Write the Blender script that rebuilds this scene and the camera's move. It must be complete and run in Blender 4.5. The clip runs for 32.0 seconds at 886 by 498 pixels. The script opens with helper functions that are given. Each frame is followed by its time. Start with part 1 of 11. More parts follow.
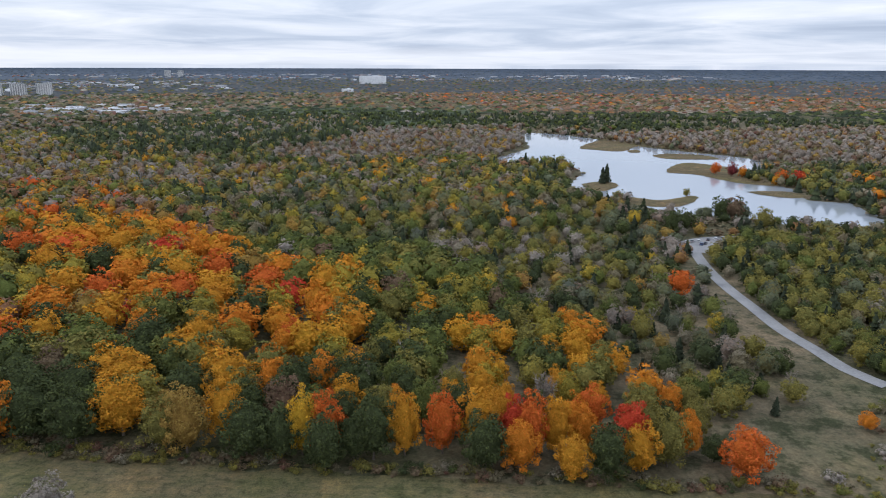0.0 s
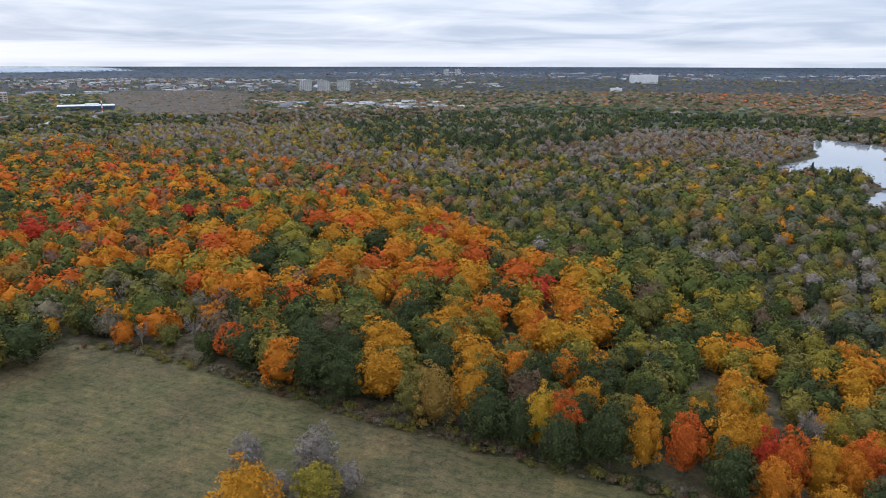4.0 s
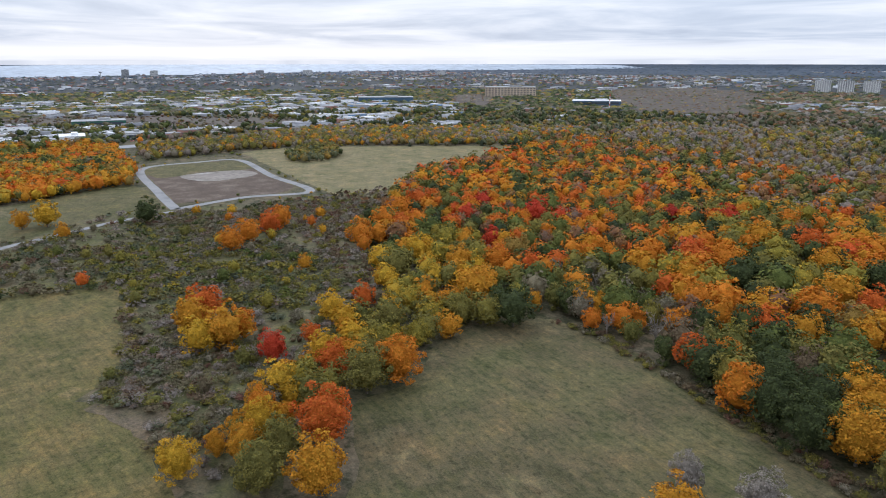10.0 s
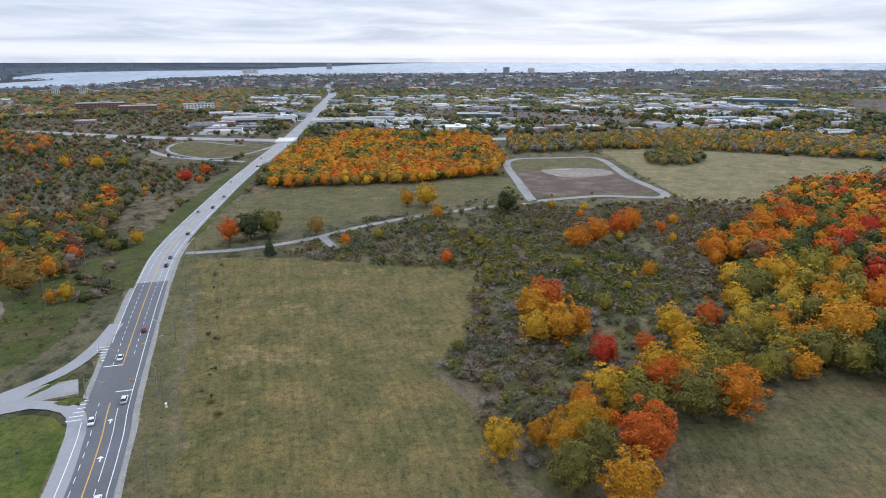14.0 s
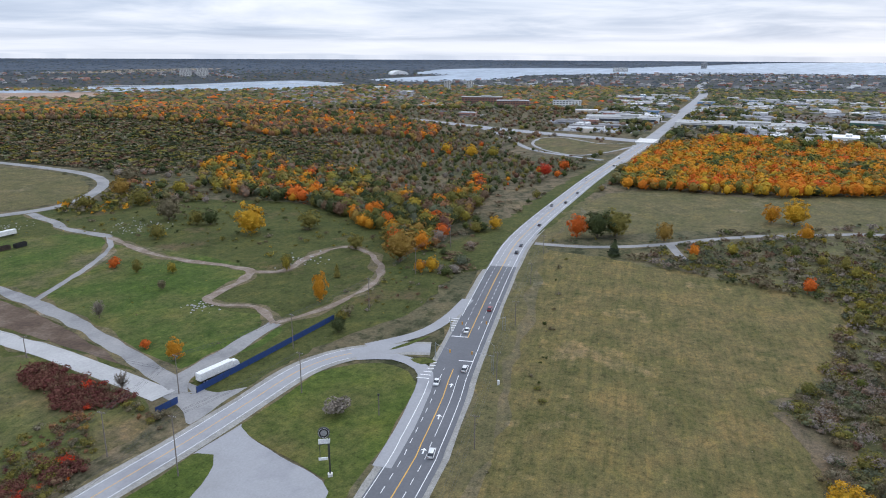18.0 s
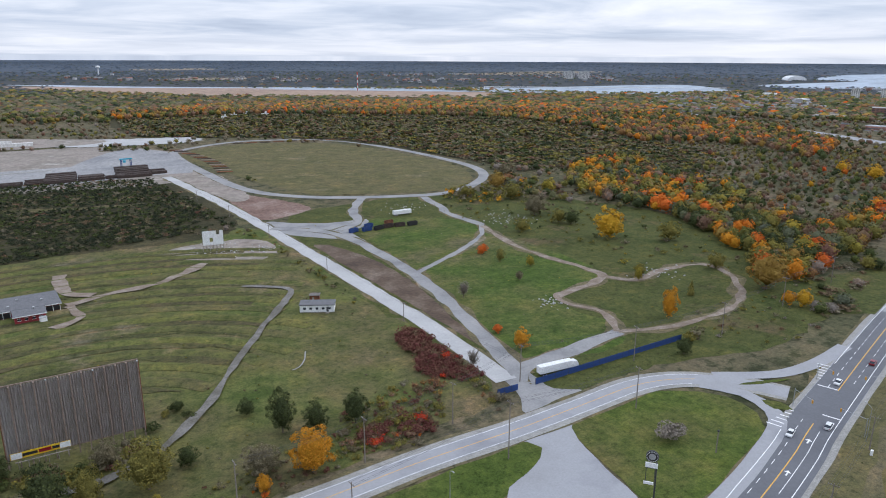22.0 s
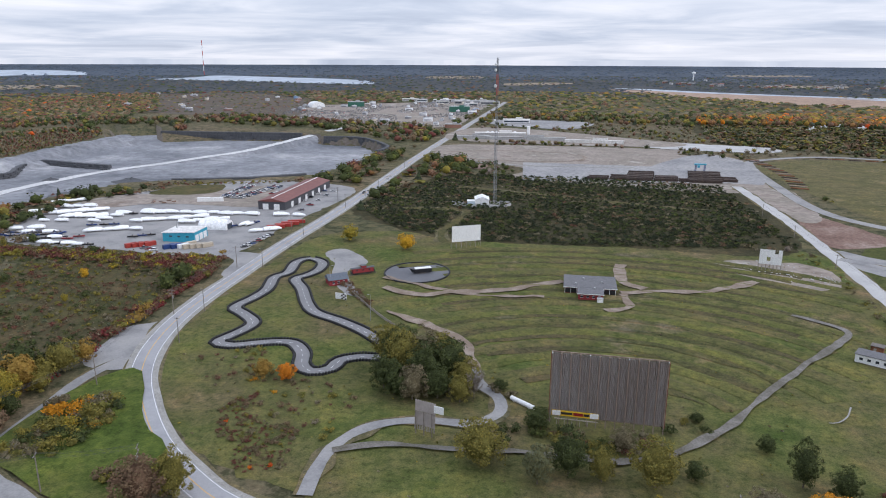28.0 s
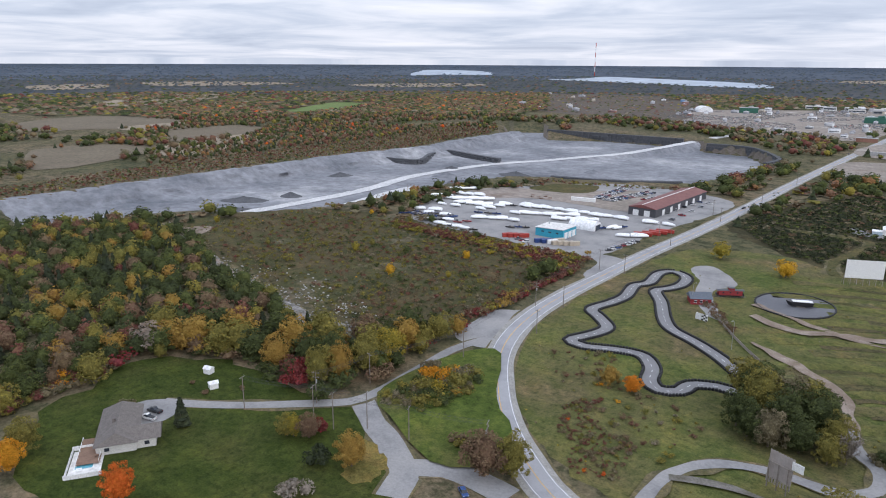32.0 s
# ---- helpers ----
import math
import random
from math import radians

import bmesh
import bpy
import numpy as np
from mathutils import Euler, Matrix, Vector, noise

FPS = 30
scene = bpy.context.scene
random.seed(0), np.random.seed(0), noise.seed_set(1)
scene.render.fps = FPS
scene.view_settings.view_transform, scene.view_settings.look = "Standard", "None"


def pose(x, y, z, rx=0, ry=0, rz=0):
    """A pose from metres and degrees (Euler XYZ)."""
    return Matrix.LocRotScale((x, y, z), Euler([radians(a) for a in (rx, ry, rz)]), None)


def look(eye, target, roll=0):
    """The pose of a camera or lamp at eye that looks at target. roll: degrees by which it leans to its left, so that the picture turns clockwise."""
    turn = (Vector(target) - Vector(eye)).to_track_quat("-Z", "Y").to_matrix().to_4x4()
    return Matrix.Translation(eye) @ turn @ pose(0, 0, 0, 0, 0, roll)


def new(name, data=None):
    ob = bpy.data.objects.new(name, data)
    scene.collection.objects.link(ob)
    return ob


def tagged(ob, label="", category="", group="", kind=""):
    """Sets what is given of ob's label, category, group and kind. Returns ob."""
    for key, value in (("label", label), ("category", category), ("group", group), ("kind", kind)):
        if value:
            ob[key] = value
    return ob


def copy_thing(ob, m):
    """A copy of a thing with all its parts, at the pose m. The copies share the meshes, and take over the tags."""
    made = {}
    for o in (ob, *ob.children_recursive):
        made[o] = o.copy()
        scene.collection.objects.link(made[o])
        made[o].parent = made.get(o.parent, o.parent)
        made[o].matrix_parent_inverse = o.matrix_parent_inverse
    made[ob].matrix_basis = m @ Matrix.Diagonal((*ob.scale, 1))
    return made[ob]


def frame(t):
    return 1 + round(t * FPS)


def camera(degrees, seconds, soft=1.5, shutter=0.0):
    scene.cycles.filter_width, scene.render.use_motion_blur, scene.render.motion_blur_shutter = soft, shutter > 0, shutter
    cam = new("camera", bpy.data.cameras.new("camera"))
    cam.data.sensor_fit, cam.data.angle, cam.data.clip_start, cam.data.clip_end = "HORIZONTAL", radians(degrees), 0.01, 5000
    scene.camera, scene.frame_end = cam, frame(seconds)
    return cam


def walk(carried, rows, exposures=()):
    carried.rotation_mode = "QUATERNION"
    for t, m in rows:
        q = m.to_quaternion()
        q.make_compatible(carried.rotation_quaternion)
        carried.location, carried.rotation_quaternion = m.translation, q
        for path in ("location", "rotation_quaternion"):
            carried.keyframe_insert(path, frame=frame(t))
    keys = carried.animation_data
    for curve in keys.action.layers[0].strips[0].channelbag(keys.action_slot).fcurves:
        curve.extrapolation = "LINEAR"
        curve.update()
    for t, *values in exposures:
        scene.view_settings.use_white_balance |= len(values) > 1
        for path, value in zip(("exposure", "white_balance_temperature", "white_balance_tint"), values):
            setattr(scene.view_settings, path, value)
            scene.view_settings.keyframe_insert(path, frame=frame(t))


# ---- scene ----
cam = camera(65.12, 32.0, 1.03)
ROWS = [
    (0.0, 0.0, -0.0, 100.0, 75.21, -0.19, 0.05),
    (0.5, 0.03, -0.29, 99.97, 75.23, -0.23, 3.37),
    (1.0, 0.08, -0.6, 99.96, 75.24, -0.26, 6.29),
    (1.5, 0.18, -0.88, 100.01, 75.22, -0.29, 8.68),
    (2.0, 0.24, -1.12, 100.13, 75.18, -0.3, 10.87),
    (2.5, 0.22, -1.34, 100.27, 75.17, -0.24, 13.11),
    (4.5, -0.45, -1.45, 101.05, 75.05, -0.08, 24.37),
    (5.0, -0.46, -1.46, 101.21, 75.07, -0.07, 27.4),
    (5.5, -0.39, -1.44, 101.35, 75.06, -0.03, 30.46),
    (6.0, -0.26, -1.36, 101.47, 75.09, -0.04, 33.6),
    (6.5, -0.17, -1.22, 101.54, 75.06, -0.15, 36.73),
    (7.0, -0.31, -0.97, 101.8, 75.05, -0.16, 39.81),
    (7.5, -0.67, -0.86, 102.15, 75.03, -0.15, 42.95),
    (8.0, -1.17, -0.85, 102.44, 74.98, -0.14, 46.1),
    (8.5, -1.65, -0.69, 102.6, 74.93, -0.13, 49.55),
    (9.0, -2.02, -0.51, 102.71, 74.89, -0.07, 53.1),
    (9.5, -2.32, -0.26, 102.81, 74.87, -0.05, 56.71),
    (10.0, -2.6, -0.04, 102.95, 74.83, 0.03, 60.33),
    (10.5, -2.76, 0.29, 103.14, 74.8, 0.01, 63.98),
    (11.0, -2.87, 0.46, 103.4, 74.77, -0.01, 67.66),
    (11.5, -2.96, 0.49, 103.68, 74.75, -0.0, 71.33),
    (12.0, -3.07, 0.5, 103.92, 74.74, 0.03, 74.9),
    (12.5, -3.23, 0.48, 104.15, 74.73, 0.01, 78.51),
    (13.0, -3.41, 0.47, 104.36, 74.73, 0.02, 82.1),
    (13.5, -3.57, 0.44, 104.57, 74.71, 0.03, 85.69),
    (14.0, -3.7, 0.44, 104.81, 74.68, -0.03, 89.34),
    (14.5, -3.88, 0.44, 105.04, 74.62, -0.03, 93.0),
    (16.5, -2.99, 1.68, 106.02, 74.55, -0.03, 107.41),
    (17.0, -3.0, 1.48, 106.31, 74.52, -0.16, 111.02),
    (17.5, -3.03, 1.2, 106.57, 74.48, -0.25, 114.69),
    (18.0, -3.19, 0.97, 106.81, 74.45, -0.28, 118.35),
    (18.5, -3.62, 0.78, 107.1, 74.45, -0.28, 122.07),
    (19.0, -4.15, 0.64, 107.36, 74.44, -0.25, 125.79),
    (19.5, -4.55, 0.49, 107.45, 74.44, -0.19, 129.52),
    (20.0, -4.63, 0.25, 107.33, 74.51, -0.28, 133.24),
    (20.5, -4.6, 0.06, 107.37, 74.52, -0.33, 136.97),
    (21.0, -4.54, -0.08, 107.58, 74.52, -0.36, 140.68),
    (21.5, -4.46, -0.08, 107.95, 74.52, -0.3, 144.38),
    (22.0, -4.39, 0.03, 108.3, 74.55, -0.26, 148.11),
    (22.5, -4.32, 0.12, 108.62, 74.56, -0.29, 151.87),
    (23.0, -4.29, 0.11, 108.92, 74.59, -0.26, 155.59),
    (23.5, -4.39, 0.12, 109.24, 74.6, -0.2, 159.35),
    (24.0, -4.56, 0.28, 109.5, 74.64, -0.11, 163.09),
    (24.5, -4.75, 0.29, 109.61, 74.7, -0.03, 166.83),
    (25.0, -4.79, 0.14, 109.62, 74.76, -0.09, 170.58),
    (25.5, -4.74, -0.19, 109.61, 74.81, -0.15, 174.34),
    (27.5, -4.26, -0.1, 110.37, 74.85, -0.26, 189.36),
    (28.0, -4.19, -0.39, 110.86, 74.81, -0.23, 193.13),
    (28.5, -4.2, -0.46, 111.28, 74.79, -0.24, 196.9),
    (29.0, -4.27, -0.35, 111.77, 74.78, -0.18, 200.65),
    (29.5, -4.34, -0.32, 112.29, 74.77, -0.17, 204.48),
    (30.0, -4.3, -0.39, 112.71, 74.7, -0.15, 208.31),
    (30.5, -4.14, -0.56, 113.05, 74.7, -0.15, 212.14),
    (31.0, -3.96, -0.62, 113.36, 74.72, -0.16, 216.0),
    (31.5, -3.8, -0.56, 113.59, 74.74, -0.15, 219.83),
    (32.0, -3.71, -0.43, 113.71, 74.76, -0.29, 223.54),
]
walk(cam, [(t, pose(x, y, z, rx, ry, rz)) for t, x, y, z, rx, ry, rz in ROWS], exposures=((0.0, 0.15, 5980.0, 12.5), (19.0, 0.15, 5980.0, 12.5), (28.0, 0.15, 6150.0, 15.0), (32.0, 0.15, 6150.0, 15.0)))

# ---- sky, sun ----
SUN_AZ, SUN_EL = 75.0, 28.0          # bearing of the bright sky, degrees from +y towards -x
world = bpy.data.worlds.new("overcast_sky")
scene.world = world
world.use_nodes = True
wn, wl = world.node_tree.nodes, world.node_tree.links
wn.clear()


def wnode(kind, **values):
    n = wn.new(kind)
    for key, value in values.items():
        n.inputs[key].default_value = value
    return n


sky = wn.new("ShaderNodeTexSky")
sky.sky_type = "NISHITA"
sky.sun_disc = False
sky.sun_elevation, sky.sun_rotation = radians(SUN_EL), radians(-SUN_AZ)
sky.air_density, sky.dust_density = 1.2, 2.0
coord = wn.new("ShaderNodeTexCoord")
split = wn.new("ShaderNodeSeparateXYZ")
wl.new(coord.outputs["Generated"], split.inputs[0])


def wmath(op, a, b=None, clamp=False):
    n = wn.new("ShaderNodeMath")
    n.operation, n.use_clamp = op, clamp
    for i, v in enumerate((a, b)):
        if v is None:
            continue
        if isinstance(v, (int, float)):
            n.inputs[i].default_value = v
        else:
            wl.new(v, n.inputs[i])
    return n.outputs[0]


# the cloud deck is a flat layer, so it draws together towards the horizon
height = wmath("ADD", wmath("MAXIMUM", split.outputs[2], 0.0), 0.055)
flat = wn.new("ShaderNodeCombineXYZ")
wl.new(wmath("DIVIDE", split.outputs[0], height), flat.inputs[0])
wl.new(wmath("DIVIDE", split.outputs[1], height), flat.inputs[1])
banks = wnode("ShaderNodeTexNoise", Scale=0.42, Detail=7.0, Roughness=0.56, Distortion=0.5)
wl.new(flat.outputs[0], banks.inputs["Vector"])
deck = wn.new("ShaderNodeValToRGB")
for pos, col in ((0.30, (0.45, 0.51, 0.60, 1)), (0.44, (0.57, 0.63, 0.71, 1)), (0.55, (0.71, 0.75, 0.80, 1)), (0.70, (0.88, 0.89, 0.91, 1))):
    e = deck.color_ramp.elements.new(pos)
    e.color = col
deck.color_ramp.elements.remove(deck.color_ramp.elements[0])
deck.color_ramp.elements.remove(deck.color_ramp.elements[-1])
wl.new(banks.outputs["Fac"], deck.inputs[0])
# the gap between the deck and the horizon, brighter on the sun's side
band = wn.new("ShaderNodeValToRGB")
for pos, val in ((0.0, 0.35), (0.006, 1.0), (0.015, 0.9), (0.028, 0.0)):
    e = band.color_ramp.elements.new(pos)
    e.color = (val, val, val, 1)
band.color_ramp.elements.remove(band.color_ramp.elements[0])
band.color_ramp.elements.remove(band.color_ramp.elements[-1])
wl.new(split.outputs[2], band.inputs[0])
toward = wnode("ShaderNodeVectorMath")
toward.operation = "DOT_PRODUCT"
wl.new(coord.outputs["Generated"], toward.inputs[0])
toward.inputs[1].default_value = (-math.sin(radians(SUN_AZ)), math.cos(radians(SUN_AZ)), 0)
side = wmath("MULTIPLY_ADD", toward.outputs["Value"], 0.42)
side.node.inputs[2].default_value = 0.52
gap = wn.new("ShaderNodeMix")
gap.data_type = "RGBA"
wl.new(wmath("MULTIPLY", band.outputs[0], side, True), gap.inputs["Factor"])
wl.new(deck.outputs[0], gap.inputs["A"])
gap.inputs["B"].default_value = (0.95, 0.95, 0.95, 1)
clear = wn.new("ShaderNodeBackground")
clear.inputs[1].default_value = 0.05
wl.new(sky.outputs[0], clear.inputs[0])
cloud = wn.new("ShaderNodeBackground")
# an overcast sky is brightest overhead
wl.new(wmath("ADD", wmath("MULTIPLY", wmath("MAXIMUM", split.outputs[2], 0.0), 1.1), 1.03), cloud.inputs[1])
wl.new(gap.outputs["Result"], cloud.inputs[0])
cover = wn.new("ShaderNodeMixShader")
cover.inputs[0].default_value = 0.9
wl.new(clear.outputs[0], cover.inputs[1])
wl.new(cloud.outputs[0], cover.inputs[2])
sky_out = wn.new("ShaderNodeOutputWorld")
wl.new(cover.outputs[0], sky_out.inputs[0])

sun = new("sun", bpy.data.lights.new("sun", "SUN"))
sun.data.energy, sun.data.angle, sun.data.color = 1.0, radians(32), (1.0, 0.97, 0.93)
sun.matrix_world = look((-math.sin(radians(SUN_AZ)) * math.cos(radians(SUN_EL)), math.cos(radians(SUN_AZ)) * math.cos(radians(SUN_EL)), math.sin(radians(SUN_EL))), (0, 0, 0))

# ---- materials ----
def tree_of(name):
    m = bpy.data.materials.new(name)
    m.use_nodes = True
    t = m.node_tree
    return m, t.nodes, t.links, t.nodes["Principled BSDF"]


def noise_of(nodes, links, scale, detail=4.0, rough=0.6, stretch=None, source="Object"):
    c = nodes.new("ShaderNodeTexCoord")
    n = nodes.new("ShaderNodeTexNoise")
    n.inputs["Scale"].default_value, n.inputs["Detail"].default_value, n.inputs["Roughness"].default_value = scale, detail, rough
    if stretch:
        mp = nodes.new("ShaderNodeMapping")
        mp.vector_type = "TEXTURE"
        mp.inputs["Scale"].default_value, mp.inputs["Rotation"].default_value = [1 / k for k in stretch[:3]], (0, 0, radians(stretch[3]))
        links.new(c.outputs[source], mp.inputs[0])
        links.new(mp.outputs[0], n.inputs["Vector"])
    else:
        links.new(c.outputs[source], n.inputs["Vector"])
    return n.outputs["Fac"]


def ramp(nodes, links, fac, stops):
    r = nodes.new("ShaderNodeValToRGB")
    while len(r.color_ramp.elements) > 1:
        r.color_ramp.elements.remove(r.color_ramp.elements[-1])
    r.color_ramp.elements[0].position, r.color_ramp.elements[0].color = stops[0][0], (*stops[0][1], 1)
    for pos, col in stops[1:]:
        r.color_ramp.elements.new(pos).color = (*col, 1)
    links.new(fac, r.inputs[0])
    return r.outputs[0]


def blend(nodes, links, a, b, fac, mode="MIX"):
    m = nodes.new("ShaderNodeMix")
    m.data_type, m.blend_type = "RGBA", mode
    for sock, v in (("A", a), ("B", b), ("Factor", fac)):
        if isinstance(v, (tuple, float, int)):
            m.inputs[sock].default_value = (*v, 1) if isinstance(v, tuple) else v
        else:
            links.new(v, m.inputs[sock])
    return m.outputs["Result"]


def bumped(nodes, links, shader, fac, strength, distance):
    b = nodes.new("ShaderNodeBump")
    b.inputs["Strength"].default_value, b.inputs["Distance"].default_value = strength, distance
    links.new(fac, b.inputs["Height"])
    links.new(b.outputs[0], shader.inputs["Normal"])


def surface(name, stops, scale, fine=None, rough=0.8, metal=0.0, bump=0.3, depth=0.05, stretch=None, spread=(0.3, 0.7), tint=0.0, spec=0.3, grit=0.38):
    """A surface that varies at two scales: broad patches (scale) and grain (fine)."""
    m, n, l, b = tree_of(name)
    fac = noise_of(n, l, scale, 5.0, 0.62, stretch)
    k = len(stops)
    col = ramp(n, l, fac, [(spread[0] + (spread[1] - spread[0]) * i / max(1, k - 1), c) for i, c in enumerate(stops)])
    grain = noise_of(n, l, fine or scale * 9, 4.0, 0.7)
    col = blend(n, l, col, ramp(n, l, grain, [(0.25, (1 - grit,) * 3), (0.75, (1 + grit,) * 3)]), 1.0, "MULTIPLY")
    if tint:
        info = n.new("ShaderNodeObjectInfo")
        col = blend(n, l, col, ramp(n, l, info.outputs["Random"], [(0.0, (1 - tint,) * 3), (1.0, (1 + tint,) * 3)]), 1.0, "MULTIPLY")
    l.new(col, b.inputs["Base Color"])
    b.inputs["Roughness"].default_value, b.inputs["Metallic"].default_value, b.inputs["Specular IOR Level"].default_value = rough, metal, spec
    if bump:
        bumped(n, l, b, grain, bump, depth)
    return m


def plain(name, col, rough=0.5, metal=0.0, worn=0.12, scale=1.5, tint=0.0):
    """Paint, plastic or metal with slight soiling."""
    dark = tuple(c * (1 - worn) for c in col)
    lite = tuple(min(1, c * (1 + worn)) for c in col)
    return surface(name, [dark, col, lite], scale, scale * 8, rough, metal, 0.05, 0.005, tint=tint, spec=0.45)


# the last two leaf colours have the blue-grey of distance haze put in
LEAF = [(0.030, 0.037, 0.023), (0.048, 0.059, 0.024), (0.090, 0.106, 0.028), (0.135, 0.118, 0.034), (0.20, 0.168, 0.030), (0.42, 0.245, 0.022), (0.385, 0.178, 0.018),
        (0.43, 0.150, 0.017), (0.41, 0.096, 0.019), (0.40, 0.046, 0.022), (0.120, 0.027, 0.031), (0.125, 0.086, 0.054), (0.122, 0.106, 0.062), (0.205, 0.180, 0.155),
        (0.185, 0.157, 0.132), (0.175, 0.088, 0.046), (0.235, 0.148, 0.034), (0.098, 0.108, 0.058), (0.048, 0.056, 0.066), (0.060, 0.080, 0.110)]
PINE, DARKGREEN, GREEN, OLIVE, LIME, YELLOW, GOLD, ORANGE, RUST, RED, MAROON, BROWN, DRAB, TWIG, DULLGREY, DULLRUST, DULLGOLD, DULLGREEN, HAZEGREY, HAZEBLUE = range(20)
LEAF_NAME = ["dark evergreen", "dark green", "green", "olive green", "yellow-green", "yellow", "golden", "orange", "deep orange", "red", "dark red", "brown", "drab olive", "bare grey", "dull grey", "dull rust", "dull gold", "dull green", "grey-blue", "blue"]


def foliage_material():
    m, n, l, b = tree_of("foliage")
    a = n.new("ShaderNodeAttribute")
    a.attribute_name = "pick"
    r = n.new("ShaderNodeValToRGB")
    while len(r.color_ramp.elements) > 1:
        r.color_ramp.elements.remove(r.color_ramp.elements[-1])
    r.color_ramp.elements[0].color = (*LEAF[0], 1)
    r.color_ramp.elements[0].position = 0.5 / len(LEAF)
    for i in range(1, len(LEAF)):
        r.color_ramp.elements.new((i + 0.5) / len(LEAF)).color = (*LEAF[i], 1)
    g = n.new("ShaderNodeNewGeometry")
    stray = n.new("ShaderNodeMath")      # each clump strays a little towards the neighbouring colours
    stray.operation = "MULTIPLY_ADD"
    l.new(g.outputs["Random Per Island"], stray.inputs[0])
    stray.inputs[1].default_value = 0.6 / len(LEAF)
    shift = n.new("ShaderNodeMath")
    shift.operation = "SUBTRACT"
    l.new(a.outputs["Fac"], shift.inputs[0])
    shift.inputs[1].default_value = 0.3 / len(LEAF)
    l.new(shift.outputs[0], stray.inputs[2])
    l.new(stray.outputs[0], r.inputs[0])
    vary = ramp(n, l, g.outputs["Random Per Island"], [(0.0, (0.84, 0.85, 0.86)), (0.55, (1.0, 1.0, 1.0)), (1.0, (1.20, 1.16, 1.10))])
    col = blend(n, l, r.outputs[0], vary, 1.0, "MULTIPLY")
    leafy = n.new("ShaderNodeTexNoise")
    leafy.inputs["Scale"].default_value, leafy.inputs["Detail"].default_value, leafy.inputs["Roughness"].default_value = 1.25, 4.0, 0.75
    l.new(g.outputs["Position"], leafy.inputs["Vector"])
    patch = ramp(n, l, leafy.outputs["Fac"], [(0.33, (0.86, 0.86, 0.86)), (0.48, (1.18, 1.17, 1.16)), (0.66, (1.50, 1.46, 1.40))])
    l.new(blend(n, l, col, patch, 1.0, "MULTIPLY"), b.inputs["Base Color"])
    bumped(n, l, b, leafy.outputs["Fac"], 0.8, 0.6)
    b.inputs["Roughness"].default_value, b.inputs["Specular IOR Level"].default_value = 0.85, 0.03
    return m


M_LEAF = foliage_material()
M_BARK = surface("bark", [(0.10, 0.08, 0.06), (0.17, 0.14, 0.11)], 3.0, 12, 0.9)


def land_material():
    """Rough open land: dry grass, scrub and soil, bare rock where it is steep."""
    m, n, l, b = tree_of("rough_land")
    broad = noise_of(n, l, 0.004, 6.0, 0.62)
    mid = noise_of(n, l, 0.03, 6.0, 0.65)
    brush = noise_of(n, l, 0.13, 5.0, 0.7)
    col = ramp(n, l, broad, [(0.32, (0.072, 0.072, 0.036)), (0.45, (0.098, 0.090, 0.050)), (0.55, (0.140, 0.112, 0.072)), (0.68, (0.084, 0.086, 0.040))])
    col = blend(n, l, col, ramp(n, l, mid, [(0.3, (0.55, 0.6, 0.55)), (0.5, (1.0, 1.0, 1.0)), (0.72, (1.45, 1.3, 1.2))]), 1.0, "MULTIPLY")
    col = blend(n, l, col, ramp(n, l, brush, [(0.40, (0.42, 0.50, 0.42)), (0.52, (1.0, 1.0, 1.0)), (0.72, (1.25, 1.15, 1.1))]), 1.0, "MULTIPLY")
    fine = noise_of(n, l, 0.7, 5.0, 0.75)
    col = blend(n, l, col, ramp(n, l, fine, [(0.3, (0.6, 0.6, 0.6)), (0.7, (1.4, 1.4, 1.4))]), 1.0, "MULTIPLY")
    g = n.new("ShaderNodeNewGeometry")
    s = n.new("ShaderNodeSeparateXYZ")
    l.new(g.outputs["True Normal"], s.inputs[0])
    steep = ramp(n, l, s.outputs[2], [(0.55, (1, 1, 1)), (0.85, (0, 0, 0))])
    rock = ramp(n, l, noise_of(n, l, 0.25, 6.0, 0.7, (1, 1, 4, 0)), [(0.3, (0.070, 0.056, 0.046)), (0.7, (0.165, 0.145, 0.125))])
    l.new(blend(n, l, col, rock, steep), b.inputs["Base Color"])
    b.inputs["Roughness"].default_value, b.inputs["Specular IOR Level"].default_value = 0.95, 0.1
    bumped(n, l, b, fine, 0.6, 0.5)
    return m


M_LAND = land_material()


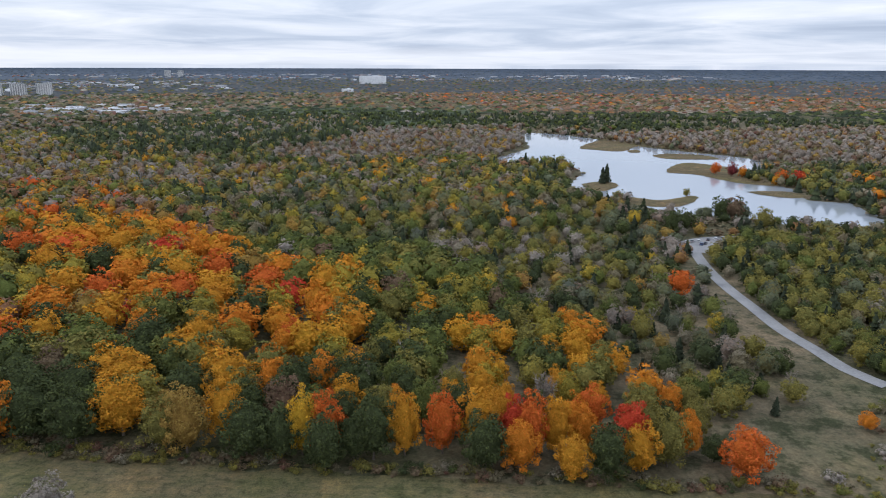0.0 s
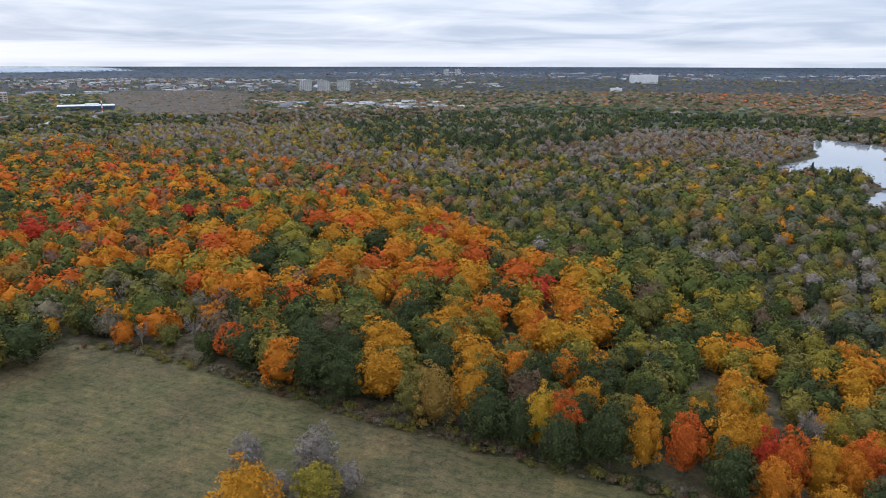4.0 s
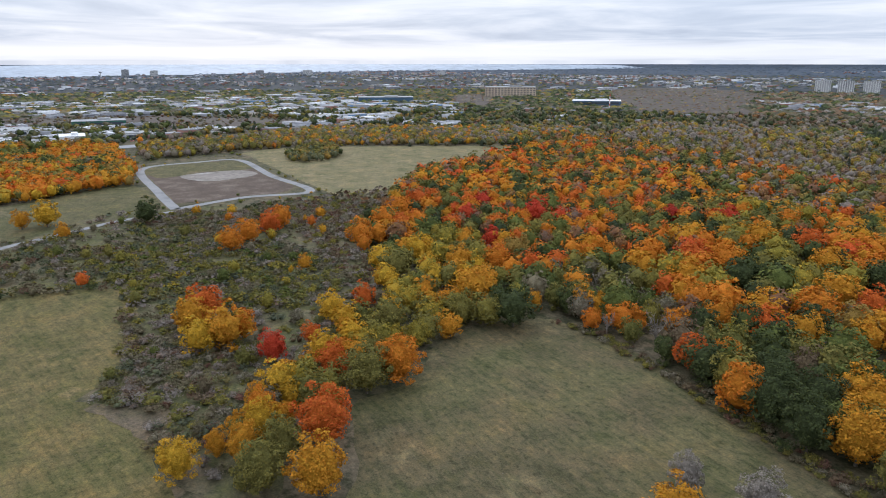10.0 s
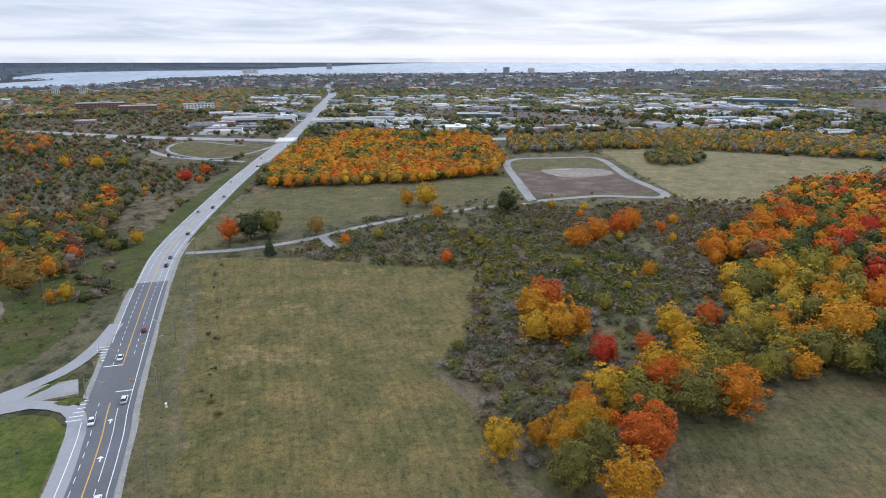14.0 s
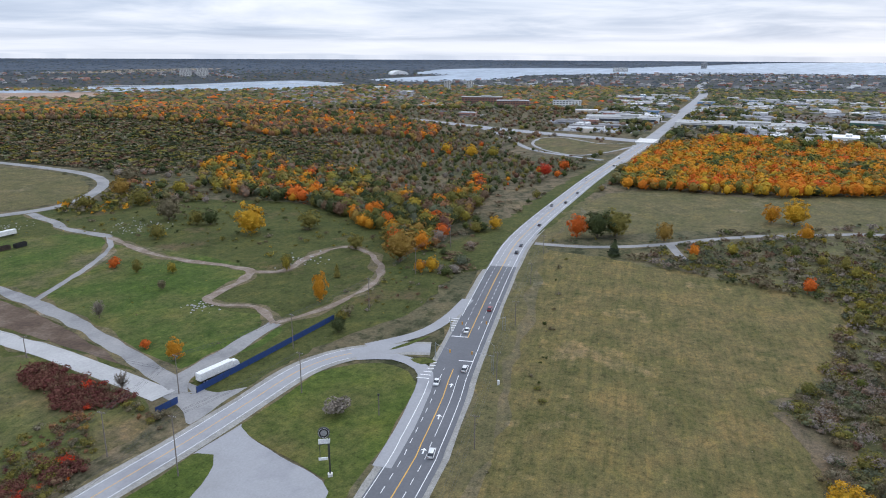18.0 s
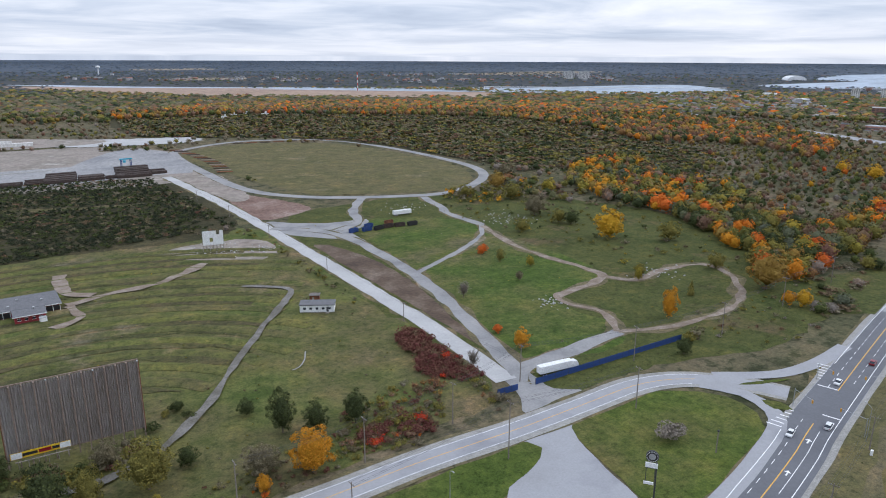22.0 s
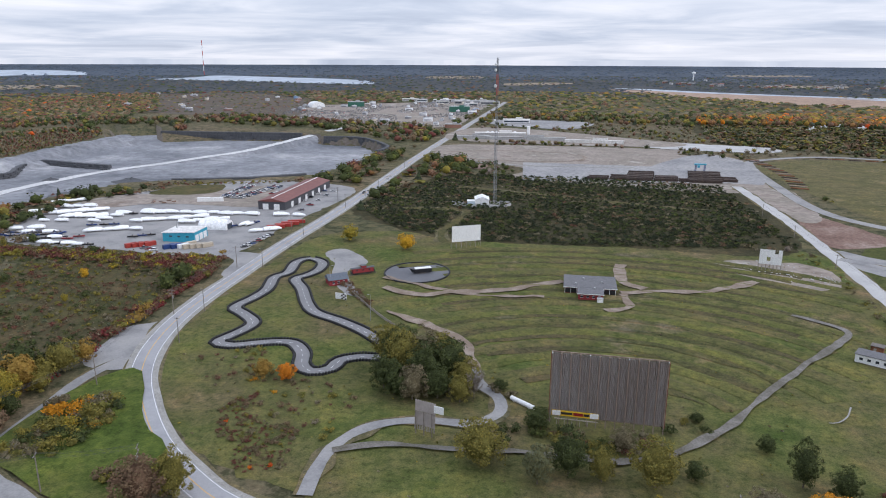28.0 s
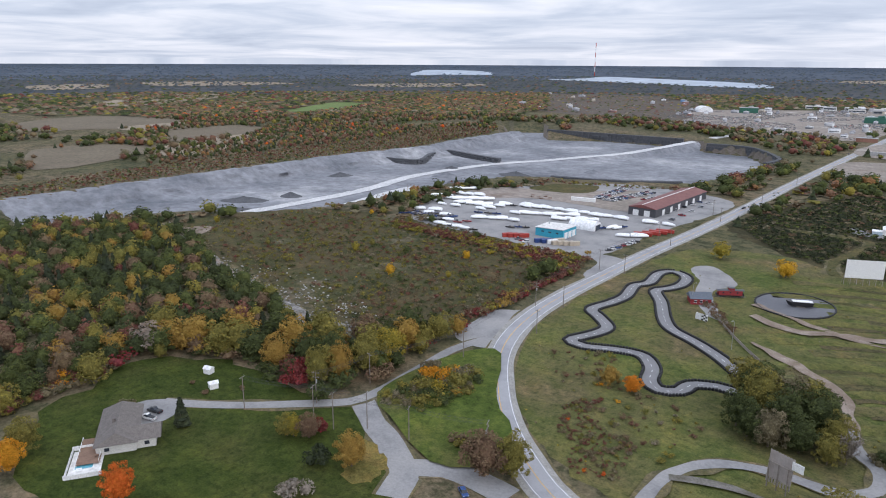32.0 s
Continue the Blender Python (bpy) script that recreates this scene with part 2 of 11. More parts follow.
def grass_material(name, stops, wheel=None, seed=0.0):
    """Mown or grazed grass: patches, blotches of dry stalks and, where wheel is given, tracks along that bearing."""
    m, n, l, b = tree_of(name)
    col = ramp(n, l, noise_of(n, l, 0.02, 6.0, 0.66), [(0.3 + 0.4 * i / (len(stops) - 1), c) for i, c in enumerate(stops)])
    col = blend(n, l, col, ramp(n, l, noise_of(n, l, 0.16, 5.0, 0.7), [(0.3, (0.7, 0.72, 0.7)), (0.55, (1.0, 1.0, 1.0)), (0.75, (1.3, 1.22, 1.1))]), 1.0, "MULTIPLY")
    fine = noise_of(n, l, 1.6, 5.0, 0.8)
    col = blend(n, l, col, ramp(n, l, fine, [(0.3, (0.62, 0.64, 0.6)), (0.7, (1.38, 1.34, 1.3))]), 1.0, "MULTIPLY")
    blot = noise_of(n, l, 0.055, 6.0, 0.7, None)
    col = blend(n, l, col, ramp(n, l, blot, [(0.36, (0.74, 0.80, 0.72)), (0.5, (1.0, 1.0, 1.0)), (0.62, (1.22, 1.12, 1.05)), (0.70, (1.5, 1.3, 1.2))]), 1.0, "MULTIPLY")
    tuft = noise_of(n, l, 0.45, 6.0, 0.75)
    col = blend(n, l, col, ramp(n, l, tuft, [(0.36, (0.60, 0.62, 0.58)), (0.48, (1.0, 1.0, 1.0)), (0.66, (1.34, 1.24, 1.12))]), 1.0, "MULTIPLY")
    if wheel is not None:
        rows = noise_of(n, l, 0.42, 4.0, 0.75, (0.12, 1.0, 1.0, wheel))
        col = blend(n, l, col, ramp(n, l, rows, [(0.36, (0.76, 0.82, 0.76)), (0.5, (1.0, 1.0, 1.0)), (0.66, (1.22, 1.14, 1.08))]), 1.0, "MULTIPLY")
    l.new(col, b.inputs["Base Color"])
    b.inputs["Roughness"].default_value, b.inputs["Specular IOR Level"].default_value = 0.95, 0.1
    bumped(n, l, b, fine, 0.7, 0.25)
    return m


M_MEADOW = grass_material("meadow_grass", [(0.071, 0.077, 0.033), (0.117, 0.108, 0.054), (0.107, 0.09, 0.052), (0.156, 0.136, 0.077)], -3)
M_HAY = grass_material("hay_field_grass", [(0.077, 0.086, 0.032), (0.139, 0.115, 0.054), (0.114, 0.104, 0.043), (0.252, 0.18, 0.107)], 14)
M_TAN = grass_material("tan_field_grass", [(0.150, 0.132, 0.070), (0.200, 0.172, 0.098), (0.170, 0.152, 0.080), (0.240, 0.200, 0.122)])
M_STRAW = grass_material("dry_field_grass", [(0.084, 0.082, 0.036), (0.122, 0.108, 0.057), (0.099, 0.095, 0.044), (0.152, 0.129, 0.080)])
M_LAWN = grass_material("lawn_grass", [(0.052, 0.083, 0.016), (0.074, 0.101, 0.023), (0.101, 0.095, 0.038)])
# darkened copy of lawn_grass: the shade is put into its colour
M_HOUSE_LAWN = grass_material("lawn_grass_painted_shade", [(0.031, 0.047, 0.010), (0.043, 0.059, 0.013), (0.059, 0.061, 0.021)])
M_ROUGH = grass_material("unmown_grass", [(0.063, 0.059, 0.027), (0.090, 0.079, 0.041), (0.070, 0.070, 0.029), (0.117, 0.097, 0.058)])
M_SITE = grass_material("site_grass", [(0.045, 0.08, 0.015), (0.063, 0.095, 0.022), (0.087, 0.097, 0.033), (0.125, 0.108, 0.065)])
M_DRIVEIN = grass_material("drive_in_grass", [(0.064, 0.094, 0.024), (0.097, 0.108, 0.037), (0.103, 0.096, 0.045), (0.159, 0.12, 0.078)])
M_SITEROUGH = grass_material("site_rough_grass", [(0.047, 0.068, 0.019), (0.071, 0.08, 0.027), (0.065, 0.074, 0.024), (0.116, 0.086, 0.053)])
M_SCRUBG = grass_material("scrub_ground", [(0.083, 0.083, 0.04), (0.13, 0.112, 0.072), (0.099, 0.101, 0.046), (0.172, 0.14, 0.104)])
M_STONYG = grass_material("stony_ground", [(0.050, 0.054, 0.023), (0.080, 0.066, 0.038), (0.060, 0.062, 0.027), (0.150, 0.126, 0.100)])
M_SOIL = surface("bare_soil", [(0.056, 0.036, 0.025), (0.092, 0.062, 0.042), (0.165, 0.125, 0.094)], 0.05, 0.6, 0.95)
M_ASPHALT = surface("asphalt", [(0.105, 0.107, 0.118), (0.135, 0.137, 0.148)], 0.06, 1.2, 0.85, bump=0.05, grit=0.12)
M_OLDASPH = surface("worn_pale_asphalt", [(0.225, 0.225, 0.24), (0.30, 0.30, 0.31), (0.26, 0.258, 0.262)], 0.05, 1.5, 0.9, bump=0.05, grit=0.10)
M_GRAVEL = surface("crushed_stone", [(0.327, 0.323, 0.318), (0.439, 0.43, 0.421)], 0.05, 1.2, 0.95, bump=0.1, grit=0.16)
M_PAD = surface("pale_yard_concrete", [(0.17, 0.17, 0.178), (0.25, 0.245, 0.245), (0.31, 0.30, 0.29)], 0.015, 0.25, 0.95, bump=0)
M_REDSOIL = surface("red_brown_soil", [(0.125, 0.072, 0.054), (0.175, 0.110, 0.086), (0.25, 0.185, 0.155)], 0.05, 0.4, 0.95)
M_DIRT = surface("tracked_dirt", [(0.165, 0.128, 0.102), (0.26, 0.222, 0.192), (0.195, 0.168, 0.138), (0.37, 0.34, 0.31)], 0.02, 0.2, 0.95, bump=0)
M_SHOULDER = surface("gravel_shoulder", [(0.22, 0.212, 0.195), (0.31, 0.30, 0.28)], 0.2, 2.0, 0.95)
M_GREYTRACK = surface("grey_gravel", [(0.165, 0.163, 0.165), (0.245, 0.24, 0.238), (0.29, 0.28, 0.27)], 0.06, 1.2, 0.95, bump=0.1, grit=0.18)
M_PATHGREY = surface("worn_grey_path", [(0.085, 0.078, 0.055), (0.135, 0.124, 0.108), (0.20, 0.188, 0.172)], 0.15, 1.5, 0.95)
M_TRACK = surface("dirt_track", [(0.15, 0.110, 0.080), (0.205, 0.160, 0.125), (0.29, 0.245, 0.205)], 0.15, 1.5, 0.95)
M_QUARRY = surface("quarry_floor", [(0.095, 0.102, 0.116), (0.16, 0.166, 0.182), (0.215, 0.220, 0.236), (0.36, 0.36, 0.366)], 0.010, 0.12, 0.95, depth=0.4)
M_EDGE = grass_material("worn_edge", [(0.085, 0.084, 0.036), (0.140, 0.120, 0.078), (0.110, 0.100, 0.056), (0.200, 0.178, 0.145)])
M_KART = surface("kart_asphalt", [(0.165, 0.163, 0.168), (0.215, 0.212, 0.215)], 0.08, 1.5, 0.9, bump=0.05, grit=0.10)
M_HAUL = surface("white_stone_dust", [(0.42, 0.42, 0.425), (0.56, 0.555, 0.55)], 0.05, 0.5, 0.95, bump=0)
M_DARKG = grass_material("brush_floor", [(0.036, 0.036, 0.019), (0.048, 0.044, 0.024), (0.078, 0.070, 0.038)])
M_LITTER = grass_material("leaf_litter", [(0.10, 0.10, 0.03), (0.26, 0.17, 0.06), (0.14, 0.12, 0.04), (0.36, 0.25, 0.11)])
M_LINE = plain("road_paint_white", (0.72, 0.72, 0.72), 0.7)
M_YLINE = plain("road_paint_yellow", (0.62, 0.36, 0.07), 0.7)


def water_material():
    m, n, l, b = tree_of("still_water")
    # pale base: part of the sky's reflection is painted into the colour
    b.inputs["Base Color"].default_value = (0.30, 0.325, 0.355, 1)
    b.inputs["Roughness"].default_value, b.inputs["IOR"].default_value = 0.06, 1.33
    b.inputs["Specular IOR Level"].default_value = 1.0
    bumped(n, l, b, noise_of(n, l, 0.35, 4.0, 0.6), 0.05, 0.1)
    return m


M_WATER = water_material()

# ---- mesh helpers ----
def mesh_of(name, verts, faces, material, smooth=False):
    me = bpy.data.meshes.new(name)
    me.from_pydata([tuple(v) for v in verts], [], faces)
    me.materials.append(material)
    if smooth:
        me.polygons.foreach_set("use_smooth", [True] * len(me.polygons))
    me.update()
    return me


def tri_mesh(name, verts, tris, material, pick=None):
    """A mesh from arrays of corners and triangles, with a colour number for each triangle."""
    me = bpy.data.meshes.new(name)
    nv, nt = len(verts), len(tris)
    me.vertices.add(nv)
    me.vertices.foreach_set("co", np.ascontiguousarray(verts, dtype=np.float32).ravel())
    me.loops.add(nt * 3)
    me.loops.foreach_set("vertex_index", np.ascontiguousarray(tris, dtype=np.int32).ravel())
    me.polygons.add(nt)
    me.polygons.foreach_set("loop_start", np.arange(0, nt * 3, 3, dtype=np.int32))
    if pick is not None:
        me.polygons.foreach_set("use_smooth", np.ones(nt, dtype=bool))
        me.attributes.new("pick", "FLOAT", "FACE").data.foreach_set("value", np.ascontiguousarray(pick, dtype=np.float32))
    me.materials.append(material)
    me.update(calc_edges=True)
    return me


def part(name, bm, material, parent, label=""):
    me = bpy.data.meshes.new(name)
    bm.to_mesh(me)
    bm.free()
    me.materials.append(material)
    ob = new(name, me)
    ob.parent = parent
    if label:
        ob["label"] = label
    return ob


def piece(name, me, parent, m=None, label=""):
    ob = new(name, me)
    ob.parent = parent
    if m is not None:
        ob.matrix_basis = m
    if label:
        ob["label"] = label
    return ob


def thing(name, label, category, group="", at=None, turn=0.0, kind=""):
    ob = new(name)
    if at is not None:
        ob.matrix_basis = pose(at[0], at[1], at[2] if len(at) > 2 else 0.0, 0, 0, turn)
    return tagged(ob, label, category, group, kind)


def box(bm, sx, sy, sz, x=0.0, y=0.0, z=0.0, turn=0.0, bevel=0.0, m=None):
    """A box whose base centre is at x, y, z."""
    r = bmesh.ops.create_cube(bm, size=1.0)
    vs = r["verts"]
    bmesh.ops.scale(bm, vec=(sx, sy, sz), verts=vs)
    if bevel:
        es = list({e for v in vs for e in v.link_edges})
        vs = list({v for v in bmesh.ops.bevel(bm, geom=es, offset=bevel, segments=1, affect="EDGES")["verts"]} | {v for v in vs if v.is_valid})
    bmesh.ops.transform(bm, matrix=(m or Matrix()) @ pose(x, y, z + sz / 2, 0, 0, turn), verts=vs)
    return bm


def rod(bm, a, b, r, r2=None, sides=6):
    a, b = Vector(a), Vector(b)
    d = b - a
    m = Matrix.Translation((a + b) / 2) @ d.to_track_quat("Z", "Y").to_matrix().to_4x4()
    bmesh.ops.create_cone(bm, cap_ends=True, segments=sides, radius1=r, radius2=r if r2 is None else r2, depth=d.length, matrix=m)
    return bm


def smooth_line(pts, step=4.0, closed=False):
    """Points every step metres along a Catmull-Rom curve through pts."""
    p = [np.array(q, float) for q in pts]
    n = len(p)
    out = []
    for i in range(n if closed else n - 1):
        if closed:
            a, b, c, d = p[(i - 1) % n], p[i], p[(i + 1) % n], p[(i + 2) % n]
        else:
            a, b, c, d = p[max(0, i - 1)], p[i], p[i + 1], p[min(n - 1, i + 2)]
        k = max(1, int(np.linalg.norm(c - b) / step))
        for j in range(k):
            t = j / k
            out.append(0.5 * (2 * b + (c - a) * t + (2 * a - 5 * b + 4 * c - d) * t * t + (3 * b - a - 3 * c + d) * t ** 3))
    if not closed:
        out.append(p[-1])
    return np.array(out)


def side_of(line, closed=False):
    d = np.roll(line, -1, 0) - np.roll(line, 1, 0) if closed else np.gradient(line, axis=0)
    d /= np.linalg.norm(d, axis=1)[:, None] + 1e-9
    return np.stack([d[:, 1], -d[:, 0]], 1)


# far land is drawn in: a true distance d lies at the nearer radius r, raised so that it is seen under the same angle
NEAR, DEEP, MID_EYE = 1500.0, 3300.0, 107.0


def warp(x, y):
    x, y = np.asarray(x, float), np.asarray(y, float)
    d = np.maximum(np.hypot(x, y), 1e-6)
    r = np.where(d < NEAR, d, NEAR + DEEP * (1 - np.exp(-(np.maximum(d, NEAR) - NEAR) / DEEP)))
    fall = np.maximum(d - NEAR, 0) / 1.45e7
    z = np.where(d < NEAR, 0.0, MID_EYE * (1 - r / d) - r * fall)
    return x * r / d, y * r / d, z, r / d


def inside(poly, x, y):
    p = np.asarray(poly, float)
    x, y = np.asarray(x, float), np.asarray(y, float)
    hit = np.zeros(x.shape, bool)
    for (x1, y1), (x2, y2) in zip(p, np.roll(p, -1, 0)):
        if y1 != y2:
            hit ^= ((y1 > y) != (y2 > y)) & (x < (x2 - x1) * (y - y1) / (y2 - y1) + x1)
    return hit


def away(line, x, y):
    """Distance from points to a line of points."""
    p = np.asarray(line, float)
    best = np.full(np.shape(x), 1e9)
    for (x1, y1), (x2, y2) in zip(p[:-1], p[1:]):
        dx, dy = x2 - x1, y2 - y1
        t = np.clip(((x - x1) * dx + (y - y1) * dy) / (dx * dx + dy * dy + 1e-9), 0, 1)
        best = np.minimum(best, np.hypot(x - x1 - t * dx, y - y1 - t * dy))
    return best


# ---- the plan: centre lines and outlines in metres ----
HIGHWAY = [(300, -10), (120, -32), (0, -55), (-133, -82), (-154, -87), (-182, -95), (-210, -104), (-326, -137), (-399, -153), (-524, -167), (-660, -179), (-959, -198), (-1491, -246), (-2231, -320)]
OLD_ROAD = [(-215, -118), (-211, -126), (-202, -137), (-191, -145), (-175, -149), (-150, -148), (-125, -147), (-92, -147), (-72, -146), (-30, -143), (25, -136), (60, -134), (85, -139), (102, -148), (119, -160), (137, -178), (155, -201), (168, -228), (177, -265), (182, -318), (187, -391), (191, -499), (210, -767), (230, -1119), (274, -1961)]
TURN_LANE_N = [(-205, -140), (-225, -129), (-246, -127), (-271, -130)]
TURN_LANE_S = [(-195, -138), (-202, -126), (-199, -113), (-190, -106), (-176, -101), (-160, -96), (-140, -91)]
GRAVEL_ROAD = [(-140, -175), (-142, -209), (-143, -247), (-142, -334), (-140, -427), (-136, -530), (-124, -676)]
GREY_DRIVE = [(-147, -176), (-151, -192), (-158, -222), (-164, -247), (-169, -271), (-173, -296), (-175, -325), (-176, -372), (-170, -402), (-157, -419), (-141, -431)]
OVAL = [(-180, -869), (-161, -820), (-160, -692), (-168, -578), (-196, -525), (-238, -497), (-301, -478), (-350, -502), (-392, -549), (-409, -621), (-403, -766), (-367, -879), (-267, -920)]
LINK_A = [(-177, -405), (-198, -419), (-210, -453), (-237, -495)]
LINK_B = [(-281, -476), (-273, -433), (-266, -413), (-267, -372)]
LINK_C = [(-176, -300), (-201, -314), (-232, -333), (-254, -353), (-267, -372)]
DIRT_LOOP = [(-265, -368), (-254, -324), (-253, -292), (-256, -264), (-255, -245), (-235, -238), (-215, -234), (-211, -224), (-217, -211), (-213, -198), (-206, -187)]
DIRT_LOOP_B = [(-255, -245), (-264, -233), (-290, -237), (-315, -234), (-316, -218), (-299, -197), (-277, -183), (-253, -179), (-226, -180), (-206, -187)]
SITE_DRIVE = [(-143, -173), (-151, -180), (-163, -182), (-186, -184), (-206, -187)]
LEFT_LANE = [(-378, -139), (-385, -112), (-399, -88), (-416, -69), (-436, -52), (-459, -28), (-478, 1), (-500, 34), (-515, 74)]
LANE_SPUR = [(-416, -69), (-384, -55)]
LOT_RING = [(-522, 75), (-598, 74), (-739, 79), (-763, 135), (-757, 178), (-637, 178), (-543, 183), (-543, 129), (-522, 75)]
LOT_DIRT = [(-545, 78), (-738, 85), (-749, 170), (-565, 175), (-544, 83)]
PARK_ROAD = [(142, 382), (136, 347), (133, 313), (133, 282), (133, 255), (136, 236), (138, 219), (144, 206)]
PARK_LOT = [(134, 392), (160, 409), (181, 409), (160, 382), (143, 372), (132, 376)]
HOUSE_DRIVE = [(170, -214), (173, -193), (169, -164), (167, -140), (175, -127), (196, -105), (214, -91)]
HOUSE_DRIVE_B = [(167, -140), (151, -132), (134, -125), (123, -119), (118, -109)]
PLOT_DRIVE = [(118, -109), (124, -123), (117, -129), (107, -131), (95, -131)]
DRIVEIN_PATH = [(67, -147), (69, -163), (67, -176), (58, -188), (45, -193), (32, -194), (24, -202), (26, -214), (34, -223), (38, -234)]
DRIVEIN_PATH_B = [(68, -169), (54, -176), (34, -178), (14, -181), (-5, -182), (-19, -184), (-32, -193), (-48, -212), (-59, -230), (-82, -265), (-104, -296), (-108, -310), (-91, -323)]
KART = [(158, -358), (162, -349), (158, -330), (161, -320), (156, -302), (156, -289), (158, -274), (150, -267), (141, -259), (140, -251), (143, -240), (144, -235), (137, -233), (123, -240), (114, -241), (106, -233), (102, -223), (96, -218), (90, -222), (89, -230), (82, -235), (75, -236), (71, -243), (81, -252), (92, -261), (105, -269), (119, -276), (128, -287), (139, -306), (149, -320), (146, -328), (144, -339), (148, -353)]
DRIVEIN_FIELD = [(138, -385), (79, -409), (-9, -421), (-121, -433), (-125, -322), (-106, -276), (-46, -194), (2, -182), (29, -222), (57, -254), (89, -282)]
SITE_LAWN = [(-196, -416), (-253, -403), (-261, -355), (-264, -277), (-253, -244), (-211, -232), (-210, -194), (-200, -178), (-174, -177), (-152, -187), (-163, -224), (-174, -294)]
LAWN_HOUSE = [(255, -97), (229, -123), (188, -129), (163, -136), (135, -124), (118, -109), (187, -43), (239, -62), (242, -77)]
TRIANGLE_LAWN = [(-139, -142), (-150, -145), (-171, -145), (-185, -139), (-195, -128), (-194, -115), (-188, -108), (-172, -102), (-153, -97), (-135, -94), (-125, -91), (-120, -96), (-128, -101), (-132, -119), (-135, -135)]
LAWN_STRIP = [(-60, -136), (-90, -139), (-104, -141), (-117, -142), (-122, -139), (-124, -135), (-120, -130), (-112, -126), (-101, -122), (-80, -118), (-60, -120)]
SCRUB_PLATEAU = [(463, -213), (437, -321), (322, -353), (215, -337), (193, -238), (218, -183), (302, -191)]
SCRUB_DARK = [(183, -507), (143, -678), (7, -690), (-109, -672), (-125, -449), (-10, -428), (81, -422), (132, -444)]
YARD_BOAT = [(369, -355), (404, -462), (328, -591), (223, -579), (213, -463), (208, -348), (277, -349)]
YARD_STEEL = [(202, -821), (83, -803), (-92, -897), (-161, -868), (-149, -703), (-109, -639), (75, -674), (77, -738)]
OVAL_IN = [(-193, -864), (-166, -802), (-176, -685), (-202, -541), (-244, -510), (-309, -491), (-359, -519), (-397, -613), (-388, -737), (-354, -849), (-267, -892)]
POND = [(48, 756), (108, 882), (114, 1044), (153, 1082), (214, 998), (263, 887), (346, 778), (323, 698), (276, 653), (278, 620), (295, 582), (283, 530), (308, 519), (294, 450), (277, 423), (246, 422), (210, 461), (181, 466), (159, 483), (135, 535), (100, 564), (136, 675), (114, 735), (65, 692)]
MEADOW = [(-149, 58), (-182, 71), (-194, 100), (-215, 118), (-222, 148), (-212, 171), (-192, 175), (-165, 178), (-145, 171), (-118, 167), (-80, 163), (-41, 157), (17, 153), (72, 149), (100, 142), (135, 120), (90, 30), (0, -30), (-70, -20), (-110, 20)]
HAY_FIELD = [(-367, -138), (-367, -79), (-345, 20), (-254, 14), (-230, 1), (-207, 15), (-179, 14), (-154, 18), (-100, 10), (-60, -30), (-100, -60), (-158, -74), (-198, -86), (-259, -103), (-352, -130)]
DRY_FIELD = [(-574, -132), (-598, -26), (-648, 56), (-524, 62), (-483, -6), (-449, -71), (-392, -135), (-424, -148)]
FAR_FIELD = [(-821, 202), (-833, 277), (-709, 519), (-640, 447), (-574, 301), (-495, 235), (-510, 197), (-584, 194), (-769, 195)]
SCRUB_W = [(-523, 33), (-493, 163), (-382, 172), (-257, 113), (-199, 60), (-150, 36), (-179, 14), (-207, 15), (-230, 1), (-254, 14), (-345, 20), (-367, -79), (-400, -70), (-440, -40)]
DRIVEIN_LAWN = [(165, -420), (60, -440), (-130, -440), (-136, -250), (-132, -172), (-80, -158), (20, -146), (80, -150), (125, -172), (160, -215), (172, -270), (176, -340)]
SITE_MEADOW = [(-149, -430), (-230, -480), (-330, -470), (-400, -330), (-330, -190), (-260, -145), (-190, -158), (-140, -165)]
RAMP = [(-905, -205), (-840, -206), (-762, -233), (-783, -279), (-833, -315), (-898, -328), (-916, -305), (-876, -242)]
FREEWAY = [(-1250, -1150), (-1100, -760), (-1033, -569), (-981, -430), (-955, -333), (-938, -240), (-925, -160), (-930, 0), (-985, 200), (-1100, 420)]
OFFRAMP = [(-1020, -520), (-991, -471), (-896, -383), (-812, -325), (-766, -279), (-735, -200)]
TOWN_ROAD = [(-1491, -246), (-2231, -320), (-2800, -420), (-3400, -480)]
SCRAP = [(652, -1303), (734, -1615), (619, -1761), (419, -1936), (300, -1932), (280, -1554), (262, -1192), (427, -1203)]
PLANT_YARD = [(211, -989), (220, -1169), (131, -1182), (-34, -1078), (-114, -1016), (-46, -970)]
PAVED_YARD = [(222, -1345), (140, -1366), (22, -1332), (58, -1197), (187, -1249)]
RUBBLE = [(108, -1062), (-8, -1078), (-57, -1050), (-144, -1020), (-219, -1002), (-208, -945), (-96, -950), (20, -1002), (100, -1020)]
HALL_LOT = [(203, -440), (205, -600), (325, -600), (332, -500), (290, -470)]
DIRT_FLAT = [(199, -826), (203, -925), (86, -948), (-100, -945), (-60, -860), (6, -789), (69, -747), (118, -766)]
GREEN_FIELD = [(1351, -912), (1544, -1198), (1437, -1222), (1301, -1088), (1310, -997)]
LAND_OPEN_W = [(906, -414), (981, -610), (1160, -608), (1235, -628), (1215, -483), (1110, -496), (795, -390)]
LAKE_HARB = [(-2730, -1852), (-2625, -1548), (-3178, -1378), (-3816, -1522), (-4304, -1364), (-5693, -399), (-7954, -563), (-7009, -1701), (-6411, -2563), (-5257, -2833), (-3785, -2233), (-3704, -1958)]
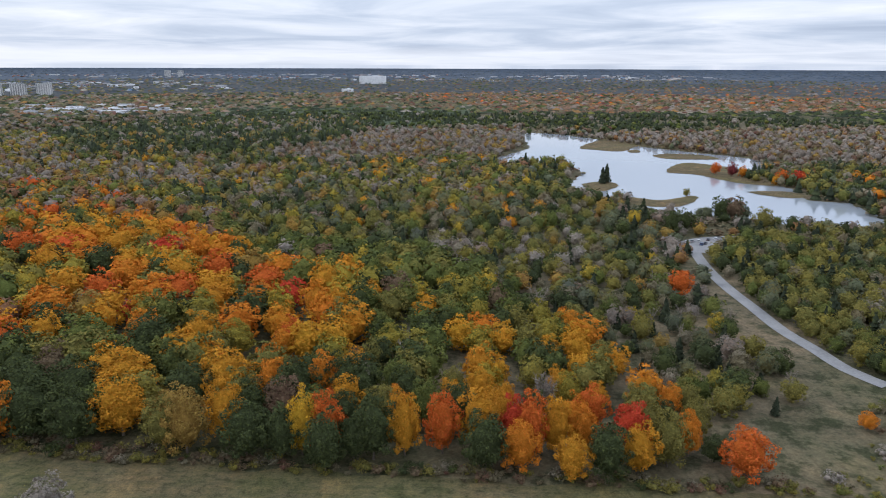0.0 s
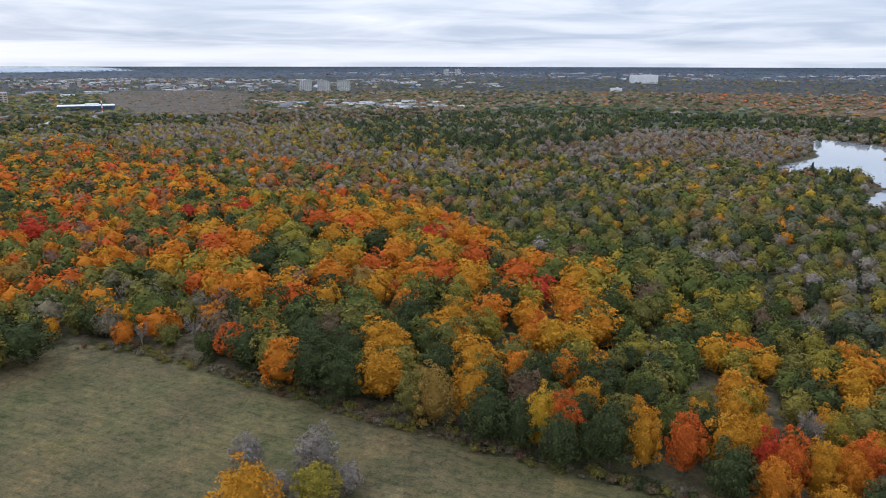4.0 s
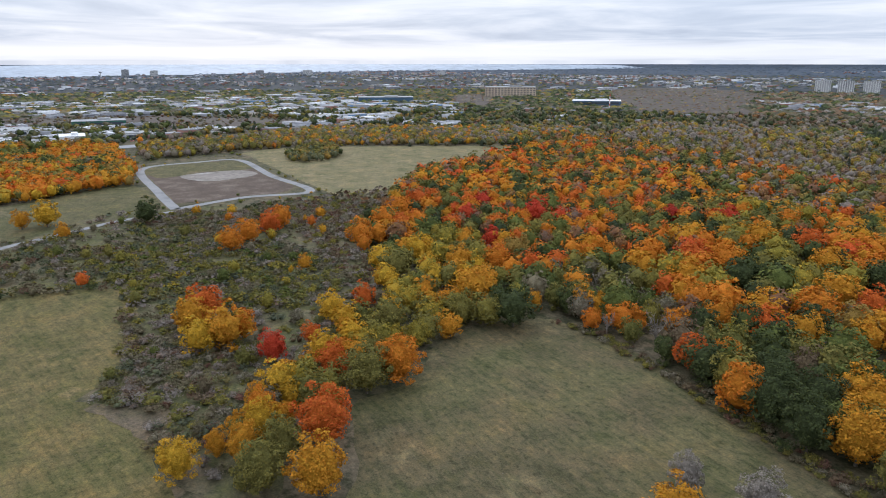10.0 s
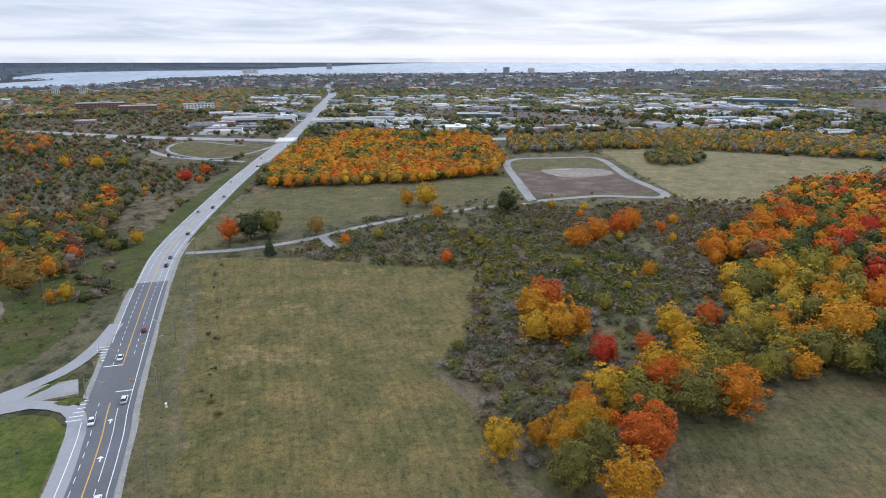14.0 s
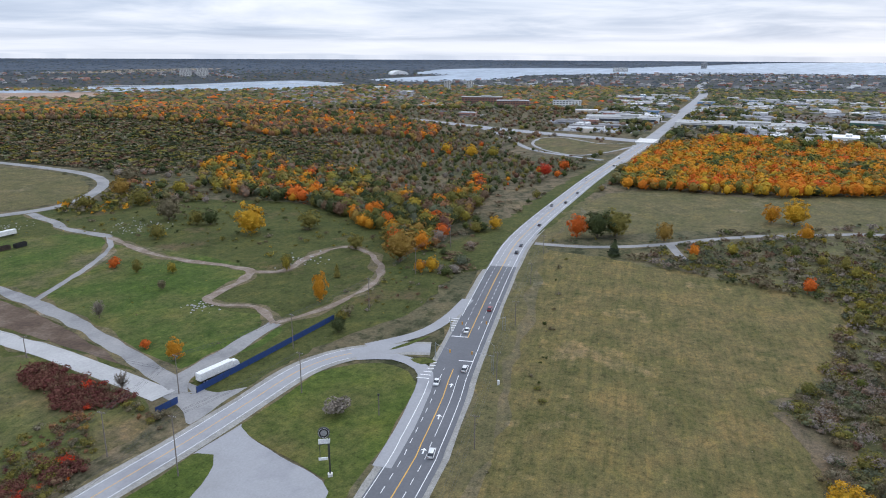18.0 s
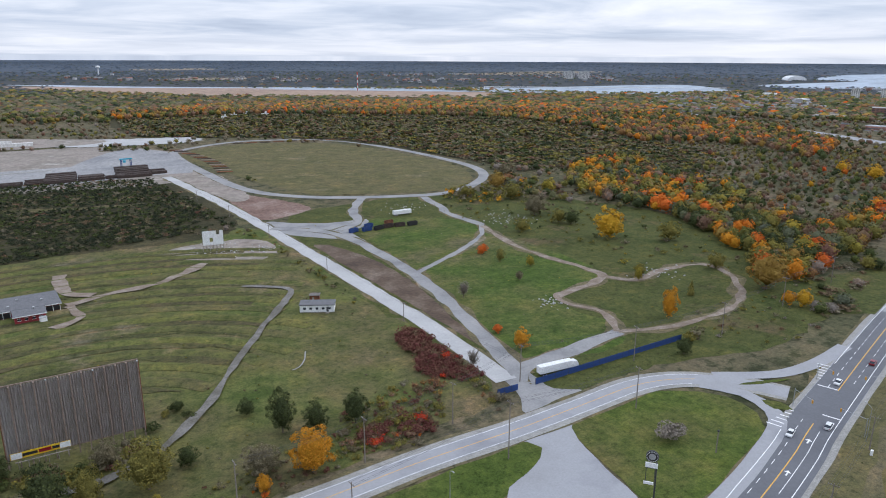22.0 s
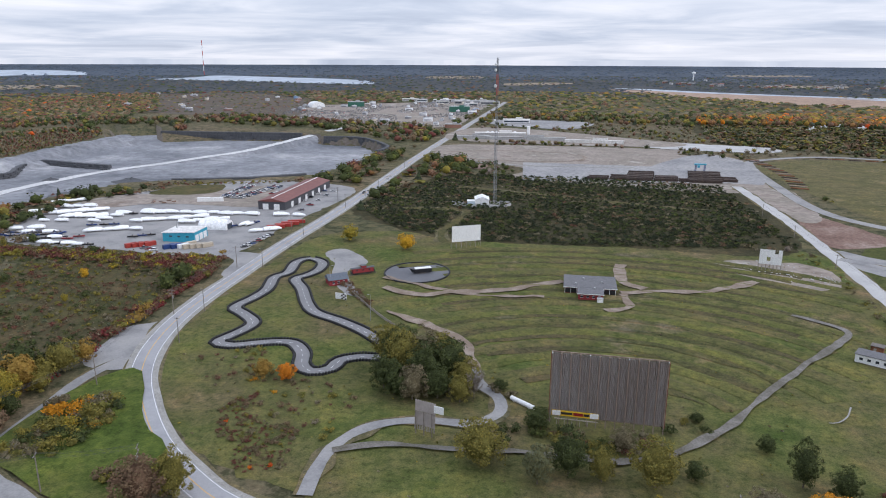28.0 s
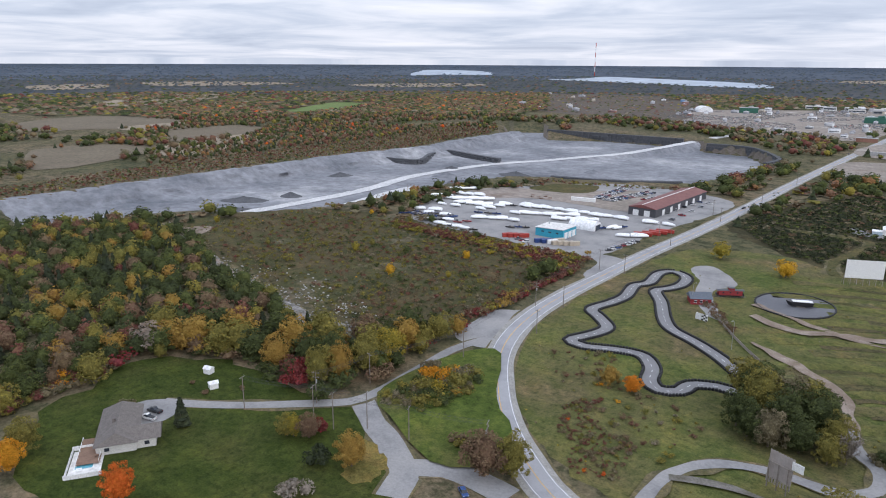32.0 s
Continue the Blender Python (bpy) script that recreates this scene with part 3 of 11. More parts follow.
LAKE_BIG = [(-5022, -1400), (-5262, -754), (-5325, 131), (-5713, 591), (-5657, 949), (-6357, 2013), (-6897, 3373), (-7024, 5815), (-9000, 9000), (-20000, 16000), (-30000, 8000), (-26000, 500), (-10677, -1679)]
QUARRY_RIM = [(600, -110), (548, -150), (530, -273), (495, -380), (475, -470), (462, -540), (400, -570), (330, -600), (285, -680), (285, -800), (300, -960), (420, -1070), (500, -1130), (690, -940), (690, -800), (700, -680), (725, -550), (700, -328), (670, -110)]
WRECK_YARD = [(1375, -1724), (1463, -2092), (1104, -2189), (815, -1888), (635, -1429), (654, -1302), (820, -1303), (1021, -1390)]
HILL_FIELDS = [[(1434, -401), (1484, -560), (1268, -633), (1160, -548), (1217, -430), (1245, -347)],
    [(986, -285), (979, -381), (895, -413), (818, -310), (803, -229)],
    [(1105, -521), (1120, -653), (1032, -654), (948, -515), (965, -454)]]
CORNER = [(166, -146), (170, -185), (161, -205), (150, -196), (133, -172), (115, -158), (108, -140), (122, -128), (150, -138)]


# ---- ground: one sheet to the horizon, with the quarry sunk into it ----
PIT = [(535, -140), (506, -250), (458, -285), (442, -335), (442, -400), (450, -460), (435, -552), (400, -580), (335, -606), (282, -645), (273, -700), (272, -790), (276, -890), (346, -984), (405, -985), (428, -1010), (455, -1018), (572, -1004), (690, -990), (750, -1072), (836, -1048), (736, -937), (697, -851), (690, -770), (665, -676), (672, -532), (660, -328), (645, -150)]
PIT_DEPTH = 12.0


def ground_height(x, y):
    wx, wy, z, s = warp(x, y)
    edge = away(PIT + PIT[:1], x, y)
    deep = np.where(inside(PIT, x, y), np.clip(edge / 5.0, 0, 1), 0.0)
    return wx, wy, z - PIT_DEPTH * deep, s


def ground_sheet():
    bearing = np.radians(np.concatenate([np.arange(0, 190, 1.0), np.arange(190, 262, 0.4), np.arange(262, 360, 1.4)]))
    rings = [6.0]
    while rings[-1] < 46000:
        d = rings[-1]
        rings.append(d + (8.0 if 300 < d < 1150 else max(5.0, d * 0.05)))
    d = np.array(rings)
    x, y = -np.sin(bearing)[None] * d[:, None], np.cos(bearing)[None] * d[:, None]
    wx, wy, wz, s = ground_height(x.ravel(), y.ravel())
    n, k = len(d), len(bearing)
    verts = np.stack([wx, wy, wz], 1)
    i = np.arange(n - 1)[:, None] * k
    j = np.arange(k)[None]
    j2 = (j + 1) % k
    a, b, c, e = (i + j).ravel(), (i + j2).ravel(), (i + k + j2).ravel(), (i + k + j).ravel()
    tris = np.concatenate([np.stack([a, b, c], 1), np.stack([a, c, e], 1)])
    tris = np.concatenate([tris, np.stack([np.zeros(k - 2, int), np.arange(2, k), np.arange(1, k - 1)], 1)])
    tris = tris[:, ::-1]
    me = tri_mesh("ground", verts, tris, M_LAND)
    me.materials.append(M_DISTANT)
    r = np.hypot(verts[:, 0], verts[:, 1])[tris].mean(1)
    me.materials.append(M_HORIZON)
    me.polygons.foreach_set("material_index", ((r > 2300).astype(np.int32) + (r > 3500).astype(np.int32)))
    ob = new("ground", me)
    return tagged(ob, "rough scrubby land with dry grass reaching the horizon", "ground", kind="structure")


# bluish tints put aerial haze into the colour of the far ground
M_DISTANT = surface("distant_land_haze", [(0.026, 0.031, 0.034), (0.036, 0.041, 0.043), (0.052, 0.052, 0.052)], 0.004, 0.02, 0.95, bump=0)
M_HORIZON = surface("horizon_land_haze", [(0.040, 0.055, 0.078), (0.052, 0.068, 0.090)], 0.002, 0.01, 0.95, bump=0)
ground_sheet()


PATCHES = [0]


def patch(name, outline, material, label, z=0.03, wobble=3.0, kind="structure", step=6.0, category="field", closed_curve=True):
    """A flat piece of land inside an outline, with an uneven edge."""
    PATCHES[0] += 1
    z += 0.006 * PATCHES[0] if z < 0.045 and z > 0 else 0
    line = smooth_line(outline, step, True) if closed_curve else np.array(outline, float)
    rng = np.random.default_rng(len(name) * 7 + int(abs(outline[0][0])))
    if wobble:
        line = line + rng.normal(0, wobble * 0.4, line.shape)
    bm = bmesh.new()
    vs = [bm.verts.new((*warp(x, y)[:2], warp(x, y)[2] + z)) for x, y in line]
    f = bm.faces.new(vs)
    if f.normal.z < 0:
        f.normal_flip()
    bmesh.ops.triangulate(bm, faces=[f])
    for f in bm.faces:
        if f.normal.z < 0:
            f.normal_flip()
    me = bpy.data.meshes.new(name)
    bm.to_mesh(me)
    bm.free()
    me.materials.append(material)
    return tagged(new(name, me), label, category, kind=kind)


RIBBONS = [0]


def ribbon(name, pts, width, material, label, z=0.06, category="road", parent=None, offset=0.0, closed=False, step=5.0, jitter=0.0):
    """A strip of that width along a line."""
    RIBBONS[0] += 1
    line = smooth_line(pts, step, closed)
    if closed:
        line = np.concatenate([line, line[:1]])
    s = side_of(line[:-1], True) if closed else side_of(line)
    if closed:
        s = np.concatenate([s, s[:1]])
    rng = np.random.default_rng(int(width * 10) + len(line))
    def waver():
        if not jitter:
            return width / 2
        k = max(3, int(9.0 / step))
        q = np.convolve(rng.normal(0, 1, len(line) + 2 * k), np.hanning(2 * k + 1), "valid")[:len(line)]
        return (width / 2 + 1.1 * jitter * q / math.sqrt(k * 0.75))[:, None]
    l, r = line + s * (offset - waver()), line + s * (offset + waver())
    if jitter and parent is None and z < 0.5 and name not in ("road_edge", "wheel_rut"):
        ribbon("road_edge", pts, width + 1.6 + 2.0 * jitter, M_EDGE, "worn grassy edge of a track", max(0.0, z - 0.11) + 0.001, offset=offset, closed=closed, step=step, jitter=jitter + 0.5)
    verts = []
    for q in (l, r):
        x, y, zz, _ = warp(q[:, 0], q[:, 1])
        ribbon_z = z + 0.12 + 0.004 * (RIBBONS[0] % 20) if z > 0 else z
        verts.append(np.stack([x, y, zz + ribbon_z], 1))
    n = len(line)
    v = np.concatenate(verts)
    faces = [(i + n, i + n + 1, i + 1, i) for i in range(n - 1)]
    me = mesh_of(name, v, faces, material)
    ob = new(name, me)
    if parent is not None:
        ob.parent = parent
        if label:
            ob["label"] = label
        return ob
    return tagged(ob, label, category, kind="structure")


patch("meadow", MEADOW, M_MEADOW, "mown green and tan meadow ringed by autumn trees")
patch("hay_field", HAY_FIELD, M_HAY, "cut hay field with faint rows beside the highway")
patch("dry_field", DRY_FIELD, M_STRAW, "dry tan grass field along the access lane")
patch("far_field", FAR_FIELD, M_TAN, "smooth tan field behind the orange woods")
patch("scrubland", SCRUB_W, M_SCRUBG, "brown scrubland between the two fields")
patch("drive_in_ground", DRIVEIN_FIELD, M_DRIVEIN, "grass drive-in ground with curved parking rows")
patch("drive_in_lawn", DRIVEIN_LAWN, M_DRIVEIN, "rough grass around the drive-in screen", z=0.02)
patch("site_meadow", SITE_MEADOW, M_SITEROUGH, "rough grass of an unused site", z=0.02)
patch("site_lawn", SITE_LAWN, M_SITE, "bright green grass slope inside the works site", z=0.035)
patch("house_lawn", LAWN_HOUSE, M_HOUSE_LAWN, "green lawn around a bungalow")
patch("triangle_lawn", TRIANGLE_LAWN, M_LAWN, "triangle of mown grass between two roads", wobble=0.6)
patch("verge_lawn", LAWN_STRIP, M_LAWN, "strip of mown grass beside the road", wobble=0.6)
patch("plateau", SCRUB_PLATEAU, M_STONYG, "stony scrub plateau above the quarry")
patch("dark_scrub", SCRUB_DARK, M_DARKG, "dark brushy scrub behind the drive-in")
patch("boat_yard", YARD_BOAT, M_GREYTRACK, "gravel storage yard full of wrapped boats", wobble=1.5, category="yard")
patch("steel_yard", YARD_STEEL + [(184, -809)], M_DIRT, "bare dirt yard crossed by wheel tracks", wobble=1.5, category="yard")
patch("oval_field", OVAL_IN, M_STRAW, "grass inside an oval gravel track")
patch("dirt_lot", LOT_DIRT, M_SOIL, "bare brown dirt lot", wobble=1.0, category="lot")
patch("park_lot", PARK_LOT, M_GREYTRACK, "grey gravel car park by the lake", wobble=1.0, category="car park", z=0.06)
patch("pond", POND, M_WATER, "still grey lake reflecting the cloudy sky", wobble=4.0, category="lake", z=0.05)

x, y, z, s = ground_height(np.array([p[0] for p in PIT]), np.array([p[1] for p in PIT]))
pit_mid = np.mean(np.array(PIT), 0)
ob = patch("quarry_floor", [tuple(np.array(p) + (pit_mid - np.array(p)) * 0.012) for p in PIT], M_QUARRY, "pale grey crushed stone quarry floor", z=-PIT_DEPTH + 0.1, wobble=2.0, category="quarry")

M_BARE = grass_material("worn_brown_ground", [(0.105, 0.080, 0.052), (0.150, 0.118, 0.086), (0.118, 0.096, 0.060), (0.200, 0.165, 0.130)])
patch("field_patch", [(-224, 1), (-219, 14), (-203, 23), (-178, 25), (-167, 26), (-171, 18), (-187, 15), (-204, 10)], M_BARE, "worn brown ground along the scrub", wobble=2.5, z=0.14, step=4.0)
patch("lot_patch", [(-762, 88), (-748, 173), (-690, 174), (-690, 130), (-676, 84)], M_STRAW, "weedy grass at the edge of the dirt lot", wobble=1.5, z=0.22, step=5.0, category="soil")
patch("lot_patch", [(-678, 105), (-686, 159), (-649, 167), (-634, 120)], M_DIRT, "pale churned soil in the dirt lot", wobble=1.5, z=0.22, step=5.0, category="soil")
patch("highway_grass", [(-280, -178), (-310, -185), (-355, -184), (-415, -179), (-518, -187), (-685, -194), (-748, -181), (-590, -158), (-453, -149), (-377, -144), (-326, -134), (-310, -149), (-274, -154)], M_SITEROUGH, "rough green grass beside the highway", wobble=3.0)

# ---- roads ----
patch("gate_apron", [(-151, -183), (-150, -170), (-150, -162), (-158, -155), (-141, -152), (-131, -153), (-136, -162), (-139, -172), (-141, -182)], M_GREYTRACK, "grey gravel apron at the site gate", wobble=0.5, z=0.10, step=3.0, category="paving")
patch("drive_mouth", [(184, -206), (188, -224), (191, -240), (184, -247), (176, -252), (169, -234), (161, -212), (166, -203), (176, -202)], M_GREYTRACK, "wide gravel mouth of the house drive", wobble=0.3, z=0.12, step=3.0, category="paving")
patch("yard_mouth", [(191, -318), (198, -344), (212, -352), (214, -360), (196, -362), (185, -356), (181, -338), (178, -314)], M_GREYTRACK, "gravel entrance of the storage yard", wobble=0.3, z=0.2, step=3.0, category="paving")
ribbon("highway_shoulder", HIGHWAY, 18.5, M_SHOULDER, "pale gravel highway shoulder", 0.05, jitter=0.12)
ribbon("verge", HIGHWAY[:10], 9.0, M_STRAW, "tan unmown verge beside the highway", -0.0 + 0.02, offset=13.8, jitter=1.2)
ribbon("highway", HIGHWAY[6:], 15.0, M_OLDASPH, "pale worn asphalt highway", 0.07)
ribbon("highway_new", HIGHWAY[:8], 14.6, M_ASPHALT, "dark asphalt highway with painted lanes", 0.08)
ribbon("old_road_shoulder", OLD_ROAD, 12.2, M_SHOULDER, "gravel shoulder of the side road", 0.045, jitter=0.12)
ribbon("old_road", OLD_ROAD, 8.2, M_OLDASPH, "pale worn asphalt side road", 0.075)
ribbon("turn_lane", TURN_LANE_N, 5.5, M_OLDASPH, "pale asphalt turning lane", 0.072)
ribbon("turn_lane", TURN_LANE_S, 5.5, M_OLDASPH, "pale asphalt turning lane", 0.072)
ribbon("gravel_road", GRAVEL_ROAD, 8.6, M_GRAVEL, "straight white gravel haul road", 0.06, jitter=0.3, step=3.0)
ribbon("site_road", GREY_DRIVE, 7.0, M_GREYTRACK, "grey gravel site road", 0.055, jitter=0.4, step=3.0)
ribbon("oval_track", OVAL, 10.0, M_GREYTRACK, "grey gravel oval track", 0.055, closed=True, jitter=0.12)
for line, w in ((LINK_A, 6.5), (LINK_B, 6.0), (LINK_C, 3.2), (SITE_DRIVE, 6.5)):
    ribbon("site_road", line, w, M_GREYTRACK, "grey gravel site road", 0.05, jitter=0.4, step=3.0)
for line, w in ((DIRT_LOOP, 4.0), (DIRT_LOOP_B, 3.6)):
    ribbon("dirt_track", line, w, M_TRACK, "worn dirt track over the grass", 0.05, jitter=0.55, step=2.5)
ribbon("lane", LEFT_LANE, 5.5, M_GREYTRACK, "narrow grey gravel lane", 0.05, jitter=0.12)
ribbon("lane", LANE_SPUR, 5.0, M_GREYTRACK, "short gravel spur of the lane", 0.05, jitter=0.12)
ribbon("lot_road", LOT_RING, 7.5, M_GREYTRACK, "grey gravel road around the dirt lot", 0.06, jitter=0.12)
ribbon("park_road", PARK_ROAD, 6.0, M_GREYTRACK, "grey park road leading to the lake", 0.06)
ribbon("house_drive", HOUSE_DRIVE, 5.0, M_GREYTRACK, "grey gravel house drive", 0.06, jitter=0.2)
ribbon("house_drive", HOUSE_DRIVE_B, 8.0, M_GREYTRACK, "wide grey gravel drive", 0.055, jitter=0.4, step=3.0)
ribbon("old_drive", PLOT_DRIVE, 9.0, M_GREYTRACK, "broken grey asphalt drive", 0.05, jitter=0.12)
ribbon("drive_in_path", DRIVEIN_PATH, 4.2, M_GREYTRACK, "cracked asphalt drive into the drive-in", 0.42, jitter=0.25, step=2.5)
ribbon("drive_in_path", DRIVEIN_PATH_B, 2.8, M_PATHGREY, "worn grey track around the drive-in", 0.62, jitter=0.35, step=2.0)
patch("steel_pad", [(85, -783), (70, -662), (11, -670), (-118, -691), (-150, -690), (-160, -730), (-160, -860), (-133, -919), (-98, -883), (-68, -823), (-54, -787)], M_PAD, "pale concrete pad with stacks of steel", wobble=1.0, z=0.32, category="yard", closed_curve=False)
patch("brick_lot", [(145, -744), (124, -764), (114, -725), (143, -719)], M_REDSOIL, "red-brown lot in the dirt yard", wobble=0.5, z=0.4, category="yard", closed_curve=False)
patch("rubble_strip", RUBBLE, M_GRAVEL, "strip of white crushed rubble", wobble=5.0, z=0.4, category="rubble")
patch("bare_strip", [(-148, -186), (-151, -204), (-156, -235), (-165, -280), (-167, -330), (-158, -375), (-150, -380), (-149, -330), (-149.5, -250), (-148.5, -200)], M_SOIL, "bare brown soil between two site roads", wobble=1.0, z=0.10, category="soil")
patch("bare_strip", [(-145, -544), (-161, -554), (-187, -493), (-180, -470), (-142, -462)], M_REDSOIL, "bare red-brown soil beside the haul road", wobble=1.5, z=0.10, category="soil")


patch("gravel_apron", [(-139, -425), (-150, -405), (-168, -385), (-180, -370), (-183, -395), (-200, -410), (-207, -426), (-180, -428), (-160, -440), (-145, -452)], M_GREYTRACK, "wide grey gravel apron where the site roads meet", wobble=1.0, z=0.11, category="paving")
patch("gravel_flat", [(-121, -697), (-165, -686), (-163, -554), (-147, -530), (-137, -581)], M_DIRT, "pale tracked gravel between the haul road and the oval", wobble=2.0, z=0.17, category="yard")
patch("debris_ground", [(-66, -402), (-85, -416), (-118, -414), (-130, -395), (-122, -370), (-104, -364), (-84, -382)], M_DIRT, "bare dirt strewn with debris below the damaged screen", wobble=2.5, z=0.16, category="soil")


def ramp_bank():
    """The haul road: level on the quarry floor, then up a bank of dumped stone to the rim."""
    line = smooth_line([(512, -300), (514, -336), (522, -434), (548, -523), (552, -569), (546, -670), (505, -775), (468, -850), (450, -950), (436, -1050), (428, -1130)], 8.0)
    s = side_of(line)
    far = np.concatenate([[0], np.cumsum(np.linalg.norm(np.diff(line, axis=0), axis=1))]) / 1.0
    rise = np.clip((-line[:, 1] - 740) / 330, 0, 1)
    z = -PIT_DEPTH + 0.5 + (PIT_DEPTH - 0.2) * rise
    rng = np.random.default_rng(4)
    strip, bank = [], []
    for k in (-1, 1):
        p = line + s * k * (7.0 + rng.normal(0, 0.5, (len(line), 1)))
        strip.append(np.column_stack([p, z]))
    n = len(line)
    tagged(new("haul_road", mesh_of("haul_road", np.concatenate(strip), [(i + n, i + n + 1, i + 1, i) for i in range(n - 1)], M_HAUL)), "white haul road climbing out of the quarry", "road", kind="structure")
    for k in (-1, 1):
        p = line + s * k * 8.0
        q = line + s * k * (8.5 + (z[:, None] + PIT_DEPTH) * 1.6 + rng.normal(0, 0.8, (n, 1)))
        v = np.concatenate([np.column_stack([p, z - 0.1]), np.column_stack([q, np.full(n, -PIT_DEPTH - 0.2)])])
        ok = [i for i in range(n - 1) if line[i, 1] > -1010]
        f = [(i, i + 1, i + n + 1, i + n) if k < 0 else (i + n, i + n + 1, i + 1, i) for i in ok]
        tagged(new("ramp_bank", mesh_of("ramp_bank", v, f, M_QUARRY)), "sloping stone bank below the haul road", "bank", kind="structure")


ramp_bank()

# ---- trees and shrubs ----
def ico(sub):
    bm = bmesh.new()
    bmesh.ops.create_icosphere(bm, subdivisions=sub, radius=1.0)
    v = np.array([q.co[:] for q in bm.verts])
    f = np.array([[q.index for q in p.verts] for p in bm.faces])
    bm.free()
    return v, f


ICO1, ICO2 = ico(1), ico(2)
FLAT = (np.array([[1, 0, 0], [0, 1, 0], [-1, 0, 0], [0, -1, 0], [0, 0, 1.0]]), np.array([[0, 1, 4], [1, 2, 4], [2, 3, 4], [3, 0, 4]]))


def join(parts):
    """One pair of arrays from several pairs of corners and triangles."""
    vs, fs, k = [], [], 0
    for v, f in parts:
        vs.append(v)
        fs.append(np.asarray(f) + k)
        k += len(v)
    return np.concatenate(vs), np.concatenate(fs)


def leaf_cards(rng, points, normals, size, lean=0.9):
    """Small three-cornered leaf clumps at points, roughly facing their normals."""
    n = len(points)
    nn = normals + rng.normal(0, lean, (n, 3))
    nn /= np.linalg.norm(nn, axis=1)[:, None] + 1e-9
    a = np.cross(nn, rng.normal(0, 1, (n, 3)))
    a /= np.linalg.norm(a, axis=1)[:, None] + 1e-9
    b = np.cross(nn, a)
    s = size * rng.uniform(0.6, 1.35, (n, 1))
    v = np.stack([points + a * s, points + (-0.5 * a + 0.8 * b) * s, points + (-0.6 * a - 0.75 * b) * s], 1).reshape(-1, 3)
    return v, np.arange(3 * n).reshape(-1, 3)


def stem(top, r, sides=5, lean=(0.0, 0.0), base=0.0):
    a = np.arange(sides) * 2 * np.pi / sides
    ring = np.stack([np.cos(a), np.sin(a), 0 * a], 1)
    v = np.concatenate([ring * r + [0, 0, base], ring * r * 0.45 + [lean[0], lean[1], top]])
    f = [[i, (i + 1) % sides, sides + i] for i in range(sides)] + [[(i + 1) % sides, sides + (i + 1) % sides, sides + i] for i in range(sides)]
    return v, np.array(f)


def broad_crown(seed, lobes, sphere, leaves, size, wide=0.34, low=0.06, bough=1.0, heart=0.68, lean=0.45):
    """A rounded, cauliflower-like crown one unit high: a core, boughs set round its surface, leaf clumps on the boughs."""
    rng = np.random.default_rng(seed)
    mid, tall = (1 + low) / 2 - 0.04, (1 - low) / 2
    k = np.arange(lobes) + 0.5
    up = 1 - 1.62 * k / lobes + rng.normal(0, 0.07, lobes)
    up = np.clip(up, -0.75, 0.98)
    turn = k * 2.39996 + rng.normal(0, 0.25, lobes)
    flat = np.sqrt(1 - up ** 2)
    d = np.stack([flat * np.cos(turn), flat * np.sin(turn), up], 1)
    r = rng.uniform(0.78, 1.22, lobes) * wide * bough * 1.55 / math.sqrt(lobes)
    reach = rng.uniform(0.70, 1.14, (lobes, 1)) * (1 + 0.10 * np.sin(turn * 1.0 + rng.uniform(0, 6)))[:, None]
    c = d * (np.array([wide, wide, tall * 1.02]) - 0.75 * r[:, None]) * reach + [0, 0, mid]
    core = sphere[0] * (1 + rng.uniform(-0.08, 0.08, (len(sphere[0]), 1))) * [wide * heart, wide * heart, tall * heart * 1.08] + [0, 0, mid - 0.02]
    j = rng.integers(0, lobes, leaves * 3)
    e = rng.normal(0, 1, (leaves * 3, 3)) + d[j] * 1.1
    e /= np.linalg.norm(e, axis=1)[:, None]
    p = c[j] + e * r[j][:, None] * [1, 1, 0.88] * rng.uniform(0.55, 1.16, (leaves * 3, 1))
    good = np.min(np.linalg.norm(p[:, None] - c[None], axis=2) / r[None], 1) > 0.52
    p, e = p[good][:leaves], e[good][:leaves]
    inner = leaves // 4                  # a quarter of the leaves hang on the core itself
    u = rng.normal(0, 1, (inner, 3))
    u /= np.linalg.norm(u, axis=1)[:, None]
    p[:inner] = u * [wide * heart, wide * heart, tall * heart * 1.08] * rng.uniform(1.0, 1.22, (inner, 1)) + [0, 0, mid - 0.02]
    e[:inner] = u
    return join([(core, sphere[1]), leaf_cards(rng, p, e + [0, 0, 0.25], size, lean)])


def conifer_crown(seed, tiers, spokes, needles, size, wide=0.22):
    """A pointed evergreen one unit high: drooping tiers of boughs."""
    rng = np.random.default_rng(seed)
    parts = []
    for k in range(tiers):
        z = 0.10 + 0.86 * k / tiers
        r = wide * (1 - k / tiers) ** 0.8 + 0.015
        a = np.arange(spokes) * 2 * np.pi / spokes + rng.uniform(0, 6)
        rr = r * rng.uniform(0.7, 1.15, spokes)
        ring = np.stack([np.cos(a) * rr, np.sin(a) * rr, z - 0.03 + rng.normal(0, 0.012, spokes)], 1)
        v = np.concatenate([ring, [[0, 0, min(1.0, z + 1.5 / tiers)]]])
        parts.append((v, np.array([[i, (i + 1) % spokes, spokes] for i in range(spokes)])))
    if needles:
        z = rng.uniform(0.08, 0.95, needles)
        a = rng.uniform(0, 6.283, needles)
        r = wide * (1 - z) ** 0.8 * rng.uniform(0.7, 1.1, needles)
        d = np.stack([np.cos(a), np.sin(a), 0 * a + 0.3], 1)
        parts.append(leaf_cards(rng, np.stack([np.cos(a) * r, np.sin(a) * r, z], 1), d, size))
    return join(parts)


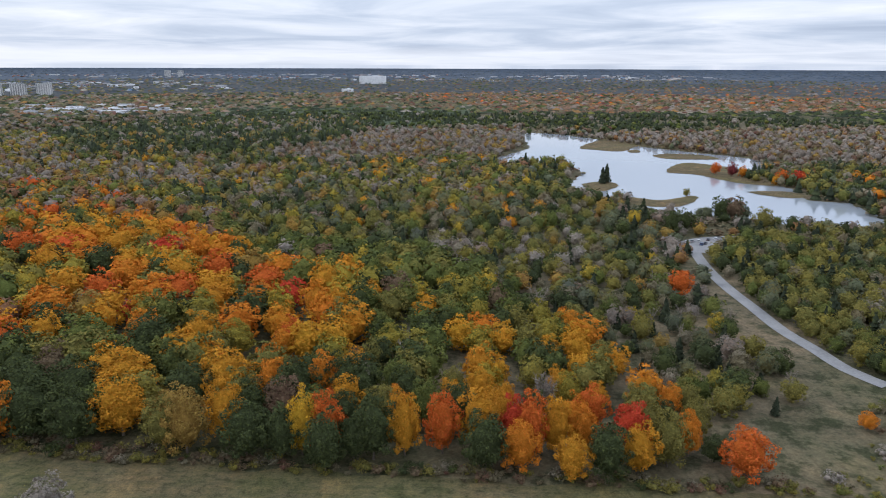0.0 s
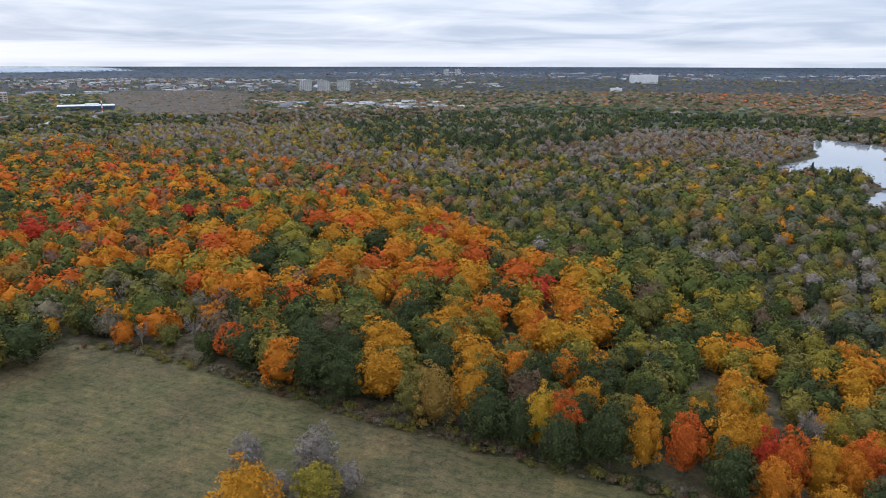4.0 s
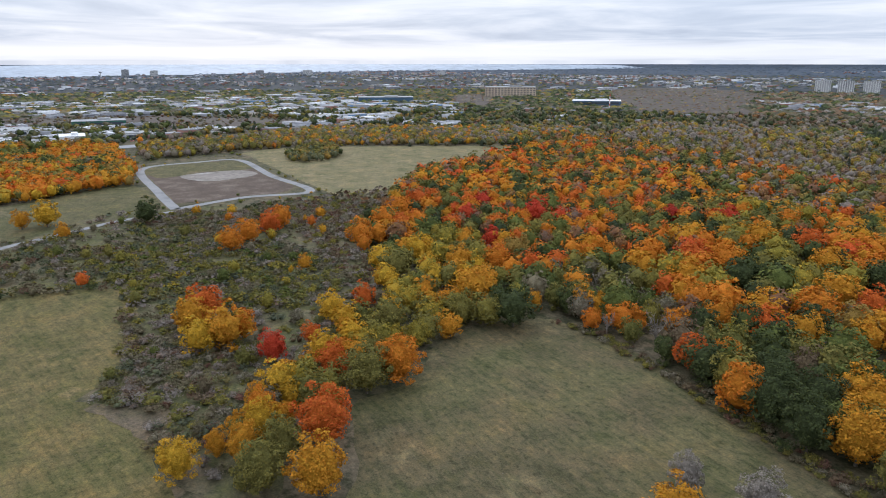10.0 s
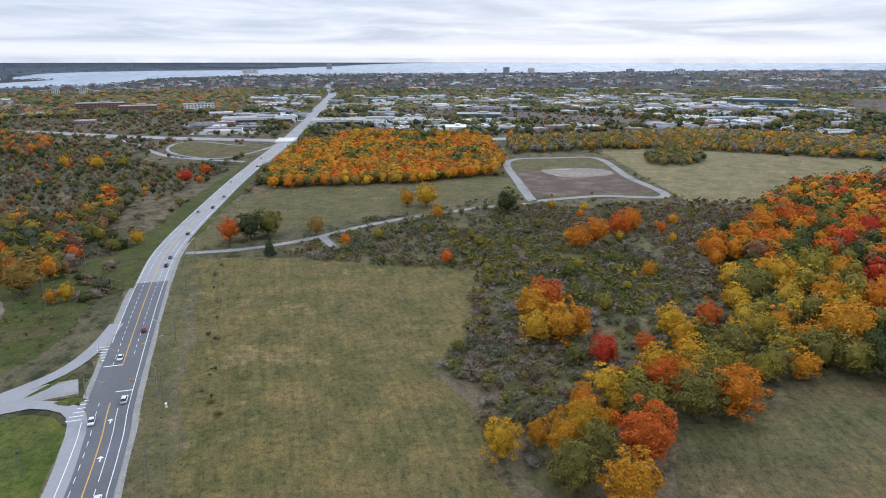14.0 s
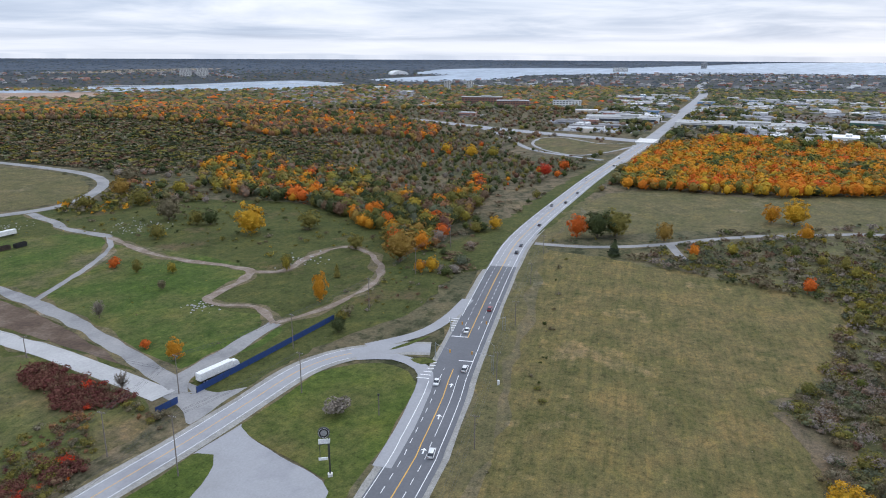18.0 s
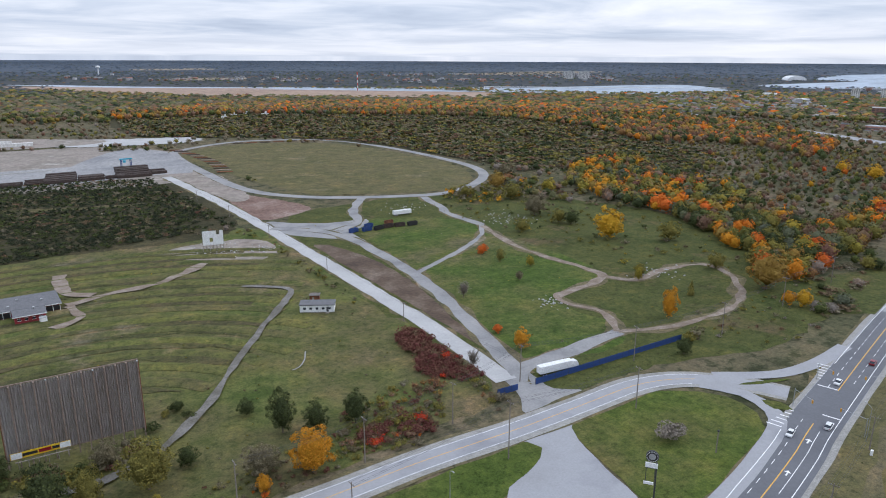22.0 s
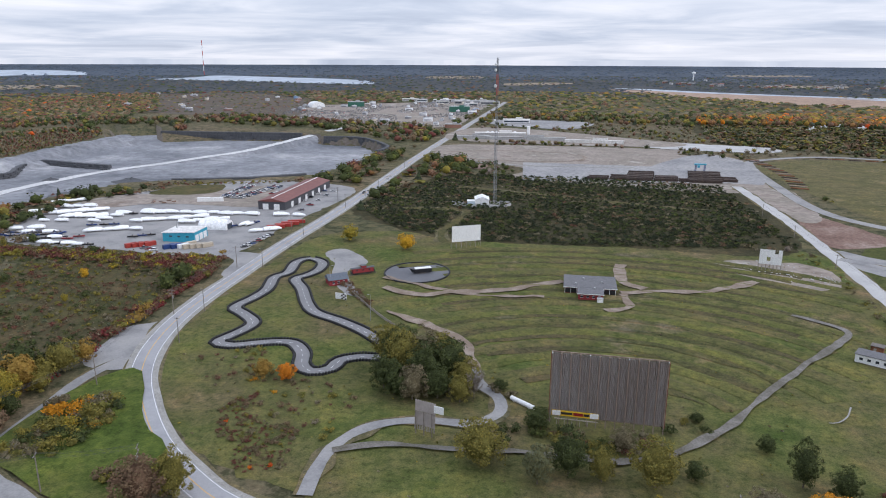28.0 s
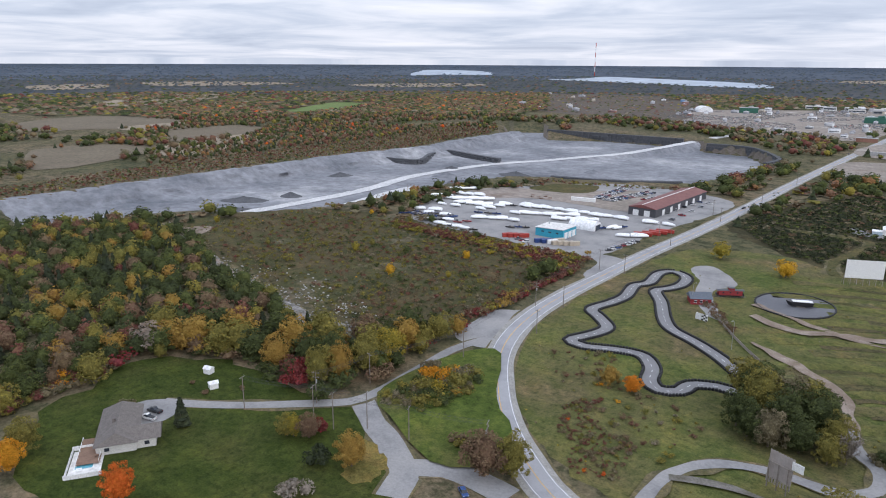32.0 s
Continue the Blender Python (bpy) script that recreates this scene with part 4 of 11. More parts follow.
def bare_crown(seed, twigs, thick=0.010):
    """Leafless limbs that fan upwards, set with fine twigs, one unit high."""
    rng = np.random.default_rng(seed)
    limbs = max(5, twigs // 28)
    a = np.arange(limbs) * 2.4 + rng.uniform(0, 0.8, limbs)
    z0 = rng.uniform(0.10, 0.42, limbs)
    lift = rng.uniform(0.25, 0.56, limbs)
    reach = rng.uniform(0.10, 0.30, limbs)
    p = np.stack([0 * a, 0 * a, z0], 1)
    q = np.stack([np.cos(a) * reach, np.sin(a) * reach, np.minimum(z0 + lift, 0.93)], 1)
    parts = [stem(0.75, 0.016, 4)]
    for k in range(limbs):
        w = np.array([-math.sin(a[k]), math.cos(a[k]), 0]) * thick
        parts.append((np.array([p[k] + w, p[k] - w, q[k]]), np.array([[0, 1, 2]])))
    k = rng.integers(0, limbs, twigs)
    t = rng.uniform(0.25, 1.0, (twigs, 1))
    at = p[k] + (q[k] - p[k]) * t
    out = rng.normal(0, 1, (twigs, 3)) + np.stack([np.cos(a[k]) * 0.7, np.sin(a[k]) * 0.7, 0 * k + 1.1], 1)
    out /= np.linalg.norm(out, axis=1)[:, None]
    end = at + out * rng.uniform(0.06, 0.17, (twigs, 1))
    w = np.cross(out, rng.normal(0, 1, (twigs, 3)))
    w *= thick * 0.55 / (np.linalg.norm(w, axis=1)[:, None] + 1e-9)
    v = np.stack([at + w, at - w, end], 1).reshape(-1, 3)
    parts.append((v, np.arange(3 * twigs).reshape(-1, 3)))
    return join(parts)


def bush_crown(seed, leaves, size, sphere, lobes=3):
    """A low rounded shrub, one unit high and about as wide."""
    rng = np.random.default_rng(seed)
    c = np.concatenate([rng.uniform(-0.40, 0.40, (5, 2)), rng.uniform(0.20, 0.55, (5, 1))], 1)
    r = rng.uniform(0.24, 0.40, 5)
    parts = [(sphere[0] * (1 + rng.uniform(-0.15, 0.15, (len(sphere[0]), 1))) * q + p, sphere[1]) for p, q in zip(c[:lobes], r[:lobes] * 0.62)]
    k = rng.integers(0, 5, leaves)
    d = rng.normal(0, 1, (leaves, 3))
    d /= np.linalg.norm(d, axis=1)[:, None]
    d[:, 2] = np.abs(d[:, 2])
    parts.append(leaf_cards(rng, c[k] + d * r[k][:, None] * rng.uniform(0.8, 1.2, (leaves, 1)), d, size))
    return join(parts)


def far_crown(seed, sphere, leaves):
    """A lumpy crown for trees far off, one unit high."""
    rng = np.random.default_rng(seed)
    v = sphere[0] * (1 + rng.uniform(-0.22, 0.22, (len(sphere[0]), 1))) * [0.46, 0.46, 0.5] + [0, 0, 0.46]
    d = rng.normal(0, 1, (leaves, 3))
    d /= np.linalg.norm(d, axis=1)[:, None]
    d[:, 2] = np.abs(d[:, 2])
    return join([(v, sphere[1]), leaf_cards(rng, d * [0.42, 0.42, 0.44] + [0, 0, 0.46], d, 0.15)])


BROAD = {0: [broad_crown(s, 34, ICO2, 3600, 0.0185, 0.36, 0.03, 1.05, 0.60, 0.5) for s in range(6)],
         1: [broad_crown(20 + s, 24, ICO1, 1100, 0.031, 0.37, 0.03, 1.0, 0.68) for s in range(6)],
         2: [broad_crown(40 + s, 13, ICO1, 270, 0.053, 0.38, 0.03, 1.0, 0.75, 0.36) for s in range(6)],
         3: [broad_crown(60 + s, 6, ICO1, 56, 0.090, 0.40, 0.05, 1.0, 0.72, 0.36) for s in range(6)],
         4: [broad_crown(90 + s, 4, ICO1, 20, 0.125, 0.42, 0.05, 1.0, 0.76, 0.4) for s in range(6)], 5: [far_crown(80 + s, FLAT, 5) for s in range(4)]}
CONE = {0: [conifer_crown(s, 12, 11, 420, 0.045) for s in range(2)], 1: [conifer_crown(30 + s, 9, 8, 110, 0.06) for s in range(4)],
        2: [conifer_crown(50 + s, 6, 6, 24, 0.09, 0.26) for s in range(4)], 3: [conifer_crown(70 + s, 3, 5, 0, 0.1, 0.30) for s in range(3)], 4: [conifer_crown(73 + s, 2, 5, 0, 0.1, 0.34) for s in range(2)], 5: [conifer_crown(75, 1, 5, 0, 0.1, 0.4)]}
BARE = {0: [bare_crown(s, 1500, 0.012) for s in range(3)], 1: [bare_crown(10 + s, 240, 0.014) for s in range(3)], 2: [bare_crown(20 + s, 90, 0.026) for s in range(3)], 3: [bare_crown(90 + s, 34, 0.045) for s in range(3)], 4: [bare_crown(98, 20, 0.06)], 5: [bush_crown(91, 3, 0.4, FLAT)]}
BUSH = {0: [bush_crown(s, 620, 0.062, ICO1) for s in range(3)], 1: [bush_crown(10 + s, 190, 0.072, ICO1, 3) for s in range(5)], 2: [bush_crown(20 + s, 60, 0.13, ICO1, 1) for s in range(5)], 3: [bush_crown(30 + s, 10, 0.27, FLAT, 2) for s in range(4)], 4: [bush_crown(95, 4, 0.4, FLAT, 1)], 5: [bush_crown(95, 3, 0.4, FLAT, 1)]}
FORMS = {"broad": BROAD, "cone": CONE, "bare": BARE, "bush": BUSH}


def plant_stuff(name, label, x, y, height, form, colour, seed, category="woods", spread=None):
    """Many plants joined into one mesh. x, y: true places; form, colour: arrays of names and colour numbers."""
    rng = np.random.default_rng(seed)
    wx, wy, wz, ws = ground_height(x, y)
    d = np.hypot(x, y)
    # past 600 m, most bright autumn picks become olive or dull rust
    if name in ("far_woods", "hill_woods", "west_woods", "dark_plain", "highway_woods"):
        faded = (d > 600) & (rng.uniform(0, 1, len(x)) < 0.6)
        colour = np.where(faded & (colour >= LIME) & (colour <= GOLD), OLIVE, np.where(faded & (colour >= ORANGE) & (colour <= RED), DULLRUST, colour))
    level = np.where(d < 290, 1, np.where(d < 520, 2, np.where(d < 980, 3, np.where(d < 1500, 4, 5))))
    if height.mean() < 1.0:
        level = np.maximum(level, 3)
    vs, fs, ps, k = [], [], [], 0
    for f in sorted(set(form)):
        for lv in (1, 2, 3, 4, 5):
            protos = FORMS[f][lv]
            which = rng.integers(0, len(protos), len(x))
            for pi, (pv, pf) in enumerate(protos):
                m = np.nonzero((form == f) & (level == lv) & (which == pi))[0]
                if not len(m):
                    continue
                a = rng.uniform(0, 6.283, len(m))
                h = (height[m] * ws[m])[:, None]
                if lv == 5:
                    h = h * 0.72
                w = h * (1.0 if lv < 5 else 1.9) * rng.uniform(0.95, 1.35, (len(m), 1))
                if spread is not None:
                    w = w * spread[m][:, None]
                ca, sa = np.cos(a)[:, None], np.sin(a)[:, None]
                px, py, pz = pv[:, 0][None], pv[:, 1][None], pv[:, 2][None]
                v = np.stack([(ca * px - sa * py) * w + wx[m][:, None], (sa * px + ca * py) * w + wy[m][:, None], pz * h + wz[m][:, None] - 0.02 * h], 2)
                fs.append((pf[None] + (np.arange(len(m)) * len(pv))[:, None, None] + k).reshape(-1, 3))
                vs.append(v.reshape(-1, 3))
                stray = np.where(colour[m] == MAROON, 0.95, rng.uniform(0.16, 0.84, len(m)))
                ps.append(np.repeat((colour[m] + stray) / len(LEAF), len(pf)))
                k += len(m) * len(pv)
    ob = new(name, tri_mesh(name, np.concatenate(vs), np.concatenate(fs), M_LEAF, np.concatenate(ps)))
    return tagged(ob, label, category, kind="stuff")


TREE_MESH = {}


def tree_mesh(form, shape, colour, level=0):
    key = (form, shape, colour, level)
    if key not in TREE_MESH:
        v, f = FORMS[form][level][shape]
        TREE_MESH[key] = tri_mesh("crown", v, f, M_LEAF, np.full(len(f), (colour + 0.5) / len(LEAF)))
    return TREE_MESH[key]


TRUNK_MESH = tri_mesh("trunk", *join([stem(0.62, 0.022, 7), *[(lambda a: stem(0.5, 0.010, 4, (0.17 * math.cos(a), 0.17 * math.sin(a)), 0.22))(a) for a in (0.4, 2.3, 4.5)]]), M_BARK)
SPECIES = {DULLGREEN: "oak", DULLGOLD: "maple", DULLRUST: "maple", DULLGREY: "bare", DARKGREEN: "oak", GREEN: "oak", OLIVE: "oak", LIME: "ash", YELLOW: "maple", GOLD: "maple", ORANGE: "maple", RUST: "maple", RED: "maple", MAROON: "maple", BROWN: "oak", TWIG: "bare", PINE: "spruce", DRAB: "oak"}


def plant_tree(x, y, h, colour, form="broad", shape=0, where="among the woods", wide=1.0, group=""):
    """One tree as a thing of its own, trunk and crown."""
    kind = "bare_tree" if form == "bare" else "spruce_tree" if form == "cone" else "shrub" if form == "bush" else SPECIES[colour] + "_tree"
    hue = LEAF_NAME[colour]
    if form == "broad" and colour == TWIG:
        kind, hue = "bare_tree", "grey twiggy half"
    what = {"bare": "leafless grey tree", "cone": "dark evergreen conifer", "bush": hue + " leafy shrub"}.get(form, hue + " leafy autumn tree")
    ob = thing(kind, what + " " + where, "shrub" if form == "bush" else "tree", group, (x, y, 0), (x * 37 + y * 91) % 360)
    s = Matrix.Diagonal((h * wide, h * wide, h, 1))
    if form != "bush":
        piece("trunk", TRUNK_MESH, ob, s)
    level = 0 if math.hypot(x, y) < 250 or form == "bare" else 1
    piece("crown", tree_mesh(form, shape % len(FORMS[form][level]), colour, level), ob, s)
    return ob


def scatter(zone, spacing, seed, clear=None):
    """Jittered places inside an outline."""
    rng = np.random.default_rng(seed)
    p = np.asarray(zone, float)
    lo, hi = p.min(0), p.max(0)
    gx, gy = np.meshgrid(np.arange(lo[0], hi[0], spacing), np.arange(lo[1], hi[1], spacing))
    gx[1::2] += spacing / 2
    x, y = gx.ravel() + rng.uniform(-0.42, 0.42, gx.size) * spacing, gy.ravel() + rng.uniform(-0.42, 0.42, gx.size) * spacing
    m = inside(zone, x, y)
    return x[m], y[m]


def open_land(x, y, margin=1.0):
    """True where no field, yard, water or road lies."""
    ok = np.ones(x.shape, bool)
    for poly in (*HILL_FIELDS, MEADOW, HAY_FIELD, DRY_FIELD, FAR_FIELD, LOT_DIRT, PARK_LOT, POND, YARD_BOAT, YARD_STEEL, OVAL_IN, LAWN_HOUSE, TRIANGLE_LAWN, LAWN_STRIP, DRIVEIN_LAWN, SITE_MEADOW, PIT):
        ok &= ~inside(poly, x, y)
    for line, w in ((PIT + PIT[:1], 15), (HIGHWAY, 18), (OLD_ROAD, 15), (GRAVEL_ROAD, 13), (OVAL + OVAL[:1], 17), (LEFT_LANE, 5), (LOT_RING, 6), (PARK_ROAD, 5), (HOUSE_DRIVE, 5), (HOUSE_DRIVE_B, 6), (RAMP, 8), (FREEWAY, 18)):
        ok &= away(line, x, y) > w * margin
    return ok


def choose(rng, weights, n):
    k = np.array(list(weights))
    w = np.array([weights[i] for i in weights], float)
    return rng.choice(k, n, p=w / w.sum())


DOME_MIX = {ORANGE: 17, GOLD: 31, RUST: 5, LIME: 16, OLIVE: 16, DARKGREEN: 10, GREEN: 6, DULLRUST: 3}
GOLD_MIX = {GOLD: 30, ORANGE: 10, OLIVE: 20, GREEN: 10, DARKGREEN: 10, TWIG: 5, LIME: 10, DULLGOLD: 8}
GREEN_MIX = {GREEN: 36, DARKGREEN: 22, LIME: 13, OLIVE: 18, TWIG: 4, GOLD: 5, BROWN: 2}
RUST_MIX = {RUST: 14, ORANGE: 16, GOLD: 14, GREEN: 14, DARKGREEN: 14, OLIVE: 16, RED: 1, DULLRUST: 10}
BRIGHT_RUST = {RUST: 18, ORANGE: 30, GOLD: 18, OLIVE: 12, DARKGREEN: 8, DULLRUST: 12, RED: 1}
YELLOW_MIX = {LIME: 24, GOLD: 26, OLIVE: 24, YELLOW: 14, ORANGE: 6, GREEN: 8}
THIN_MIX = {OLIVE: 24, DRAB: 16, TWIG: 20, GOLD: 14, GREEN: 14, DARKGREEN: 12, ORANGE: 5}
FLECK_MIX = {OLIVE: 18, GREEN: 10, DULLRUST: 13, RUST: 6, ORANGE: 8, DARKGREEN: 14, GOLD: 5, DULLGOLD: 11, DULLGREY: 8, DULLGREEN: 10}
GREY_MIX = {TWIG: 14, DULLGREY: 24, DULLGOLD: 16, DRAB: 10, OLIVE: 12, LIME: 7, DULLRUST: 5, PINE: 6, DULLGREEN: 9}
BOG_MIX = {DULLGREY: 42, TWIG: 12, BROWN: 14, DRAB: 12, DULLGOLD: 9, DULLRUST: 3, DULLGREEN: 5}
LAKE_MIX = {DARKGREEN: 34, PINE: 20, OLIVE: 18, DULLRUST: 5, ORANGE: 2, DRAB: 10, DULLGREEN: 14}
EDGE_MIX = {ORANGE: 16, GOLD: 24, DARKGREEN: 22, OLIVE: 18, GREEN: 8, RUST: 6}
EDGE_DARK = {DARKGREEN: 44, OLIVE: 22, GOLD: 10, GREEN: 14, BROWN: 8, ORANGE: 3}
OLIVE_MIX = {OLIVE: 27, DRAB: 13, GREEN: 14, TWIG: 5, DULLGREY: 5, DARKGREEN: 20, PINE: 10, LIME: 5, DULLGREEN: 14, DULLGOLD: 3}
NORTH_MIX = {GREEN: 9, OLIVE: 21, DRAB: 12, DULLGREY: 7, DARKGREEN: 16, PINE: 9, LIME: 5, DULLGOLD: 6, GOLD: 2, DULLRUST: 3, DULLGREEN: 16}
SCRUB_MIX = {DRAB: 22, DULLGREY: 30, OLIVE: 26, DULLGREEN: 18, BROWN: 8, LIME: 2}
PINES = {PINE: 44, DARKGREEN: 28, DULLGREEN: 12, DULLGREY: 9, DULLGOLD: 5}
ORANGE_WOOD = {ORANGE: 25, GOLD: 22, DULLGOLD: 13, YELLOW: 11, RUST: 8, OLIVE: 12, LIME: 8}
WEST_MIX = {ORANGE: 5, GOLD: 9, OLIVE: 28, DARKGREEN: 24, LIME: 6, RUST: 2, DULLRUST: 8, DULLGOLD: 8, BROWN: 10, DULLGREEN: 8}
BELT_MIX = {DULLRUST: 26, ORANGE: 6, RUST: 4, DULLGOLD: 14, DARKGREEN: 24, OLIVE: 10, BROWN: 14, DULLGREEN: 6}
PLAIN_MIX = {DARKGREEN: 26, DRAB: 22, OLIVE: 16, BROWN: 20, PINE: 8, DULLGREEN: 12, DULLGOLD: 3}
HILL_NEAR = {BROWN: 24, DARKGREEN: 32, PINE: 12, DRAB: 14, OLIVE: 8, DULLRUST: 8, RUST: 3, MAROON: 9}
DARK_SCRUB = {PINE: 52, DARKGREEN: 34, DRAB: 8, BROWN: 5}
RED_SCRUB = {OLIVE: 30, DRAB: 22, BROWN: 22, DARKGREEN: 14, DULLGREEN: 10, MAROON: 6}
HILL_MIX = {DARKGREEN: 38, BROWN: 22, DRAB: 16, PINE: 6, OLIVE: 10, DULLRUST: 3, MAROON: 8}
TOWN_MIX = {DARKGREEN: 40, DULLGREEN: 20, OLIVE: 14, DRAB: 12, DULLGOLD: 6, DULLRUST: 3, PINE: 14}

BRUSH_PATHS = [[(125, -613), (72, -598), (33, -592), (-6, -575), (-50, -562), (-85, -556)],
    [(149, -506), (126, -512), (95, -510), (96, -478), (99, -440), (91, -414)]]
TWIG_SCRUB = [(-308, 15), (-255, 31), (-242, 57), (-218, 68), (-198, 58), (-183, 45), (-165, 29), (-170, 23), (-201, 25), (-227, 0), (-247, -1), (-254, 14)]
GREEN_SCRUB = [(-405, 6), (-436, 56), (-388, 117), (-326, 123), (-279, 92), (-259, 64), (-317, 45), (-323, 24)]
DARK_SCRUB_W = [(-400, -70), (-463, -45), (-475, 4), (-482, 70), (-517, 160), (-446, 143), (-399, 78), (-349, 38), (-325, 19), (-354, -18), (-355, -58)]
BROWN_SCRUB = [(-518, 156), (-518, 248), (-379, 153), (-311, 138), (-290, 115), (-373, 123)]
# single trees that stand out: x, y, height, breadth, colour
EDGE_TREES = [(-37, 164, 19.5, 0.72, YELLOW), (-30, 164, 19.5, 0.72, RUST), (-10, 164, 19.5, 0.72, GOLD), (0, 165, 19.5, 0.72, RUST), (10, 167, 19.5, 0.87, GOLD), (11, 157, 17.9, 0.95, DARKGREEN),
    (19, 166, 16.9, 0.72, RED), (23, 164, 19.3, 0.72, RUST), (30, 165, 17.7, 0.8, GOLD), (37, 165, 15.9, 0.72, ORANGE), (41, 153, 17.1, 0.9, DARKGREEN), (49, 163, 18.1, 0.81, RED),
    (58, 159, 16.6, 0.9, OLIVE), (65, 164, 13.9, 0.76, ORANGE), (76, 154, 14.9, 1.19, RUST), (71, 161, 8.3, 1.27, DARKGREEN), (-18, 162, 19.5, 0.9, DARKGREEN), (-23, 161, 14.7, 0.9, DARKGREEN)]
EDGE_TREES_B = [(-113, 172, 19.5, 1.2, DARKGREEN), (-99, 168, 19.5, 1, DARKGREEN), (-68, 165, 19.5, 0.9, DULLGOLD), (-51, 162, 18.5, 1.05, DARKGREEN), (-42, 162, 17.1, 0.9, DARKGREEN), (-89, 174, 19.5, 1.17, GOLD),
    (-59, 171, 19.5, 0.83, GOLD), (-74, 166, 16.6, 1.04, OLIVE), (107, 297, 13.4, 1.17, RUST), (121, 178, 6.1, 1.2, ORANGE)]
DOME_TREES = [(-243, 254, 18, 1.4, ORANGE), (-281, 362, 18, 1.33, RED), (-240, 339, 18, 1.4, GOLD), (-257, 386, 18, 1.4, ORANGE), (-219, 351, 18, 1.4, RUST), (-230, 274, 18, 1.4, RUST),
    (-219, 283, 18, 1.4, ORANGE), (-209, 246, 18, 1.4, GOLD), (-209, 310, 18, 1.4, LIME), (-190, 321, 18, 1.4, GOLD), (-171, 354, 18, 1.4, GOLD), (-160, 371, 18, 1.4, GOLD),
    (-141, 340, 17.8, 1.22, RED), (-127, 346, 17.8, 1.22, ORANGE), (-199, 268, 18, 1.4, DARKGREEN), (-164, 319, 18, 1.29, DARKGREEN), (-162, 284, 18, 1.4, GOLD), (-142, 299, 18, 1.4, ORANGE),
    (-120, 304, 18, 1.29, GOLD)]
DOME_TREES_B = [(-104, 309, 18, 1.29, RUST), (-89, 313, 18, 1.4, DULLGOLD), (-73, 307, 18, 1.25, ORANGE), (-152, 255, 18, 1.38, ORANGE), (-163, 235, 18, 1.4, GOLD), (-185, 225, 18, 1.36, ORANGE),
    (-143, 276, 18, 1.24, RUST), (-118, 273, 18, 1.4, ORANGE), (-138, 255, 17.2, 1.21, DULLGOLD), (-96, 278, 18, 1.37, GOLD), (-77, 289, 18, 1.39, RUST), (-64, 277, 14.9, 1.17, RED),
    (-75, 253, 18, 1.4, DARKGREEN), (-102, 226, 18, 1.4, DARKGREEN), (-125, 226, 18, 1.4, GREEN), (-142, 230, 16.3, 1.19, GOLD), (-126, 262, 9.8, 1.01, RED), (-52, 291, 17.5, 1.21, GOLD),
    (-42, 263, 16.1, 1.19, GOLD)]
DOME_TREES_C = [(-85, 228, 17.2, 1.21, GOLD), (-72, 228, 14.8, 1.17, LIME), (-20, 283, 15.6, 1.18, BROWN), (-150, 182, 15.1, 1.17, RUST), (-143, 189, 14.7, 1.16, ORANGE), (-125, 187, 18, 1.4, DARKGREEN),
    (-108, 187, 18, 1.35, DARKGREEN), (-95, 194, 18, 1.4, GOLD), (-117, 221, 11, 1.06, ORANGE), (-66, 195, 18, 1.4, GOLD), (-75, 188, 16.8, 1.2, DARKGREEN), (-75, 175, 15.3, 1.17, DULLGOLD),
    (-55, 235, 12.8, 1.12, RUST)]
CORNER_TREES = [(-246, 154, 18, 1.4, GOLD), (-215, 153, 18, 1.4, DARKGREEN), (-225, 171, 10.6, 1.05, GOLD), (-205, 189, 12.3, 1.11, GOLD), (-186, 192, 10.6, 1.05, ORANGE), (-198, 193, 18, 1.34, GREEN),
    (-279, 189, 15.9, 1.19, ORANGE), (-323, 183, 18, 1.26, LIME), (-293, 139, 18, 1.28, OLIVE), (-315, 162, 17.2, 1.21, YELLOW), (-286, 171, 16.4, 1.19, GOLD), (-320, 213, 13.8, 1.14, RED),
    (-355, 270, 18, 1.4, RED), (-287, 206, 17.2, 1.21, DULLGOLD), (-156, 258, 17.8, 1.22, ORANGE), (-111, 276, 18, 1.38, RUST)]
STRIP_TREES = [(-146, 47, 17.7, 1.21, GOLD), (-169, 57, 18, 1.28, RUST), (-193, 55, 9.9, 1.02, YELLOW), (-205, 73, 14.2, 1.15, RUST), (-191, 79, 18, 1.3, OLIVE), (-193, 91, 18, 1.3, ORANGE),
    (-214, 109, 12.8, 1.12, LIME), (-264, 110, 12.5, 1.11, RUST), (-255, 92, 14.4, 1.16, YELLOW), (-229, 60, 13, 1.13, RED), (-238, 77, 9.8, 1.01, RUST), (-283, 48, 17, 1.2, RUST),
    (-272, 40, 16.5, 1.2, GOLD), (-250, 48, 18, 1.4, GOLD), (-249, 39, 15.4, 1.18, YELLOW), (-165, 43, 15, 1.17, OLIVE), (-155, 35, 15.8, 1.18, OLIVE), (-170, 18, 13.4, 1.13, YELLOW),
    (-230, 106, 17.7, 1.21, OLIVE), (-256, 56, 13.6, 1.14, ORANGE)]
